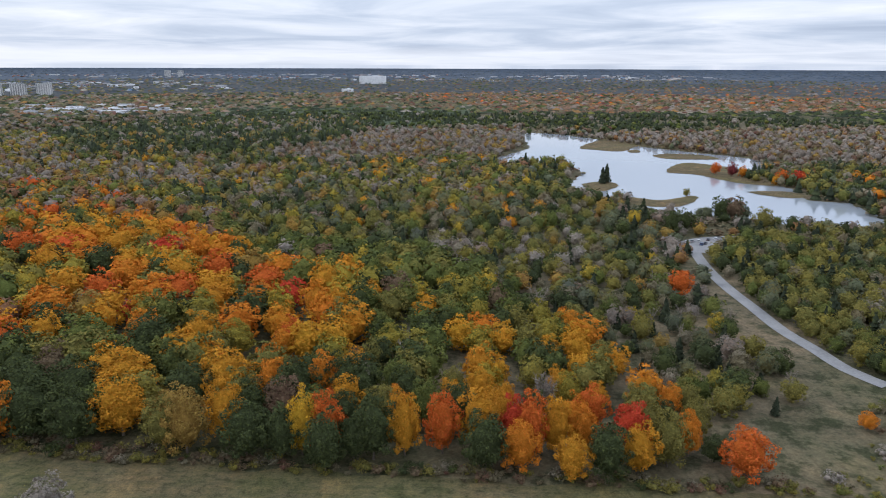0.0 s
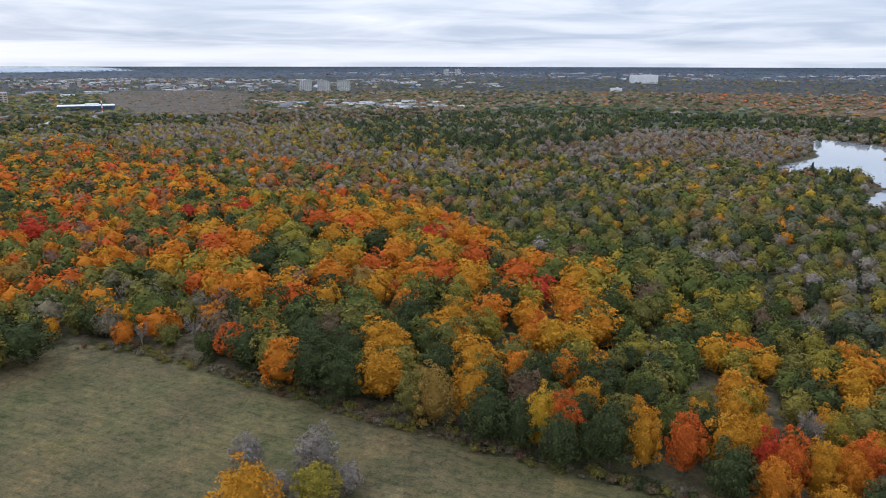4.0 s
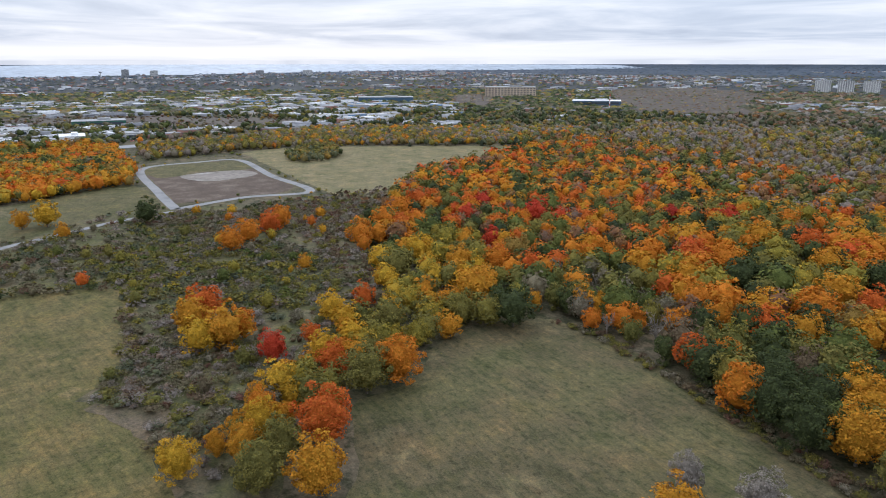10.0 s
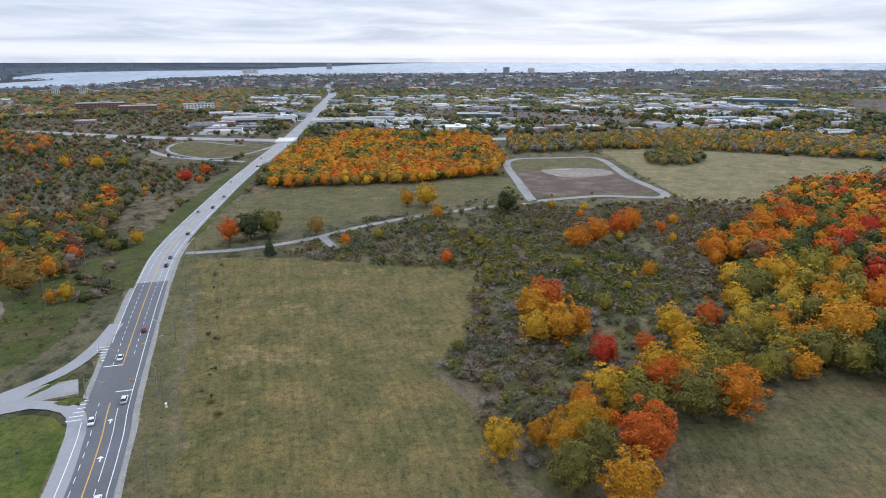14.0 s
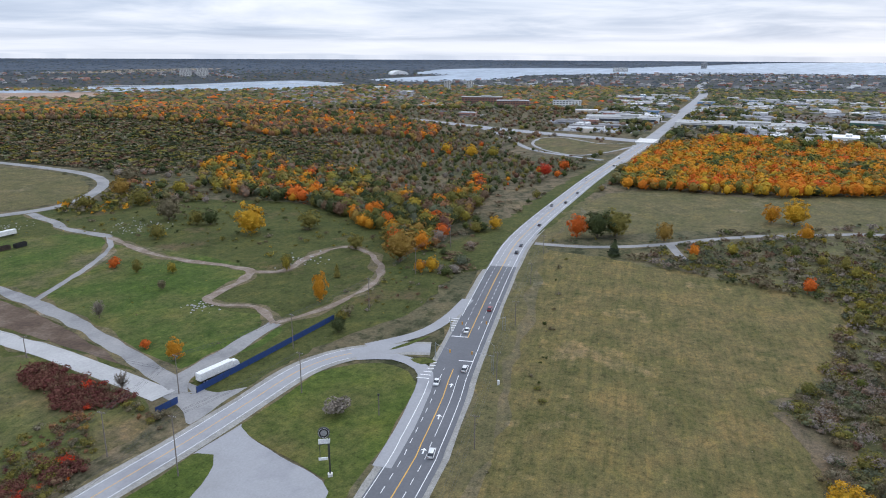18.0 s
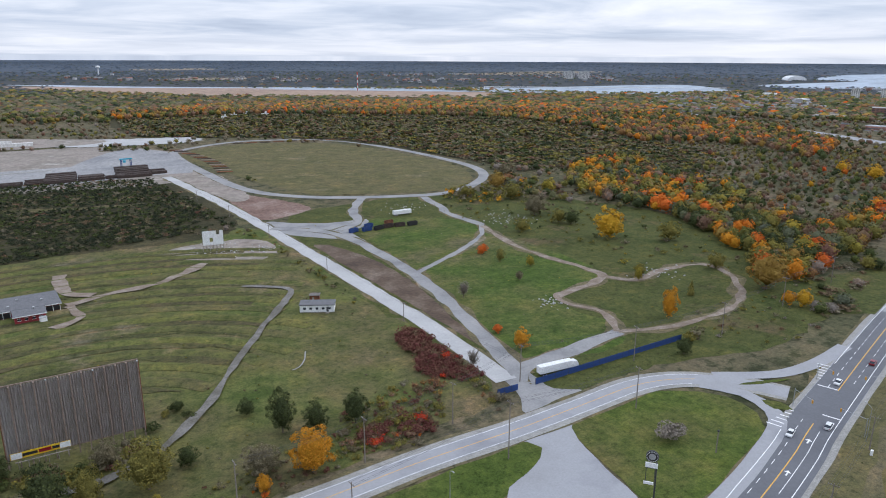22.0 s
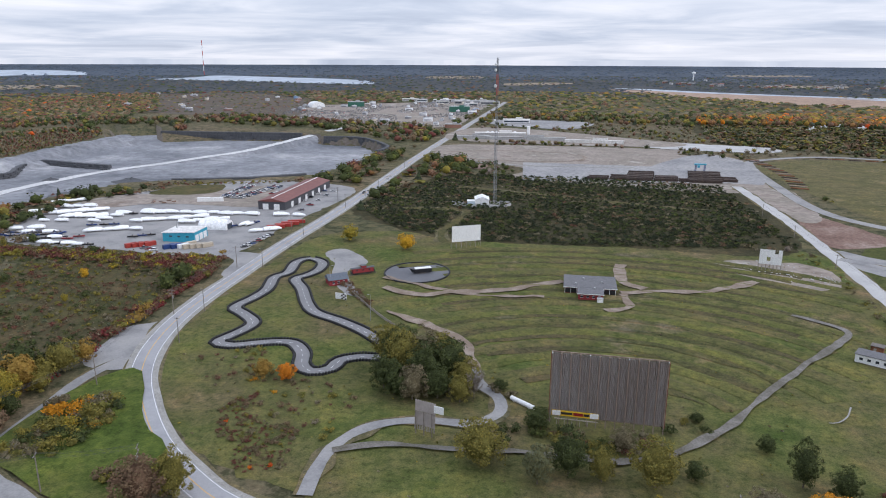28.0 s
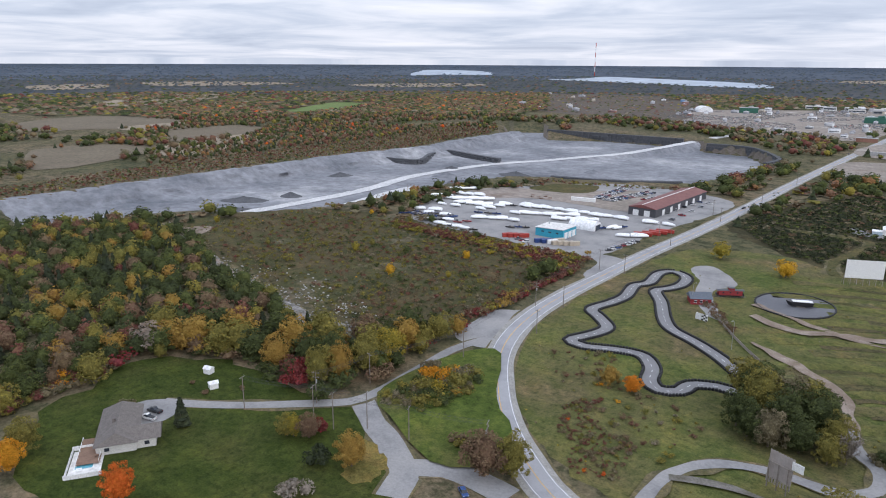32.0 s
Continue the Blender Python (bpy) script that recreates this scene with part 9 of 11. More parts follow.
def concession():
    ob = thing("concession_building", "low red concession building with flat grey roof", "building", "", (-1.2, -338, 0), 3)
    part("wall", box(bmesh.new(), 24, 18, 3.2, 0, -4, 0), M_REDWALL, ob)
    part("front_wall", box(bmesh.new(), 11.5, 9.5, 3.1, 0, 9.8, 0), M_REDWALL, ob)
    part("roof", box(bmesh.new(), 26, 20, 0.45, 0, -4, 3.25, bevel=0.05), M_ROOFGREY, ob)
    part("front_roof", box(bmesh.new(), 12.6, 10.6, 0.4, 0, 10.2, 3.2, bevel=0.05), M_ROOFGREY, ob)
    part("fascia", box(bmesh.new(), 12.7, 0.12, 0.35, 0, 15.6, 3.15), M_WHITE, ob)
    for s in (-1, 1):
        part("fascia", box(bmesh.new(), 6.6, 0.12, 0.35, s * 9.7, 6.1, 3.2), M_WHITE, ob)
        for k in range(3):
            part("porch_post", box(bmesh.new(), 0.18, 0.18, 3.2, s * (6.6 + k * 2.8), 5.8, 0), M_WHITE, ob)
        # flat black sheet on the wall imitates the shade of a recess
        part("recess_shade", box(bmesh.new(), 5.6, 0.06, 2.3, s * 9.2, 5.05, 0.3), M_BLACK, ob)
    windows_on(ob, 11, 29.2, 1.3, 1.2, 0.9, 4, 1)
    for x, y in ((-6, -2), (3, -7), (7, 2), (-2, 8)):
        part("vent", box(bmesh.new(), 0.9, 0.9, 0.8, x, y, 3.7), M_STEEL, ob)
    box_ = thing("storage_bin", "small white bin beside the concession", "bin", "", (-6.5, -320.5, 0), 10)
    part("body", box(bmesh.new(), 2.6, 2.0, 2.3, bevel=0.05), M_WHITE, box_)
    part("lid", box(bmesh.new(), 2.8, 2.2, 0.2, 0, 0, 2.3), M_STEEL, box_)


concession()


def caboose():
    ob = thing("caboose", "dark red railway caboose on a short track", "rail car", "", (118.5, -338, 0.1), math.degrees(math.atan2(-9.2, -11.8)))
    part("body", box(bmesh.new(), 11.5, 2.9, 2.4, 0, 0, 1.1, bevel=0.06), M_REDWALL, ob)
    bm = gable_roof(bmesh.new(), 13.0, 2.9, 3.5, 0.35, 0.15)
    part("roof", bm, M_CHAR, ob)
    part("cupola", box(bmesh.new(), 2.6, 2.4, 1.1, 0.6, 0, 3.6), M_REDWALL, ob)
    part("cupola_roof", box(bmesh.new(), 2.9, 2.7, 0.15, 0.6, 0, 4.7), M_CHAR, ob)
    part("frame", box(bmesh.new(), 13.2, 2.4, 0.3, 0, 0, 0.8), M_BLACK, ob)
    for s in (-1, 1):
        for k in range(3):
            part("window", box(bmesh.new(), 0.8, 0.06, 0.7, -3.5 + k * 3.4, s * 1.47, 2.2), M_GLASS, ob)
        part("platform_rail", box(bmesh.new(), 0.08, 2.6, 1.1, s * 6.5, 0, 1.1), M_BLACK, ob)
        for x in (-4.4, -2.9, 2.9, 4.4):
            part("rail_wheel", rod(bmesh.new(), (x, s * 0.75, 0.45), (x, s * 0.6, 0.45), 0.42, 0.42, 12), M_DARKSTEEL, ob)
    tr = thing("rail_track", "short dark rail track under the caboose", "track", "", (118.5, -338, 0), math.degrees(math.atan2(-9.2, -11.8)))
    for s in (-1, 1):
        part("rail", box(bmesh.new(), 16, 0.08, 0.12, 0, s * 0.72, 0.05), M_DARKSTEEL, tr)
    for k in range(16):
        part("sleeper", box(bmesh.new(), 0.25, 2.4, 0.08, -7.5 + k, 0, 0), M_POLE, tr)


caboose()


def bumper_pool():
    cx, cy, rx, ry = 90.5, -347, 17.5, 19
    pts = [(cx + rx * math.cos(a), cy + ry * math.sin(a)) for a in np.linspace(0, math.tau, 36, endpoint=False)]
    patch("basin_floor", pts, M_ASPHALT, "grey gravel floor of a round ride basin", wobble=0.2, z=0.2, step=3.0, category="paving")
    ob = thing("tyre_kerb", "low dark kerb ring around the ride basin", "kerb")
    kerb = mesh_of("kerb_block", *box_mesh(3.0, 0.7, 0.7), M_TYRE)
    for k in range(36):
        (x1, y1), (x2, y2) = pts[k], pts[(k + 1) % 36]
        piece("kerb_block", kerb, ob, pose((x1 + x2) / 2, (y1 + y2) / 2, 0, 0, 0, math.degrees(math.atan2(y2 - y1, x2 - x1))))
    ride = thing("ride_platform", "dark covered ride boat on a stand", "ride", "", (88, -347, 0.2), 30)
    bm = loft(bmesh.new(), [[(-5, -1.6, 0.6), (4, -1.6, 0.6), (5.5, 0, 0.7), (4, 1.6, 0.6), (-5, 1.6, 0.6)], [(-5.4, -2, 2.6), (4.6, -2, 2.6), (6.8, 0, 2.9), (4.6, 2, 2.6), (-5.4, 2, 2.6)]])
    part("hull", bm, M_BLACK, ride)
    part("cover", box(bmesh.new(), 9.0, 3.0, 0.25, -0.6, 0, 2.65), M_WHITE, ride)
    part("stand", box(bmesh.new(), 4.0, 2.0, 0.6), M_TIMBER, ride)


bumper_pool()


def kart_track():
    line = smooth_line(KART, 2.5, True)
    ribbon("kart_track", KART, 5.2, M_KART, "winding grey asphalt kart track", 0.1, closed=True, step=2.5)
    line_marks("kart_dashes", KART + KART[:1], 0.0, 0.16, M_LINE, "broken white centre line of the kart track", (2.0, 5.0), z=0.34)
    s = side_of(line, True)
    ob = thing("tyre_wall", "wall of stacked black tyres lining the kart track", "tyre wall")
    bm = bmesh.new()
    rod(bm, (0, 0, 0), (0, 0, 0.85), 0.62, 0.56, 8)
    rod(bm, (0.1, 0, 0.85), (0.1, 0, 1.0), 0.45, 0.4, 8)
    stack = bpy.data.meshes.new("tyre_stack")
    bm.to_mesh(stack)
    bm.free()
    stack.materials.append(M_TYRE)
    k = 0
    rest = []
    for side in (-1, 1):
        p = line + s * side * 3.3
        run = np.concatenate([[0], np.cumsum(np.linalg.norm(np.diff(p, axis=0), axis=1))])
        for u in np.arange(0, run[-1], 1.25):
            x, y = np.interp(u, run, p[:, 0]), np.interp(u, run, p[:, 1])
            if np.min(np.hypot(line[:, 0] - x, line[:, 1] - y)) < 2.9:
                continue
            if y > -262 and k < 300:
                piece("tyre_stack", stack, ob, pose(x, y, 0, 0, 0, u * 40))
                k += 1
            else:
                rest.append((x, y))
    sv = np.array([v.co[:] for v in stack.vertices])
    stack.calc_loop_triangles()
    sf = np.array([t.vertices[:] for t in stack.loop_triangles])
    v, f = join([(sv + [x, y, 0], sf) for x, y in rest])
    tagged(new("tyre_stacks", tri_mesh("tyre_stacks", v, f, M_TYRE)), "farther black tyre stacks along the kart track", "tyres", kind="stuff")
    hut = thing("kart_office", "small red kart office with grey gable roof", "building", "", (126.0, -319.5, 0), 38)
    part("wall", box(bmesh.new(), 9.5, 7.5, 3.0), M_REDWALL, hut)
    part("roof", gable_roof(bmesh.new(), 9.5, 7.5, 3.0, 2.4, 0.6), plain("blue_grey_roof", (0.10, 0.115, 0.14), 0.8), hut)
    windows_on(hut, 8, 7.5, 1.1, 1.1, 1.0, 3, 1)
    part("door", box(bmesh.new(), 1.0, 0.08, 2.1, 3.0, -3.78, 0), M_WHITE, hut)
    board = thing("checkered_board", "black and white checkered starting board", "board", "", (114.5, -296, 0), 172)
    pan = part("panel", box(bmesh.new(), 6.0, 0.2, 3.0, 0, 0, 0.3), M_WHITE, board)
    for i in range(6):
        for j in range(4):
            if (i + j) % 2 and i > 2:
                part("check", box(bmesh.new(), 0.98, 0.03, 0.73, -2.5 + i, 0.115, 0.35 + j * 0.74), M_BLACK, pan)
                part("check", box(bmesh.new(), 0.98, 0.03, 0.73, -2.5 + i, -0.115, 0.35 + j * 0.74), M_BLACK, pan)
    for x in (-2.6, 2.6):
        part("leg", box(bmesh.new(), 0.2, 0.9, 0.35, x, 0, 0), M_TIMBER, board)


kart_track()


def shack():
    ob = thing("site_office", "white site office trailer with a grey flat roof", "building", "", (-110.5, -274.5, 0), -28)
    part("wall", box(bmesh.new(), 15, 6.5, 3.1, 0, 0, 0.35), M_WHITE, ob)
    part("roof", box(bmesh.new(), 15.6, 7.2, 0.3, 0, 0, 3.45, bevel=0.04), M_ROOFGREY, ob)
    part("skirt", box(bmesh.new(), 14.6, 6.2, 0.35), M_TIMBER, ob)
    for side in (-1, 1):
        windows_on(ob, 13.5, 6.5, 1.5, 1.2, 1.0, 5, side)
    part("door", box(bmesh.new(), 1.0, 0.08, 2.1, -4.6, 3.3, 0.5), M_CHAR, ob)
    part("step", box(bmesh.new(), 1.6, 1.2, 0.4, -4.6, 3.9, 0), M_TIMBER, ob)
    sh = thing("timber_shed", "small brown timber shed behind the office", "shed", "", (-114.5, -288, 0), -28)
    part("wall", box(bmesh.new(), 4.4, 3.6, 2.6), M_RUSTY, sh)
    part("roof", box(bmesh.new(), 4.9, 4.1, 0.2, 0, 0, 2.6), M_ROOFTAN, sh)
    part("door", box(bmesh.new(), 1.0, 0.06, 1.9, 0.6, 1.83, 0), M_TIMBER, sh)


shack()
ob = thing("barrier_tank", "long white tank lying in the grass", "tank", "", (17.2, -210.8, 0), math.degrees(math.atan2(5.7, -8.2)))
part("shell", rod(bmesh.new(), (-5, 0, 0.9), (5, 0, 0.9), 0.8, 0.8, 14), M_WHITE, ob)
for x in (-3.4, 3.4):
    part("saddle", box(bmesh.new(), 0.4, 1.5, 0.5, x, 0, 0), M_CONC, ob)


def parking_rows():
    """Curved earth ramps facing the big screen."""
    cx, cy = -9.7, -196.0
    for k, r in enumerate(np.arange(50, 232, 12.2)):
        a0, a1 = (-58, 52) if r < 120 else (-46, 40) if r < 170 else (-36, 32)
        rng = np.random.default_rng(k)
        a0, a1 = radians(-90 + a0 + rng.uniform(-4, 4)), radians(-90 + a1 + rng.uniform(-4, 4))
        n = 40
        verts, faces = [], []
        prof = ((-4.4, 0.0), (-1.6, 0.34), (0.3, 0.56), (1.6, 0.12), (2.6, 0.0))
        for i in range(n + 1):
            a = a0 + (a1 - a0) * i / n
            end = min(1.0, i / 4, (n - i) / 4)
            wob = rng.normal(0, 0.25)
            for u, z in prof:
                rr = r + u + wob
                verts.append((cx + rr * math.cos(a), cy + rr * math.sin(a), 0.20 + z * end))
        m = len(prof)
        for i in range(n):
            for j in range(m - 1):
                q = i * m + j
                faces.append((q, q + 1, q + m + 1, q + m))
        if k % 5 != 1:
            arc = [(cx + (r - 6.2) * math.cos(a0 + (a1 - a0) * i / 12), cy + (r - 6.2) * math.sin(a0 + (a1 - a0) * i / 12)) for i in range(1, 12)]
            ribbon("wheel_rut", arc, 3.2 + 1.0 * (k % 2), M_RUT, "brown worn rut behind a parking ramp", 0.06, jitter=0.9, step=3.0)
        ob = new("parking_row", mesh_of("parking_row", verts, faces, M_ROWS if k % 2 else M_ROWS_B, True))
        tagged(ob, "curved earth parking ramp of the drive-in", "earth ramp", kind="structure")


M_RUT = grass_material("rut_grass", [(0.058, 0.062, 0.026), (0.084, 0.072, 0.040), (0.070, 0.074, 0.030), (0.150, 0.128, 0.098)])
M_ROWS = grass_material("row_grass", [(0.076, 0.099, 0.025), (0.107, 0.106, 0.04), (0.095, 0.106, 0.034), (0.165, 0.129, 0.084)])
M_ROWS_B = grass_material("worn_row_grass", [(0.068, 0.089, 0.024), (0.109, 0.099, 0.047), (0.089, 0.097, 0.034), (0.17, 0.131, 0.101)])
parking_rows()
for pts, w in (([(13, -350), (36, -331), (66, -317), (79, -311), (100, -318)], 5.0), ([(-17, -388), (-17, -358), (-28, -346)], 6.0), ([(-16, -338), (-40, -345), (-62, -352), (-85, -372)], 5.0), ([(38, -234), (50, -262), (88, -285)], 4.0), ([(-16, -335), (-20, -318), (-10, -308)], 4.5), ([(105, -334), (60, -318), (20, -322)], 3.2)):
    ribbon("worn_track", pts, w, M_TRACK, "worn gravel track across the drive-in", 0.52, jitter=0.8, step=2.5)


M_PALEBLUE = plain("pale_blue_cladding", (0.46, 0.54, 0.60), 0.6)


def lattice_mast():
    H, n = 113.0, 28
    ob = thing("radio_mast", "tall grey lattice radio mast with faded red bands", "mast", "", (80.6, -549.9, 0), 20)
    M_MW = plain("mast_grey", (0.075, 0.075, 0.08), 0.6)
    M_ML = plain("mast_pale_grey", (0.20, 0.205, 0.215), 0.55)
    M_MR = plain("mast_faded_red", (0.34, 0.075, 0.055), 0.6)
    R = lambda z: 1.5 - 0.7 * z / H
    for k in range(n):
        z0, z1 = H * k / n, H * (k + 1) / n
        # the lower 18 sections are a paler grey than those above
        mat = M_ML if k < 18 else M_MR if 21 <= k < 25 else M_MW
        c = [[(R(z) * math.cos(a), R(z) * math.sin(a), z) for a in (0.5, 2.6, 4.7)] for z in (z0, z1)]
        for i in range(3):
            j = (i + 1) % 3
            part("leg", rod(bmesh.new(), c[0][i], c[1][i], 0.13, 0.13, 4), mat, ob)
            part("brace", rod(bmesh.new(), c[0][i], c[1][j], 0.06, 0.06, 3), mat, ob)
            part("brace", rod(bmesh.new(), c[0][j], c[1][i], 0.06, 0.06, 3), mat, ob)
            part("strut", rod(bmesh.new(), c[1][i], c[1][j], 0.08, 0.08, 3), mat, ob)
    for z, r in ((108, 1.2), (104, 1.2), (92, 1.4), (66, 1.0)):
        bm = bmesh.new()
        rod(bm, (1.2, 0.4, z), (1.8, 0.7, z), r, r * 0.9, 14)
        part("dish", bm, M_WHITE, ob)
    part("antenna", rod(bmesh.new(), (0, 0, H), (0, 0, H + 3.5), 0.1, 0.05, 5), M_WHITE, ob)
    hut = thing("transmitter_hut", "white gabled transmitter house with a low annex", "building", "", (89.5, -541, 0), 102)
    part("wall", box(bmesh.new(), 13, 11, 4.6), M_WHITE, hut)
    part("gable", loft(bmesh.new(), [[(-6.48, -5.5, 4.6), (6.48, -5.5, 4.6), (6.48, 5.5, 4.6), (-6.48, 5.5, 4.6)], [(-6.48, -0.1, 6.6), (6.48, -0.1, 6.6), (6.48, 0.1, 6.6), (-6.48, 0.1, 6.6)]]), M_WHITE, hut)
    part("roof", gable_roof(bmesh.new(), 13, 11, 4.66, 2.3, 0.4), M_WHITEWALL, hut)
    part("door", box(bmesh.new(), 0.08, 1.1, 2.1, 6.54, -1.0, 0), M_STEEL, hut)
    part("window", box(bmesh.new(), 0.08, 1.2, 1.0, 6.54, 2.4, 1.3), M_GLASS_FAR, hut)
    part("annex", box(bmesh.new(), 6.5, 6.0, 3.0, 2.5, -8.6, 0), M_PALEBLUE, hut, "pale blue annex with a flat roof")
    part("annex_roof", box(bmesh.new(), 6.9, 6.4, 0.2, 2.5, -8.6, 3.0), M_WHITE, hut)
    patch("hut_lot", [(70, -530), (110, -528), (116, -545), (72, -556)], M_GREYTRACK, "gravel pad around the transmitter hut", wobble=1.0, z=0.3, category="paving", step=4.0)


lattice_mast()


# ---- steel yard ----
def steel_stack(x, y, w, d, h, turn=0, label="dark rusty stack of steel beams in the yard"):
    ob = thing("steel_stack", label, "steel", "stacks in the yard", (x, y, 0.2), turn)
    beam = mesh_of("beam", *box_mesh(w, 1.1, 0.75), M_DARKRUST)
    rows, lays = int(d / 1.35), int(h / 0.85)
    rng = np.random.default_rng(int(abs(x * y)) % 1000)
    for j in range(lays):
        for i in range(rows):
            if j == lays - 1 and rng.uniform() < 0.35:
                continue
            piece("beam", beam, ob, pose(rng.normal(0, 0.3), -d / 2 + i * 1.35, 0.2 + j * 0.85, 0, 0, rng.normal(0, 0.4)))


for x, y, w, n in ((1, -684, 19, 2), (-20, -690, 18, 2), (-38, -688, 25, 5), (-63, -690, 21, 3), (-83, -692, 16, 1), (-99, -690, 30, 6), (-122, -700, 13, 2)):
    for k in range(n):
        steel_stack(x - 0.25 * k * 4, y - 11 * k, w, 8, 2.6, 4)


def gantry():
    ob = thing("gantry_crane", "blue steel yard crane behind the stacks", "crane", "", (-101.7, -760, 0.2), 5)
    for sx in (-4.5, 4.5):
        for sy in (-2.5, 2.5):
            part("leg", box(bmesh.new(), 0.6, 0.6, 7.5, sx, sy, 0), M_BLUEF, ob)
    part("bridge", box(bmesh.new(), 12, 1.2, 1.2, 0, 0, 7.5), M_TEAL, ob)
    part("cab", box(bmesh.new(), 2.4, 2.2, 2.4, 2.0, 2.2, 4.8, bevel=0.1), M_TEAL, ob)
    part("sill_beam", box(bmesh.new(), 0.6, 6, 0.6, -4.5, 0, 0.2), M_BLUEF, ob)
    part("sill_beam", box(bmesh.new(), 0.6, 6, 0.6, 4.5, 0, 0.2), M_BLUEF, ob)


gantry()


def pipe_bundle(x, y, length, turn, material, label):
    ob = thing("pipe_bundle", label, "pipes", "bundles round the oval track", (x, y, 0.2), turn)
    n = 7
    for k in range(n):
        bm = bmesh.new()
        rod(bm, (-length / 2, (k - n / 2) * 0.62, 0.3), (length / 2, (k - n / 2) * 0.62, 0.3), 0.28, 0.28, 6)
        part("pipe", bm, material, ob)
    for s in (-1, 1):
        part("bearer", box(bmesh.new(), 0.25, n * 0.66, 0.06, s * length * 0.3, -0.3, -0.04), M_TIMBER, ob)


for k in range(16):
    f = k / 15
    pipe_bundle(-172 - 12 * math.sin(f * 2.6), -868 + f * 190, 15, -22 + 6 * math.sin(k), (M_RUSTY, M_DARKRUST, M_BEAM)[k % 3], "rusty brown bundle of steel pipes by the oval track")
for k in range(9):
    pipe_bundle(-255 - k * 17, -903 + k * 3.0, 13, 172 + 4 * math.sin(k * 2), (M_DARKRUST, M_RUSTY)[k % 2], "dark rusty bundle of steel pipes by the oval track")

# ---- boat yard ----
def wrapped_boat(size, peak, label):
    """A boat on a trailer under white shrink wrap, bow towards +x."""
    ob = thing("wrapped_boat", label, "boat", "boats in the yard")
    L, w = size, size * 0.16
    st = ((-L / 2, 0.9, 0.75), (-L * 0.2, 1.0, 1.0), (L * 0.15, 0.95, 0.85), (L * 0.38, 0.55, 0.45), (L / 2, 0.05, 0.1))
    bm = loft(bmesh.new(), [[(x, -w * k, 0.9), (x, -w * k * 0.55, 0.45), (x, w * k * 0.55, 0.45), (x, w * k, 0.9), (x, w * k, 1.5), (x, 0.0, 1.5 + peak * p), (x, -w * k, 1.5)] for x, k, p in st])
    part("cover", bm, M_WRAP, ob)
    part("trailer", box(bmesh.new(), L * 0.8, 0.5, 0.16, 0, 0, 0.34), M_STEEL, ob)
    for s in (-1, 1):
        wheel(ob, -L * 0.12, s * w * 0.7, 0.3)
    return ob


def bare_boat(size, paint, label):
    ob = thing("boat", label, "boat", "boats in the yard")
    L, w = size, size * 0.15
    st = ((-L / 2, 0.9), (-L * 0.2, 1.0), (L * 0.15, 0.95), (L * 0.38, 0.55), (L / 2, 0.05))
    bm = loft(bmesh.new(), [[(x, -w * k, 1.4), (x, -w * k * 0.5, 0.5), (x, w * k * 0.5, 0.5), (x, w * k, 1.4)] for x, k in st])
    part("hull", bm, paint, ob)
    part("cockpit", box(bmesh.new(), L * 0.5, w * 1.3, 0.06, -L * 0.1, 0, 1.4), M_TIMBER, ob)
    part("console", box(bmesh.new(), L * 0.12, w, 0.6, L * 0.02, 0, 1.4, bevel=0.05), M_GLASS, ob)
    part("trailer", box(bmesh.new(), L * 0.8, 0.5, 0.16, 0, 0, 0.34), M_STEEL, ob)
    for s in (-1, 1):
        wheel(ob, -L * 0.12, s * w * 0.7, 0.3)
    return ob


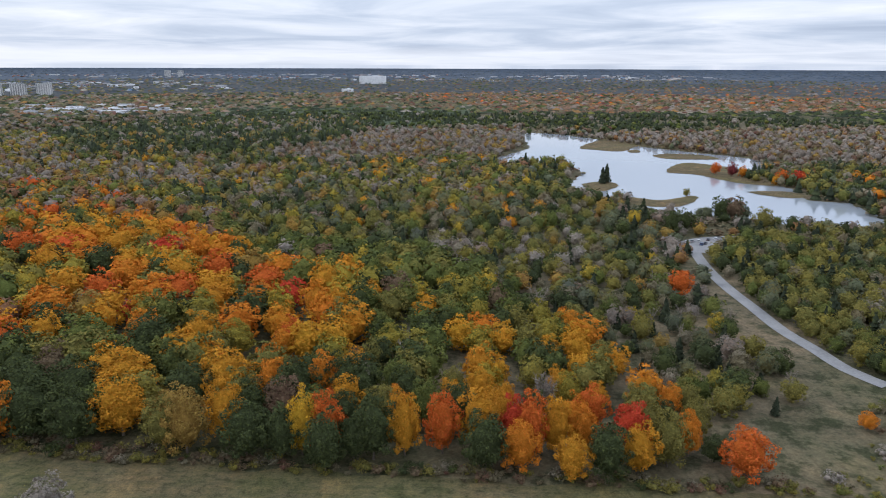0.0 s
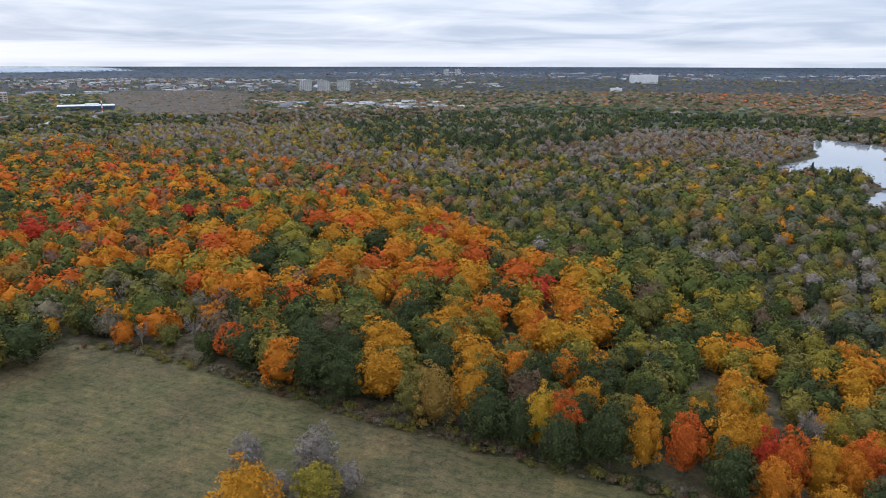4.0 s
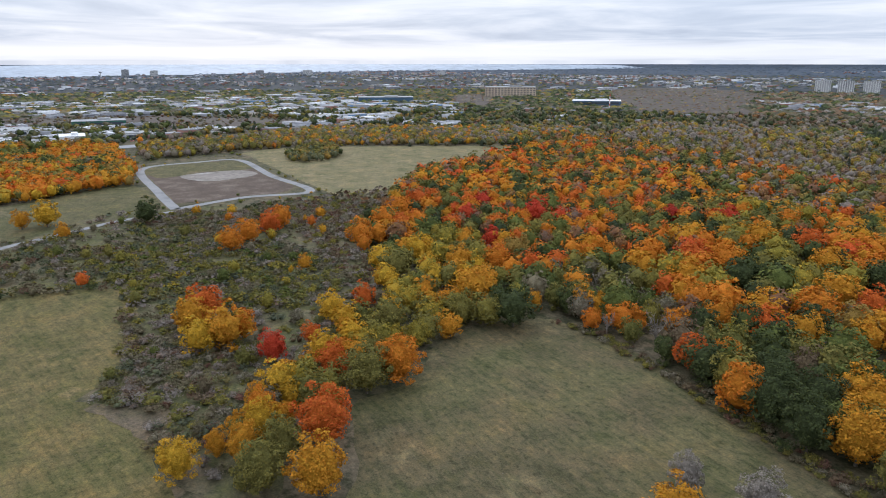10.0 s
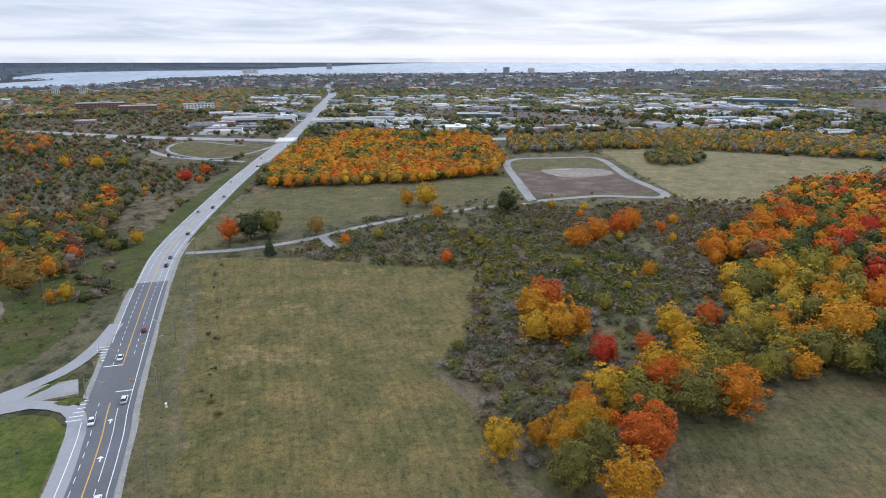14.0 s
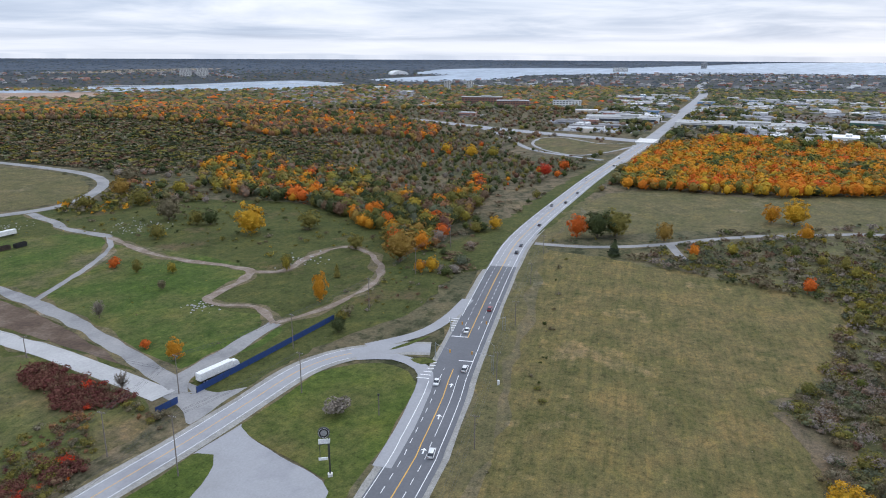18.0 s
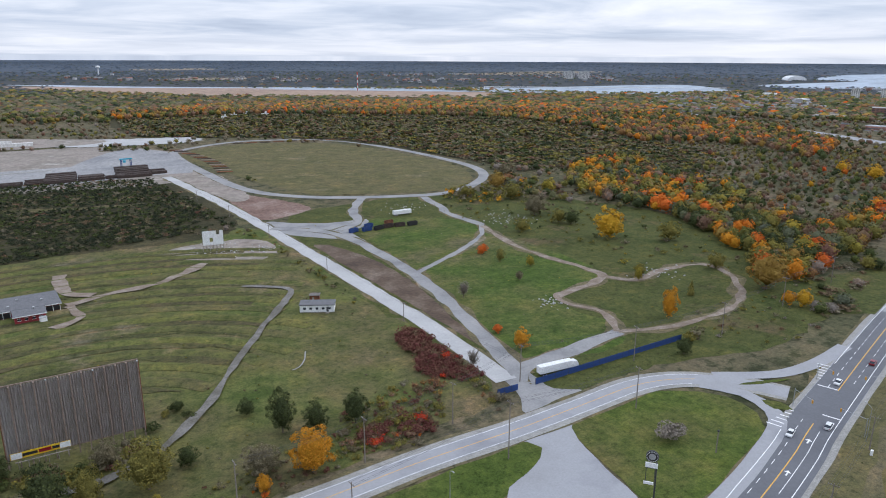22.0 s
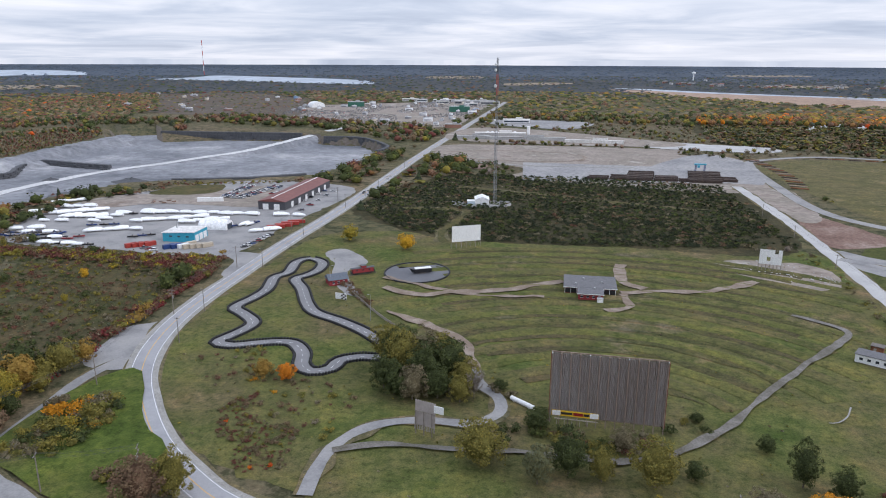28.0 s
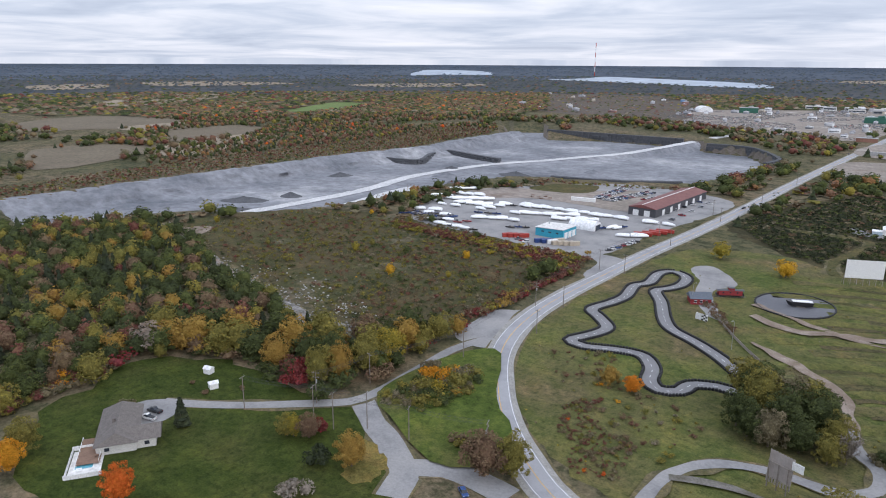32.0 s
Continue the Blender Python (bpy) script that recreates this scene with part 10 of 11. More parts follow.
def boat_yard():
    models = [wrapped_boat(9.5, 1.3, "boat under white shrink wrap on a trailer"), wrapped_boat(12.0, 1.8, "large boat under white shrink wrap"), wrapped_boat(7.5, 0.9, "small boat under white shrink wrap"),
              bare_boat(7.0, M_BLUEF, "open dark blue boat on a trailer"), bare_boat(6.5, M_BLACK, "open black boat on a trailer"), bare_boat(7.0, CAR_PAINT["dark red"], "open red boat on a trailer")]
    used = set()
    rng = np.random.default_rng(5)

    def put(k, x, y, turn):
        m = pose(x, y, 0.25, 0, 0, turn)
        if k in used:
            copy_thing(models[k], m)
        else:
            models[k].matrix_basis = m
            used.add(k)
    for (x1, y1), (x2, y2), n, kinds, turn in (
            ((407, -424), (399, -433), 3, (0, 2), 40), ((421, -458), (405, -472), 4, (2, 0), 45), ((398, -446), (383, -451), 3, (1, 0), 10), ((388, -425), (362, -443), 7, (0, 1), 50), ((373, -417), (350, -423), 6, (0, 1), 50),
            ((343, -408), (339, -438), 4, (0, 1), 15), ((376, -402), (366, -404), 2, (2, 0), 20), ((366, -382), (360, -388), 1, (1,), 25), ((376, -375), (372, -378), 1, (0,), 25), ((327, -446), (247, -456), 9, (1, 0), 6),
            ((332, -438), (318, -446), 3, (4, 1, 1), 8), ((314, -417), (279, -440), 6, (0, 1), 25), ((278, -421), (259, -436), 4, (1, 0), 22), ((323, -384), (300, -396), 4, (1, 0), 28), ((335, -396), (322, -404), 3, (3, 4), 28),
            ((375, -357), (356, -368), 6, (3, 3, 4), 40), ((374, -368), (341, -375), 10, (4, 3, 4, 0), 35), ((366, -360), (340, -370), 7, (3, 4, 4), 30), ((350, -352), (331, -364), 6, (4, 0, 4), 25), ((325, -362), (321, -369), 2, (5,), 25),
            ((331, -350), (302, -352), 6, (0, 2, 4), 18), ((223, -460), (212, -462), 2, (1, 0), 10), ((238, -420), (231, -432), 4, (3, 0, 2), 60), ((218, -410), (210, -417), 2, (0, 1), 28), ((288, -377), (281, -384), 3, (4, 3), 28)):
        for i in range(n):
            f = i / max(1, n - 1)
            put(kinds[i % len(kinds)], x1 + (x2 - x1) * f + rng.normal(0, 0.8), y1 + (y2 - y1) * f + rng.normal(0, 0.8), turn + rng.normal(0, 7) + (180 if rng.uniform() < 0.3 else 0))
    blue = thing("workshop", "turquoise metal workshop with a pale flat roof", "building", "", (254, -383, 0), 5)
    W, D = 21, 18
    bm = loft(bmesh.new(), [[(-W / 2, -D / 2, 0), (W / 2, -D / 2, 0), (W / 2, D / 2, 0), (-W / 2, D / 2, 0)], [(-W / 2, -D / 2, 6.4), (W / 2, -D / 2, 5.6), (W / 2, D / 2, 5.6), (-W / 2, D / 2, 6.4)]])
    part("wall", bm, M_TEAL, blue)
    bm = loft(bmesh.new(), [[(-W / 2 - .5, -D / 2 - .5, 6.44), (W / 2 + .5, -D / 2 - .5, 5.6), (W / 2 + .5, D / 2 + .5, 5.6), (-W / 2 - .5, D / 2 + .5, 6.44)], [(-W / 2 - .5, -D / 2 - .5, 6.8), (W / 2 + .5, -D / 2 - .5, 5.96), (W / 2 + .5, D / 2 + .5, 5.96), (-W / 2 - .5, D / 2 + .5, 6.8)]])
    part("roof", bm, M_CONC, blue)
    for k in range(3):
        part("garage_door", box(bmesh.new(), 0.1, 4.2, 4.4, -W / 2 - 0.03, -5.6 + k * 5.4, 0), M_WHITE, blue)
    for k in range(3):
        part("window", box(bmesh.new(), 2.0, 0.08, 0.9, -6 + k * 5.5, D / 2 + 0.03, 3.2), M_GLASS_FAR, blue)
    part("flue", rod(bmesh.new(), (7, -3, 5.6), (7, -3, 10.5), 0.35, 0.35, 8), M_STEEL, blue)
    dome(251, -414, 12, 6.5, 20, "grey-white arched fabric boat shelter open at one end", "boat_shelter", 96)
    hall = thing("storage_hall", "long charcoal hall with rust red metal roof", "building", "", (244, -529, 0), 93)
    part("wall", box(bmesh.new(), 102, 22, 6.4), M_CHAR, hall)
    part("roof", gable_roof(bmesh.new(), 102, 22, 6.4, 2.6, 0.6), M_ROOFRED, hall)
    part("ridge_cap", box(bmesh.new(), 103, 0.7, 0.2, 0, 0, 8.95), M_WHITE, hall)
    for k in range(6):
        part("garage_door", box(bmesh.new(), 4.5, 0.1, 4.4, -38 + k * 15, 11.04, 0), M_WHITE, hall)
        part("garage_door", box(bmesh.new(), 4.5, 0.1, 4.4, -38 + k * 15, -11.04, 0), M_WHITE, hall)
    part("end_door", box(bmesh.new(), 0.1, 4.6, 4.6, 51.04, 4, 0), M_WHITE, hall)
    part("end_door", box(bmesh.new(), 0.1, 4.6, 4.6, 51.04, -5, 0), M_WHITE, hall)
    M_CRED = plain("container_red", (0.32, 0.035, 0.025), 0.6)
    M_CBEIGE = plain("container_beige", (0.42, 0.36, 0.28), 0.6)
    for x, y, t, mat, lab in ((274, -356, 60, M_CRED, "red shipping container in the yard"), (271, -358, 60, M_CRED, "red shipping container in the yard"), (268, -360, 60, M_CRED, "red shipping container in the yard"), (265, -362, 60, M_CRED, "red shipping container in the yard"),
                              (250, -359, 60, M_BLUEF, "blue shipping container in the yard"), (246, -361, 60, M_BLUEF, "blue shipping container in the yard"), (242, -362, 60, M_WHITE, "white shipping container in the yard"),
                              (238.5, -362, 60, M_CBEIGE, "beige shipping container in the yard"), (235.5, -364, 60, M_CBEIGE, "beige shipping container in the yard"), (232.5, -366, 60, M_CBEIGE, "beige shipping container in the yard"), (229.5, -368, 60, M_CBEIGE, "beige shipping container in the yard"), (241, -368, 60, M_CBEIGE, "beige shipping container in the yard")):
        container(x, y, t, 7.0, mat, lab, "shipping_container", 2.6, False)
    for x, y, t, l in ((308, -494, 20, 12), (299, -497, 20, 10)):
        container(x, y, t, l, M_WHITE, "long white storage trailer in the yard", "storage_trailer", 3.2, False)
    for x, y in ((211, -423), (208, -429), (206, -435), (204, -441)):
        container(x, y, 22, 12.0, M_CRED, "long red boat trailer body in the yard", "storage_trailer", 2.2, False)
    cols = ["white", "silver", "grey", "black", "white", "blue", "white", "dark red"]
    k = 0
    for (x1, y1), (x2, y2), n, t in (((304, -515), (311, -569), 15, 10), ((299, -513), (304, -566), 14, 10), ((292, -511), (285, -573), 16, 10), ((286, -511), (279, -570), 14, 10), ((270, -536), (266, -550), 4, 10), ((207, -372), (205, -402), 9, 40), ((246, -366), (243, -371), 2, 30), ((264, -355), (256, -352), 3, 40), ((232, -500), (232, -560), 5, 0), ((218, -480), (224, -560), 5, 0)):
        for i in range(n):
            f = i / (n - 1)
            park(x1 + (x2 - x1) * f, y1 + (y2 - y1) * f, t + rng.normal(0, 3), cols[k * 5 % 8], ("car", "suv", "pickup")[k % 3], "cars in the yard", 0.25)
            k += 1
    patch("yard_lot", [(324, -500), (325, -580), (275, -600), (225, -590), (205, -560), (206, -470), (215, -440), (290, -470)], M_GREYTRACK, "pale gravel parking lot beside the hall", wobble=1.5, z=0.15, category="yard")
    for k, (x, y) in enumerate(((336, -480), (341, -484), (346, -480), (338, -489), (331, -486), (350, -487))):
        s = thing("timber_pile", "brown pile of old timber and scrap", "pile", "", (x, y, 0.25), k * 47)
        for j in range(6):
            part("plank", box(bmesh.new(), 3.2, 0.4, 0.25, 0.3 * math.sin(j * 2), -0.9 + j * 0.35, 0.26 * (j % 3), j * 17), (M_TIMBER, M_RUSTY)[j % 2], s)


boat_yard()
patch("yard_dirt", [(401, -467), (393, -499), (330, -532), (290, -575), (262, -513), (255, -484), (337, -478), (367, -454)], M_DIRT, "brown trampled dirt in the storage yard", wobble=2.0, z=0.30, category="yard")
patch("yard_grass", [(374, -512), (368, -547), (334, -568), (321, -530), (345, -514)], M_ROUGH, "rough grass behind the storage yard", wobble=1.5, z=0.36)
patch("kart_lot", [(154, -372), (146, -384), (123, -360), (128, -342), (119, -322), (108, -304), (114, -303), (126, -318), (136, -338), (140, -352)], M_GREYTRACK, "grey asphalt lot beside the kart track", wobble=0.5, z=0.10, step=3.0, category="paving")


def board_fence(pts):
    """A low brown fence of upright boards between posts."""
    ob = thing("board_fence", "low brown board fence beside the kart track", "fence")
    line = smooth_line(pts, 2.2)
    panel = mesh_of("board_panel", *box_mesh(2.2, 0.08, 1.3), M_TIMBER)
    post = mesh_of("post", *box_mesh(0.14, 0.14, 1.5), M_TIMBER)
    for p, q in zip(line[:-1], line[1:]):
        a = math.degrees(math.atan2(q[1] - p[1], q[0] - p[0]))
        piece("board_panel", panel, ob, pose((p[0] + q[0]) / 2, (p[1] + q[1]) / 2, 0.2, 0, 0, a))
        piece("post", post, ob, pose(p[0], p[1], 0.1))


board_fence([(112, -305), (96, -286), (87, -276), (79, -268)])


# ---- bungalow and garden ----
def bungalow():
    ob = thing("bungalow", "tan-roofed bungalow with deck and fenced pool", "house", "", (203.5, -72.5, 0), -28)
    part("wall", box(bmesh.new(), 24, 11, 3.0), M_SIDING, ob)
    part("wing_wall", box(bmesh.new(), 9, 8, 3.0, -6.5, -7.0, 0), M_SIDING, ob)
    part("roof", gable_roof(bmesh.new(), 24, 11, 3.0, 3.0, 0.7, 2.0), M_ROOFTAN, ob)
    bm = gable_roof(bmesh.new(), 13, 9, 3.02, 2.5, 0.6)
    bmesh.ops.transform(bm, matrix=Matrix.Translation((-6.5, -5.5, 0)) @ Matrix.Rotation(radians(90), 4, "Z"), verts=bm.verts[:])
    part("wing_roof", bm, M_ROOFTAN, ob)
    part("chimney", box(bmesh.new(), 1.0, 0.8, 1.6, -2, 1.2, 5.0), M_ROOFTAN, ob)
    for side in (-1, 1):
        windows_on(ob, 22, 11, 1.1, 1.4, 1.1, 5, side)
    for y in (-8.5, 2.5):
        part("window", box(bmesh.new(), 0.08, 1.4, 1.1, -12.04 if y > 0 else -11.04, y, 1.1), M_GLASS, ob)
    part("gable_trim", box(bmesh.new(), 9.2, 0.12, 0.25, -6.5, -11.1, 2.9), M_WHITE, ob)
    deck = thing("deck", "brown board deck behind the bungalow", "deck", "", (198.5, -62.0, 0), -28)
    for k in range(16):
        part("board", box(bmesh.new(), 15, 0.38, 0.08, 0, -2.8 + k * 0.4, 0.7), M_DECKW, deck)
    for x in (-7.2, -3.6, 0, 3.6, 7.2):
        for y in (-2.8, 3.2):
            part("post", box(bmesh.new(), 0.12, 0.12, 1.7, x, y, 0), M_WHITE, deck)
    for y in (-2.8, 3.2):
        part("rail", box(bmesh.new(), 14.6, 0.1, 0.1, 0, y, 1.68), M_WHITE, deck)
    for k, (x, y, c) in enumerate(((202, -63.5, M_DECKW), (197, -63, M_REDWALL), (194, -61.5, M_DECKW))):
        s = thing("garden_table", "small garden table on the deck", "table", "", (x, y, 0.78), 20 * k)
        part("top", rod(bmesh.new(), (0, 0, 0.7), (0, 0, 0.76), 0.6, 0.6, 12), c, s)
        part("leg", rod(bmesh.new(), (0, 0, 0), (0, 0, 0.7), 0.08, 0.08, 6), M_DARKSTEEL, s)
    pool = thing("swimming_pool", "turquoise swimming pool with pale surround", "pool", "", (194.0, -58.8, 0), -28)
    part("surround", box(bmesh.new(), 14.0, 8.6, 0.22), M_CONC, pool)
    part("water", box(bmesh.new(), 8.6, 4.6, 0.06, 1.0, 0.4, 0.2), M_POOL, pool)
    part("coping", box(bmesh.new(), 9.2, 0.35, 0.12, 1.0, 2.9, 0.2), M_WHITE, pool)
    part("coping", box(bmesh.new(), 9.2, 0.35, 0.12, 1.0, -2.1, 0.2), M_WHITE, pool)
    part("step", box(bmesh.new(), 1.6, 1.6, 0.16, -3.6, 1.6, 0.2), M_WHITE, pool)
    fen = thing("pool_fence", "pale board fence around the pool", "fence", "", (194.0, -58.8, 0), -28)
    pan = mesh_of("board_panel", *box_mesh(1.9, 0.08, 1.5), M_WHITE)
    side = mesh_of("board_panel", *box_mesh(0.08, 1.9, 1.5), M_WHITE)
    for k in range(8):
        piece("board_panel", pan, fen, pose(-7.0 + 2.0 * k, 4.6, 0))
    for k in range(5):
        piece("board_panel", side, fen, pose(-8.0, -4.0 + 2.0 * k, 0))
        piece("board_panel", side, fen, pose(8.0, -4.0 + 2.0 * k, 0))
    park(206, -82.5, 18, "white", "pickup", "", 0.22)
    park(209, -86, 18, "black", "pickup", "", 0.22)
    park(105, -123.7, 150, "blue", "car", "", 0.22)
    patch("house_parking", [(204, -92), (214, -94), (220, -84), (212, -78), (202, -80)], M_GREYTRACK, "gravel parking place beside the bungalow", wobble=0.4, z=0.19, step=3.0, category="paving")
    for x, y, t, lab in ((224, -113.5, 20, "small white garden shed on the lawn"), (211.5, -108.5, 75, "narrow white garden shed on the lawn")):
        s = thing("garden_shed", lab, "shed", "", (x, y, 0), t)
        part("wall", box(bmesh.new(), 3.0, 2.6, 2.1), M_WHITE, s)
        part("roof", gable_roof(bmesh.new(), 3.0, 2.6, 2.1, 0.8, 0.25), M_WHITEWALL, s)
        part("door", box(bmesh.new(), 1.0, 0.06, 1.8, 0, -1.33, 0), M_SIDING, s)


bungalow()


# ---- single trees and shrubs of the open ground ----
SINGLE = [  # x, y, height, colour, form
    (194, -88, 8.5, PINE, "cone"), (169, -58, 9, RUST, "broad"), 
    (245, -80, 11, OLIVE, "broad"), (205, -42, 9, GOLD, "broad"), (213, -48, 10, OLIVE, "broad"), 
    (157, -159, 6, OLIVE, "bush"), (148, -168, 6, OLIVE, "bush"), (166, -173, 5.5, DRAB, "bush"), (152, -163, 5, LIME, "bush"), (160, -168, 6, GOLD, "bush"),
    (26, -221, 3.5, DARKGREEN, "bush"), (22, -215, 3, DRAB, "bush"), (-38, -213, 3, DARKGREEN, "bush"), (-29, -203, 3.5, DARKGREEN, "bush"),
    (52, -216, 12, DARKGREEN, "broad"), (62, -222, 13, OLIVE, "broad"), (45, -222, 12, DARKGREEN, "broad"), (70, -232, 12, OLIVE, "broad"), (38, -216, 9, OLIVE, "broad"), (61, -208, 9, DARKGREEN, "broad"), (54, -206, 9, DRAB, "broad"), (46, -209, 9, DARKGREEN, "broad"), (38, -208, 7, OLIVE, "broad"), (65, -228, 12, DARKGREEN, "broad"), (55, -227, 12, DRAB, "broad"), (58, -206, 8, DARKGREEN, "broad"), (66, -212, 9, DARKGREEN, "broad"), (34, -212, 7, TWIG, "bare"), (50, -230, 11, OLIVE, "broad"),
    (27, -219, 4, DRAB, "bush"), 
    (-40, -206, 2.6, DARKGREEN, "bush"), (-34, -210, 2.4, OLIVE, "bush"),
    (-214, -263, 4, DRAB, "broad"), (-234, -279, 5, LIME, "broad"), (-227, -313, 5, RUST, "broad"), (-175, -255, 7, TWIG, "bare"), 
    (-269, -202, 6, OLIVE, "cone"), (-271, -236, 6, OLIVE, "broad"), 
    (-157, -119, 6.5, TWIG, "bush"), (-223, -166, 5, OLIVE, "bush"), (-229, -167, 5, DRAB, "bush"), (-136, -190, 6, TWIG, "bare"), (-300, -165, 7, YELLOW, "broad"), (-296, -170, 6, GOLD, "broad"),
    (145, 612, 14, PINE, "cone"), (140, 606, 12, PINE, "cone"), (82, 690, 14, PINE, "cone"), (100, 622, 13, PINE, "cone"), (94, 640, 12, PINE, "cone"), (126, 424, 13, PINE, "cone"), (141, 418, 13, DARKGREEN, "broad"), (151, 424, 12, DARKGREEN, "broad"), (187, 457, 14, DARKGREEN, "broad"), (194, 454, 14, BROWN, "broad"), (199, 458, 12, DARKGREEN, "broad"), (201, 425, 13, OLIVE, "broad"), (193, 544, 6, OLIVE, "broad"), (116, 439, 11, PINE, "cone"),
    (262, 665, 10, RUST, "broad"), (272, 650, 11, MAROON, "broad"), (280, 645, 9, ORANGE, "broad"), (300, 610, 11, RUST, "broad"), (312, 605, 11, RED, "broad"), (290, 600, 8, GOLD, "broad"),
]

# trees of the open ground: x, y, height, breadth, colour
SITE_TREES = [(-313, -300, 20.3, 1.24, YELLOW), (-341, -277, 13.3, 1.4, OLIVE), (-319, -341, 10.5, 1.4, DARKGREEN), (-315, -349, 10.4, 1.36, OLIVE), (-277, -341, 9.8, 1.4, OLIVE), (-307, -452, 12.3, 1.4, OLIVE),
    (-354, -474, 15.2, 1.4, DULLGOLD), (-338, -431, 14.1, 1.4, OLIVE), (-315, -375, 17.2, 1.4, DRAB), (-379, -436, 13.4, 1.4, LIME), (-309, -473, 6.6, 1.4, OLIVE), (-308, -189, 20.3, 1.37, DULLGOLD),
    (-316, -224, 9.6, 1.4, OLIVE), (-392, -513, 14.6, 1.4, DRAB), (-235, -186, 15.5, 0.6, GOLD), (-265, -231, 8.4, 0.69, LIME), (-225, -294, 8.3, 0.83, OLIVE), (-161, -194, 8.9, 1.03, GOLD)]
SITE_TREES_B = [(-211, -158, 7, 1.18, DARKGREEN), (-163, -212, 4, 1.4, RUST), (-224, -311, 5.6, 1.12, RUST), (-329, -205, 13.4, 1.15, RUST), (-391, -214, 10.6, 1.17, RUST), (-681, -329, 15.3, 1.4, YELLOW),
    (-700, -370, 12.7, 1.4, YELLOW), (-693, -309, 13.5, 1.4, LIME), (-609, -218, 12.7, 1.4, RED), (-650, -213, 11.1, 1.4, RUST), (-518, -241, 10.9, 1.32, RUST), (-399, -174, 9, 1.4, YELLOW),
    (-506, -187, 7.1, 1.4, OLIVE), (-338, -215, 12, 1.4, OLIVE)]
DRIVE_IN_TREES = [(25, -173, 14.9, 1.4, OLIVE), (0, -173, 14.4, 1.09, DARKGREEN), (-9, -172, 11.8, 0.87, OLIVE), (-23, -173, 15.6, 1.15, OLIVE), (8, -167, 12.9, 0.91, DULLGREEN), (-56, -198, 6, 1.37, DARKGREEN),
    (-62, -182, 15.1, 0.74, DARKGREEN), (-83, -176, 11.8, 0.91, DARKGREEN), (-71, -178, 10.1, 1.05, DARKGREEN), (-34, -179, 6.2, 1.4, DARKGREEN), (-62, -158, 14.1, 1.12, GOLD), (-50, -164, 10, 1.37, DRAB),
    (-48, -156, 5.6, 0.99, GOLD), (-23, -158, 7.5, 0.78, LIME), (-15, -189, 8.4, 1.4, DRAB), (11, -196, 7.9, 1.4, DARKGREEN), (26, -219, 5, 1.4, DARKGREEN), (-38, -212, 4, 1.33, DARKGREEN)]
HOUSE_TREES = [(107, -135, 14, 1.4, BROWN), (100, -139, 15.3, 0.9, OLIVE), (111, -210, 7.5, 1.4, DULLGOLD), (102, -210, 7, 1.38, ORANGE), (109, -391, 10.9, 1.4, YELLOW), (150, -404, 11, 1.4, LIME),
    (260, -107, 13, 1.4, DULLGREY), (257, -115, 12.5, 1.4, DULLGOLD), (247, -121, 16, 1.4, DULLGOLD), (236, -125, 15, 1.2, OLIVE), (232, -131, 16, 1.28, OLIVE), (223, -133, 13, 1.32, DARKGREEN), (210, -134, 14, 1.16, DULLGOLD), (216, -146, 17, 1.1, DULLGOLD),
    (187, -137, 16, 1.0, OLIVE), (183, -143, 17, 0.8, DULLGOLD), (181, -155, 17, 1.14, OLIVE), (180, -166, 17, 0.95, LIME), (195, -150, 15, 1.2, DARKGREEN), (203, -143, 14, 1.1, DARKGREEN), (190, -165, 16, 1.2, OLIVE), (186, -180, 15, 1.2, DULLGOLD), (184, -197, 13, 1.2, OLIVE), (195, -190, 15, 1.3, DARKGREEN), (200, -170, 15, 1.2, BROWN), (208, -158, 16, 1.2, OLIVE), (225, -148, 16, 1.2, DARKGREEN), (240, -136, 16, 1.3, DULLGOLD), (255, -128, 15, 1.3, DARKGREEN), (270, -118, 15, 1.3, OLIVE), (182, -206, 10, 1.1, DULLGOLD),
    (165, -108, 8, 1.3, OLIVE), (163, -109, 8.5, 0.8, LIME), (159, -112, 9, 1.2, BROWN), (137, -111, 12, 1.1, DULLGOLD)]
YARD_SHRUBS = [(207, -320, 4.5, 1.2, LIME), (212, -356, 3.5, 1.0, DULLGOLD), (191, -249, 6, 1.2, DULLGOLD), (193, -257, 5.5, 1.2, DULLGOLD), (190, -264, 4, 1.2, MAROON), (194, -283, 4, 1.2, MAROON), (195, -292, 4.5, 1.2, MAROON), (212, -315, 4.5, 1.2, MAROON), (231, -326, 4, 1.3, MAROON), (196, -311, 5, 1.1, OLIVE), (192, -238, 5, 1.2, OLIVE), (191, -230, 4.5, 1.2, MAROON), (254, -315, 4, 1.2, LIME), (284, -337, 4, 1.1, LIME), (271, -328, 3.5, 1.2, OLIVE), (241, -314, 3.5, 1.3, BROWN), (236, -270, 4, 1.2, DARKGREEN), (255, -261, 3.5, 1.2, OLIVE), (254, -241, 4, 1.3, DARKGREEN)]
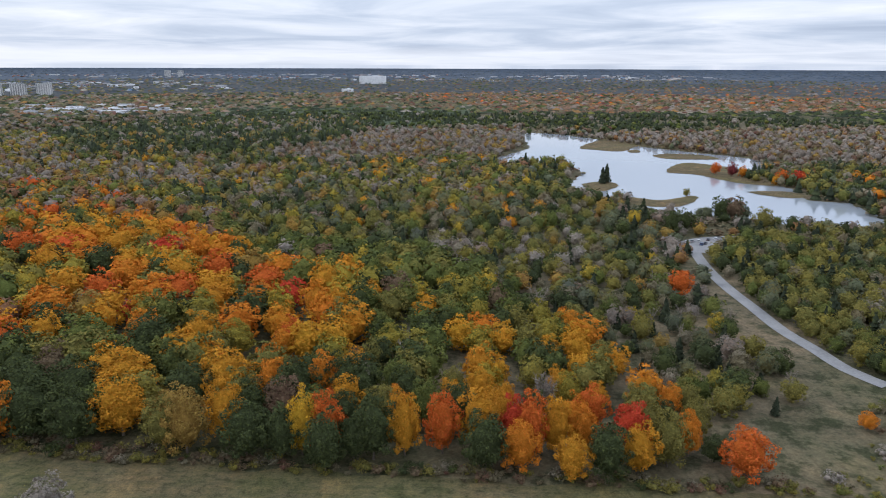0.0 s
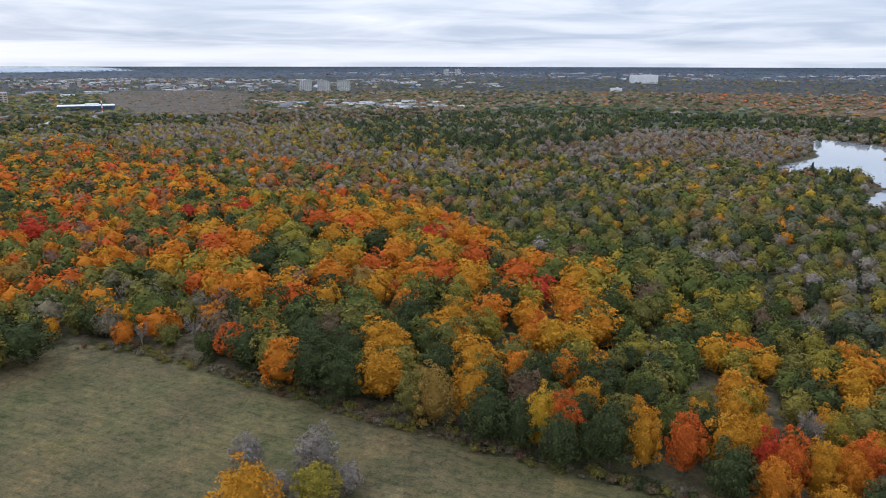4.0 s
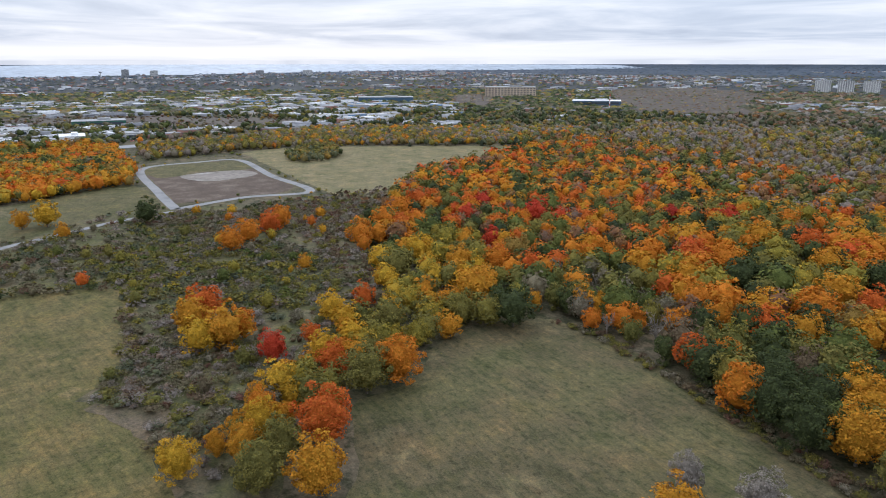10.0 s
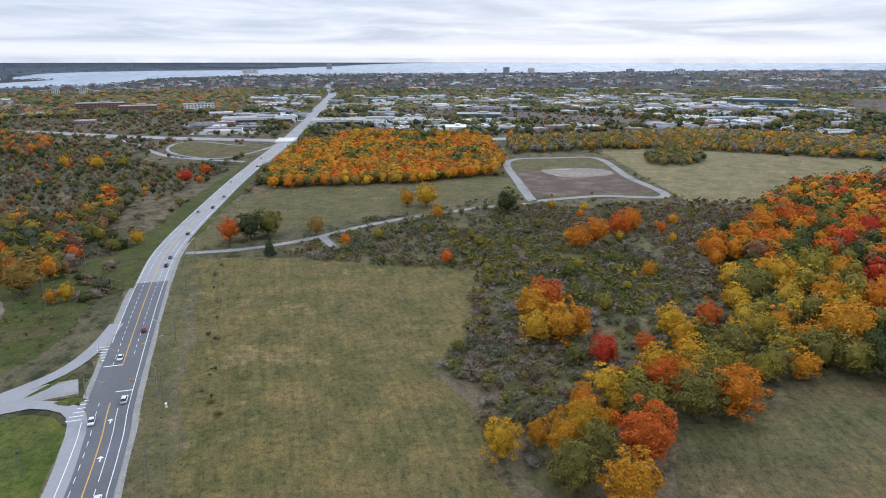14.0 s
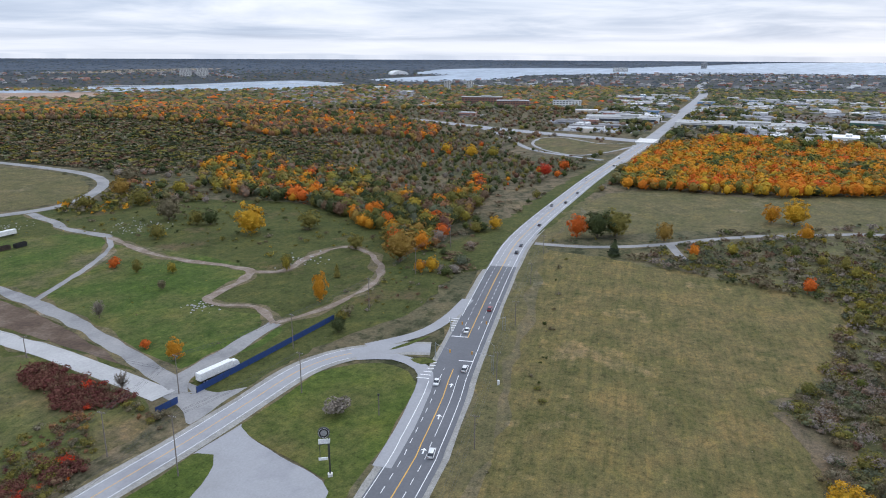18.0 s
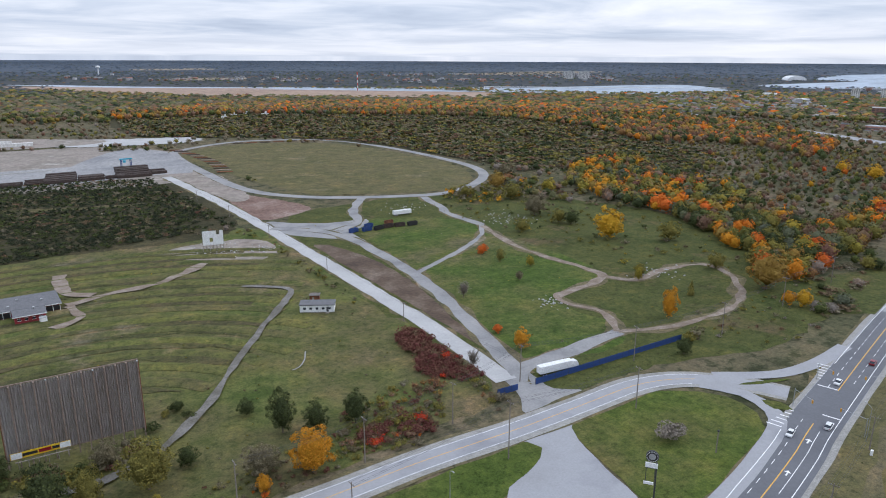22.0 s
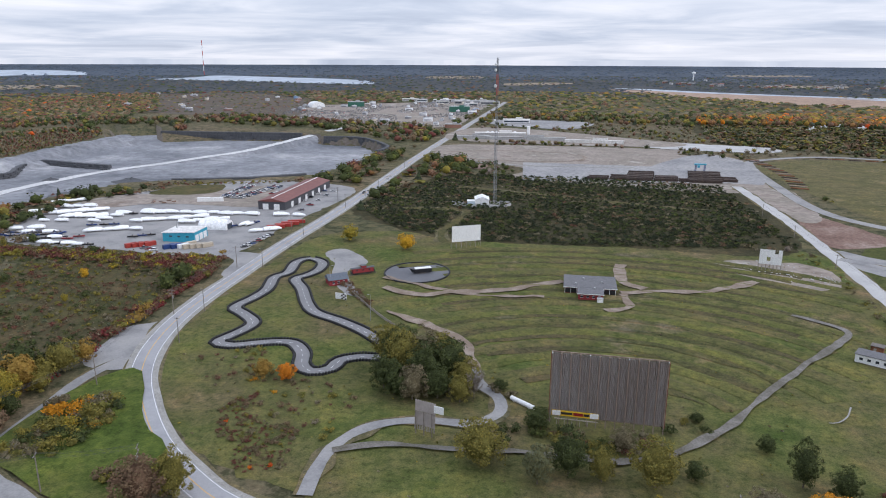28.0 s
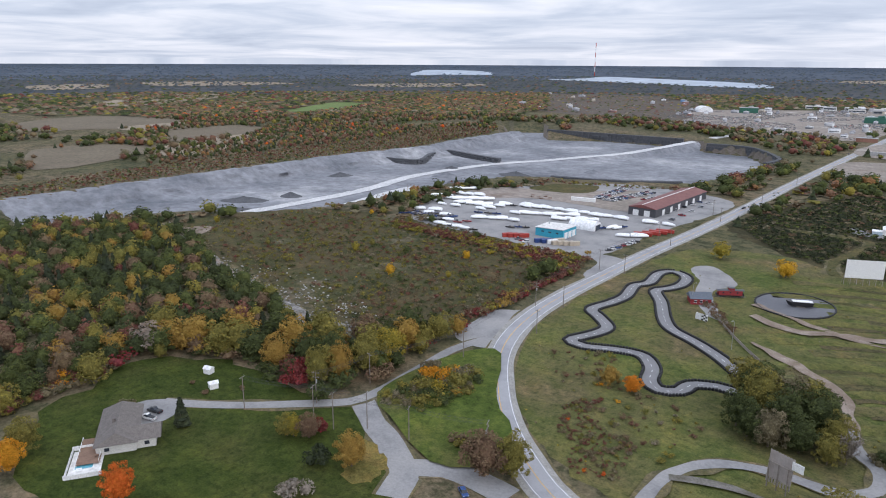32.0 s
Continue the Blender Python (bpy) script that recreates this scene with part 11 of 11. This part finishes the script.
HOUSE_SHRUBS = [(253, -93, 7, 1.2, MAROON), (191, -128, 7.5, 1.1, MAROON), (194, -134, 11, 0.8, MAROON), (178, -131, 7, 1.4, DARKGREEN), (180, -142, 8, 1.3, DARKGREEN), (173, -153, 8, 1.2, BROWN), (206, -128, 5, 1.6, DARKGREEN), (160, -116, 6, 1.1, MAROON), (144, -105, 7, 0.9, PINE), (137, -91, 6, 1.1, TWIG),
    (220, -105, 1.6, 1.2, BROWN), (209, -104, 1.8, 1.3, BROWN), (203, -115, 1.7, 1.1, BROWN), (217, -80, 4.5, 1.4, DRAB), (240, -118, 5, 1.5, DARKGREEN), (228, -127, 5, 1.5, BROWN), (217, -131, 4.5, 1.5, DARKGREEN), (183, -187, 5, 1.3, MAROON), (186, -212, 4.5, 1.3, MAROON)]


def open_trees():
    for k, (x, y, h, c, f) in enumerate(SINGLE):
        where = "by the lake" if y > 0 else "beside the bungalow" if x > 120 else "near the drive-in" if x > -110 else "on the works site"
        plant_tree(x, y, h * (1.25 if f != "bush" else 1.0) * (1.2 if 30 < x < 75 and -240 < y < -200 else 1.0), c, f, k, where, 1.1, "open ground trees")
    for rows, where in ((SITE_TREES + SITE_TREES_B, "on the works site"), (DRIVE_IN_TREES, "near the drive-in"), (HOUSE_TREES, "beside the house drive")):
        for k, (x, y, h, w, c) in enumerate(rows):
            plant_tree(x, y, h, c, "broad", k, where, w, "open ground trees")
    for k, (x, y, h, w, c) in enumerate(HOUSE_SHRUBS):
        plant_tree(x, y, h, c, "bush", k, "on the lawn beside the house drive", w, "shrubs by the house")
    for k, (x, y, h, w, c) in enumerate(YARD_SHRUBS):
        plant_tree(x, y, h, c, "bush", k, "in the hedge below the storage yard", w, "shrubs by the yard")


for k, (x, y) in enumerate(((317, -261), (320, -277), (257, -296), (342, -256), (282, -336), (245, -328), (351, -340), (391, -338), (425, -330), (412, -338), (448, -241), (368, -232), (267, -244), (330, -220), (290, -280), (240, -262))):
    plant_tree(x, y, (7.0, 5.0, 6.0, 4.5)[k % 4], (LIME, OLIVE, YELLOW, OLIVE, DARKGREEN)[k % 5], "broad" if k % 5 < 3 else "bush", k, "on the stony plateau", 1.0, "trees on the plateau")
patch("bare_gravel", [(418, -190), (420, -208), (436, -232), (450, -220), (440, -205), (400, -182), (372, -186), (340, -180), (330, -187), (372, -195), (394, -190)], M_TRACK, "bare stony track on the plateau", wobble=2.0, z=0.25, category="track")
open_trees()
ribbon("concrete_kerb", [(-89, -234), (-86, -227), (-82, -222), (-79, -221)], 0.5, M_SHOULDER, "curved strip of broken white concrete in the grass", 0.30, step=1.5)
patch("fallen_leaves", [(148, -122), (138, -123), (129, -118), (128, -108), (135, -106), (141, -112)], M_LITTER, "pale gold fallen leaves on the grass", wobble=1.5, z=0.2, step=2.0, category="leaves")
GARDEN = [  # outline, spacing, heights, colours: scattered low growth of the open ground
    ("roadside_brush", "brown and red brush along the side road", [(-130, -164), (-130, -178), (-100, -174), (-72, -172), (-40, -168), (10, -160), (10, -152), (-60, -154), (-110, -160)], 2.7, (0.5, 1.9), {DRAB: 30, MAROON: 8, BROWN: 34, OLIVE: 28, RUST: 3}, 0.75),
    ("sumac_thicket", "dark red sumac thicket by the gravel road", [(-126, -232), (-136, -232), (-133, -204), (-125, -202), (-121, -217)], 2.2, (2.0, 4.5), {MAROON: 70, BROWN: 12, RED: 3}, 0.95),
    ("sumac_thicket", "dark red sumac thicket by the gravel road", [(-122, -206), (-136, -205), (-138, -194), (-136, -182), (-128, -182), (-119, -189), (-118, -198)], 2.2, (2.0, 4.0), {MAROON: 70, BROWN: 14, RED: 4}, 0.95),
    ("sumac_thicket", "red sumac beside the side road", [(-80, -171), (-91, -169), (-87, -158), (-78, -160)], 2.2, (1.6, 3.2), {MAROON: 50, RED: 8, BROWN: 20}, 0.9),
    ("sumac_thicket", "red sumac beside the side road", [(-95, -171), (-104, -169), (-101, -159), (-92, -160)], 2.2, (1.6, 3.2), {MAROON: 50, RED: 8, BROWN: 20}, 0.9),
    ("roadside_brush", "rank brush of olive, russet and red along the side road", [(-84, -188), (-114, -191), (-132, -178), (-131, -163), (-120, -156), (-98, -155), (-76, -156), (-71, -163)], 2.9, (0.8, 3.0), {OLIVE: 26, DRAB: 24, BROWN: 18, DULLRUST: 14, MAROON: 8, DULLGOLD: 9}, 0.85),
    ("screen_bushes", "dark bushes at the foot of the big screen", [(13, -209), (3, -197), (-10, -193), (-27, -197), (-26, -186), (-12, -181), (3, -186), (14, -194)], 3.2, (1.6, 4.2), {DARKGREEN: 34, DRAB: 22, BROWN: 12, OLIVE: 16, MAROON: 8}, 0.85),
    ("kart_scrub", "russet scrub below the kart track", [(85, -160), (110, -176), (140, -215), (150, -232), (128, -236), (100, -214), (72, -205), (70, -180)], 4.4, (0.7, 2.4), {BROWN: 40, DRAB: 30, OLIVE: 26, GOLD: 3}, 0.7),
    ("red_brush", "patches of dark red and russet brush below the kart track", [(126, -190), (106, -198), (103, -184), (82, -178), (78, -158), (92, -152), (98, -166), (108, -170), (115, -184)], 1.7, (0.6, 1.5), {MAROON: 30, BROWN: 46, RUST: 3, OLIVE: 14, DRAB: 14}, 0.75),
    ("drive_bushes", "thick olive and gold bushes between drive and road", [(158, -142), (146, -146), (141, -164), (144, -176), (156, -186), (163, -170), (165, -154)], 3.3, (2.5, 5.0), {OLIVE: 34, DRAB: 26, DARKGREEN: 26, GOLD: 10}, 0.95),
    ("dry_bushes", "dry brown bushes at the bend of the road", [(127, -138), (122, -146), (108, -150), (104, -144), (112, -138)], 3.0, (2.5, 4.5), {BROWN: 30, DRAB: 30, OLIVE: 20, TWIG: 14}, 0.95),
    ("screen_bushes", "dark bushes at the foot of the big screen", [(24, -196), (-34, -197), (-36, -184), (-20, -178), (22, -184)], 4.0, (1.5, 4.2), {DARKGREEN: 30, DRAB: 30, OLIVE: 26, MAROON: 8, BROWN: 12}, 0.5),
    ("site_thicket", "olive and gold thicket beyond the oval road", [(-285, -470), (-300, -430), (-345, -420), (-395, -470), (-410, -540), (-372, -500), (-330, -472)], 5.5, (2.5, 6.0), {OLIVE: 40, GOLD: 16, DRAB: 30, DARKGREEN: 14}, 0.75),
    ("rim_bushes", "red and olive bushes on the bank above the quarry", [(430, -455), (420, -489), (380, -535), (385, -568), (345, -572), (290, -596), (258, -616), (256, -606), (290, -584), (345, -562), (378, -548), (372, -532), (408, -490), (420, -452)], 3.6, (1.2, 3.4), {BROWN: 30, OLIVE: 30, MAROON: 12, DRAB: 26, DARKGREEN: 12}, 0.7),
    ("fence_shrubs", "brown shrubs along the kart track's board fence", [(124, -318), (112, -304), (98, -288), (96, -290), (108, -308), (120, -322)], 1.8, (1.2, 2.6), {BROWN: 60, DRAB: 30, TWIG: 10}, 0.85),
    ("garden_shrubs", "dark red and gold shrubs at the edge of the lawn", [(238, -40), (244, -58), (246, -78), (256, -98), (264, -98), (258, -70), (256, -50), (248, -30)], 3.0, (2.0, 5.0), {MAROON: 30, OLIVE: 26, GOLD: 8, DRAB: 26, DARKGREEN: 14}, 0.95),
    ("fence_brush", "low brush along the power line", [(-225, -160), (-222, -175), (-300, -200), (-340, -200), (-330, -160), (-260, -140)], 5.0, (0.7, 2.2), {DRAB: 34, OLIVE: 30, BROWN: 20, TWIG: 12}, 0.5),
    ("site_brush", "scattered olive bushes on the works site", [(-255, -330), (-262, -260), (-318, -230), (-332, -190), (-400, -330), (-345, -465), (-280, -455)], 9.0, (0.9, 3.4), {OLIVE: 36, DRAB: 24, DARKGREEN: 20, LIME: 10}, 0.4),
    ("road_brush", "olive and grey brush along the haul road", [(-130, -250), (-124, -300), (-128, -400), (-116, -440), (-128, -440), (-134, -330)], 4.5, (0.8, 3.0), {OLIVE: 40, DRAB: 34, MAROON: 8, DARKGREEN: 18}, 0.7),
    ("verge_bushes", "dark bushes on the field verge", [(-190, -72), (-370, -120), (-366, -112), (-190, -64)], 6.0, (0.7, 2.2), {DRAB: 50, DARKGREEN: 24, OLIVE: 26}, 0.5),
    ("field_tufts", "tufts of weeds in the cut fields", HAY_FIELD, 7.5, (0.22, 0.6), {DRAB: 50, OLIVE: 44, DARKGREEN: 14}, 0.28),
    ("meadow_tufts", "tufts of weeds in the meadow", MEADOW, 7.5, (0.2, 0.55), {DRAB: 50, OLIVE: 44}, 0.22),
    ("drive_in_tufts", "tufts of weeds around the drive-in", DRIVEIN_LAWN, 6.2, (0.25, 0.9), {DRAB: 46, OLIVE: 44, LIME: 6, BROWN: 8}, 0.3),
    ("site_tufts", "tufts of weeds on the works site", SITE_MEADOW, 6.5, (0.25, 0.9), {DRAB: 46, OLIVE: 44, LIME: 6}, 0.3),
    ("dry_field_bushes", "low bushes along the lane", [(-378, -130), (-385, -95), (-440, -40), (-470, -5), (-480, -20), (-420, -80), (-392, -135)], 5.0, (0.8, 2.6), {OLIVE: 34, DRAB: 34, DARKGREEN: 20, TWIG: 10}, 0.6),
    ("edge_brush", "brown undergrowth along the wood's edge", [(-216, 168), (-190, 173), (-145, 168), (-110, 163), (-41, 155), (17, 151), (90, 146), (90, 151), (17, 157), (-41, 161), (-120, 172), (-190, 181)], 2.8, (1.2, 3.4), {BROWN: 30, OLIVE: 36, DRAB: 30, DARKGREEN: 10}, 0.9),
    ("east_brush", "grey and olive brush by the park road", [(92, 150), (130, 122), (150, 150), (145, 200), (124, 186), (115, 165)], 4.0, (1.0, 3.6), {OLIVE: 36, TWIG: 20, DRAB: 26, GREEN: 12, BROWN: 8}, 0.8),
    ("plateau_scrub", "rough tufts and bushes on the plateau", SCRUB_PLATEAU, 5.5, (0.3, 1.2), {DRAB: 44, OLIVE: 30, BROWN: 24, GOLD: 4}, 0.55),
    ("lake_reeds", "brown reeds and alder along the lake", [(30, 700), (90, 905), (105, 1060), (150, 1110), (420, 830), (330, 560), (320, 420), (250, 405), (130, 475), (85, 570), (120, 680)], 8.0, (1.2, 3.2), {BROWN: 40, DRAB: 34, TWIG: 20, OLIVE: 8}, 0.8),
]


def low_growth():
    for k, (name, label, zone, gap, tall, mix, keep) in enumerate(GARDEN):
        rng = np.random.default_rng(700 + k)
        x, y = scatter(zone, gap, 800 + k)
        m = rng.uniform(0, 1, len(x)) < keep
        for line, w in ((HIGHWAY, 11), (OLD_ROAD, 7), (GRAVEL_ROAD, 6.5), (GREY_DRIVE, 5), (LEFT_LANE, 4), (KART, 5), (DRIVEIN_PATH, 4), (DRIVEIN_PATH_B, 3), (DIRT_LOOP, 3), (DIRT_LOOP_B, 3), (SITE_DRIVE, 5), (LINK_C, 3), (PARK_ROAD, 4)):
            m &= away(line, x, y) > w
        if name == "lake_reeds":
            m &= ~inside(POND, x, y)
        if name in ("kart_scrub", "red_brush", "roadside_brush") or name == "plateau_scrub":
            m &= np.array([noise.noise((a * 0.03, b * 0.03, 0)) for a, b in zip(x, y)]) > -0.25
        x, y = x[m], y[m]
        h = rng.uniform(tall[0], tall[1], len(x))
        c = choose(rng, mix, len(x))
        f = np.array(["bush"] * len(x))
        plant_stuff(name, label, x, y, h, f, c, 950 + k, "bushes" if tall[1] > 1 else "weeds")


low_growth()

# ---- lake islands, marsh ----
M_ISLAND = grass_material("marsh_grass", [(0.085, 0.070, 0.038), (0.130, 0.100, 0.058), (0.110, 0.100, 0.045)])
for pts in ([(121, 602), (129, 566), (152, 595), (146, 617)], [(174, 889), (187, 862), (218, 848), (259, 905), (300, 850), (383, 786), (401, 824), (342, 894), (261, 1055), (230, 1000)], [(243, 807), (254, 775), (306, 776), (304, 806), (271, 824)],
            [(219, 677), (242, 660), (262, 612), (300, 590), (313, 591), (312, 670), (275, 737), (252, 737)], [(132, 537), (145, 508), (172, 502), (198, 532), (199, 548), (168, 528), (139, 549)], [(228, 858), (241, 859), (234, 835), (224, 835)],
            [(251, 566), (270, 540), (290, 545), (285, 568)]):
    patch("marsh_island", pts, M_ISLAND, "low brown marsh island in the lake", wobble=1.2, z=0.25, step=5.0, category="island")


# ---- quarry ----
patch("corner_lawn", CORNER, M_LAWN, "rough lawn between the drive and the road", wobble=0.6, z=0.04)

def mound(name, x, y, rx, ry, h, material, label, base=-PIT_DEPTH + 0.1, turn=0.0, seed=0, steep=1.0):
    ob = thing(name, label, "heap", "", (x, y, base), turn)
    bm = bmesh.new()
    rng = np.random.default_rng(seed)
    n, m = 20, 5
    rings = []
    for j in range(m):
        f = j / (m - 1)
        rings.append([bm.verts.new((rx * (1 - f) ** steep * math.cos(a) * rng.uniform(0.9, 1.1), ry * (1 - f) ** steep * math.sin(a) * rng.uniform(0.9, 1.1), h * f * rng.uniform(0.92, 1.08))) for a in np.linspace(0, math.tau, n, endpoint=False)])
    for a, b in zip(rings[:-1], rings[1:]):
        for i in range(n):
            bm.faces.new((a[i], a[(i + 1) % n], b[(i + 1) % n], b[i]))
    bm.faces.new(rings[-1])
    part("stone_body", bm, material, ob)
    return ob


def west_bank():
    """The loose grey slope under the brushy western rim."""
    line = smooth_line([(690, -930), (683, -851), (676, -770), (652, -676), (658, -532), (646, -328), (632, -150)], 5.0)
    s = side_of(line)
    if s[len(s) // 2][0] < 0:
        s = -s
    rng = np.random.default_rng(77)
    n, verts = len(line), []
    for out, z in ((-16, -PIT_DEPTH - 0.2), (-9, -PIT_DEPTH + 2.2), (-2, -PIT_DEPTH + 5.5), (6, -PIT_DEPTH + 9.5), (14, -PIT_DEPTH + 12.4), (25, -PIT_DEPTH + 11.9)):
        off = np.convolve(rng.normal(0, 3.0, n + 6), np.hanning(7) / 2.2, "valid")[:n]
        verts.append(np.column_stack([line + s * (out + off)[:, None], z + rng.normal(0, 0.35, n) * (-16 < out < 20)]))
    faces = [(i + r * n, i + 1 + r * n, i + 1 + (r + 1) * n, i + (r + 1) * n) for r in range(5) for i in range(n - 1)]
    tagged(new("quarry_slope", mesh_of("quarry_slope", np.concatenate(verts), faces, M_QUARRY)), "loose grey stone slope below the brushy rim", "slope", kind="structure")


west_bank()
M_DARKSTONE = surface("dark_broken_stone", [(0.060, 0.063, 0.070), (0.105, 0.107, 0.114)], 0.1, 1.0, 0.95, depth=0.3)
for k, (x, y, rx, ry, h, t) in enumerate(((585, -300, 9, 7, 4, 0), (560, -330, 22, 12, 4, 40), (548, -372, 12, 9, 4, 10), (520, -560, 20, 10, 5, 20), (470, -620, 24, 12, 5, 0), (610, -480, 14, 9, 4, 60), (420, -700, 12, 9, 4, 0), (560, -610, 10, 8, 3, 0))):
    mound("gravel_heap", x, y, rx, ry, h, M_DARKSTONE if k % 3 else M_QUARRY, "grey heap of crushed stone in the quarry", turn=t, seed=k)

patch("stone_dust_track", [(460, -296), (473, -347), (490, -407), (506, -483), (485, -474), (453, -406), (430, -335), (441, -299)], M_HAUL, "white stone dust track on the quarry floor", z=-PIT_DEPTH + 0.35, wobble=1.0, category="track")
patch("wet_stone", [(526, -250), (550, -281), (539, -307), (506, -315), (485, -283), (496, -260)], M_DARKSTONE, "dark wet stone on the quarry floor", z=-PIT_DEPTH + 0.3, wobble=1.0, category="quarry")
patch("wet_stone", [(499, -549), (429, -595), (400, -561), (440, -552), (469, -516)], M_DARKSTONE, "dark wet stone on the quarry floor", z=-PIT_DEPTH + 0.3, wobble=1.0, category="quarry")


def rock_face(name, pts, z0, z1, label, back=14.0, seed=0):
    """A blasted rock ledge along a line: broken blocks in two benches."""
    line = smooth_line(pts, 5.0)
    s = side_of(line)
    rng = np.random.default_rng(seed)
    ob = thing(name, label, "rock face")
    for k in range(len(line) - 1):
        p, q = line[k], line[k + 1]
        a = math.degrees(math.atan2(q[1] - p[1], q[0] - p[0]))
        bm = bmesh.new()
        L = float(np.linalg.norm(q - p)) * 1.08
        for j in range(3):
            h = (z1 - z0) / 3
            box(bm, L, 5.0 + rng.uniform(-1, 1), h * 1.02, rng.uniform(-0.6, 0.6), rng.uniform(-0.9, 0.9) + j * 0.6, j * h, rng.normal(0, 4), bevel=0.3)
        o = part("rock_block", bm, M_DARKSTONE, ob)
        o.matrix_basis = pose((p[0] + q[0]) / 2, (p[1] + q[1]) / 2, z0, 0, 0, a)


rock_face("quarry_wall", [(688, -986), (572, -1000), (458, -1014)], -PIT_DEPTH, 1.0, "dark grey blasted limestone wall of the quarry")
rock_face("quarry_wall", [(408, -981), (346, -980), (281, -892), (279, -840)], -PIT_DEPTH, 0.8, "dark grey blasted limestone wall of the quarry", seed=2)
rock_face("quarry_ledge", [(690, -590), (650, -592), (612, -607), (640, -655), (655, -700), (600, -692), (548, -685)], -PIT_DEPTH, -PIT_DEPTH + 6, "low dark rock ledge across the quarry", seed=3)
rock_face("quarry_wall", [(400, -585), (335, -611), (288, -648)], -PIT_DEPTH, 0.3, "dark grey rock wall below the yard", seed=4)


def stones():
    rng = np.random.default_rng(31)
    v0, f0 = ICO1
    items = []
    for cx, cy, r, n in ((270, -192, 18, 90), (240, -192, 12, 60), (310, -188, 30, 70), (-100, -398, 16, 60), (-122, -385, 8, 50), (-290, -380, 22, 70), (-245, -445, 20, 40), (-205, -228, 8, 30), (-285, -235, 14, 30)):
        for _ in range(n):
            s = rng.uniform(0.2, 0.75)
            items.append((v0 * rng.uniform(0.7, 1.2, v0.shape) * [s, s, s * 0.6] + [cx + rng.normal(0, r * 0.5), cy + rng.normal(0, r * 0.5), 0.2], f0))
    v, f = join(items)
    tagged(new("loose_stones", tri_mesh("loose_stones", v, f, M_GRAVEL)), "pale loose stones and rubble on rough ground", "stones", kind="stuff")


def rubble_bank():
    """A band of dumped rubble along the plateau's wooded edge."""
    line = smooth_line([(470, -208), (450, -207), (372, -191), (305, -180), (240, -172), (222, -180)], 2.0)
    rng = np.random.default_rng(41)
    v0, f0 = ICO1
    items = []
    for p in line:
        for _ in range(9):
            s = rng.uniform(0.25, 0.9)
            q = p + rng.normal(0, 3.4, 2)
            items.append((v0 * rng.uniform(0.7, 1.2, v0.shape) * [s, s, s * 0.6] + [q[0], q[1], 0.25], f0))
    v, f = join(items)
    tagged(new("rubble_bank", tri_mesh("rubble_bank", v, f, M_BANK)), "grey bank of dumped rubble along the plateau", "rubble", kind="stuff")
    ribbon("rubble_strip", [tuple(p) for p in line[::8]], 9.0, M_BANK, "stony strip along the plateau's edge", 0.05, jitter=1.2)


M_BANK = surface("grey_rubble", [(0.12, 0.112, 0.10), (0.20, 0.19, 0.18), (0.30, 0.29, 0.28)], 0.15, 0.9, 0.95)
stones()
rubble_bank()
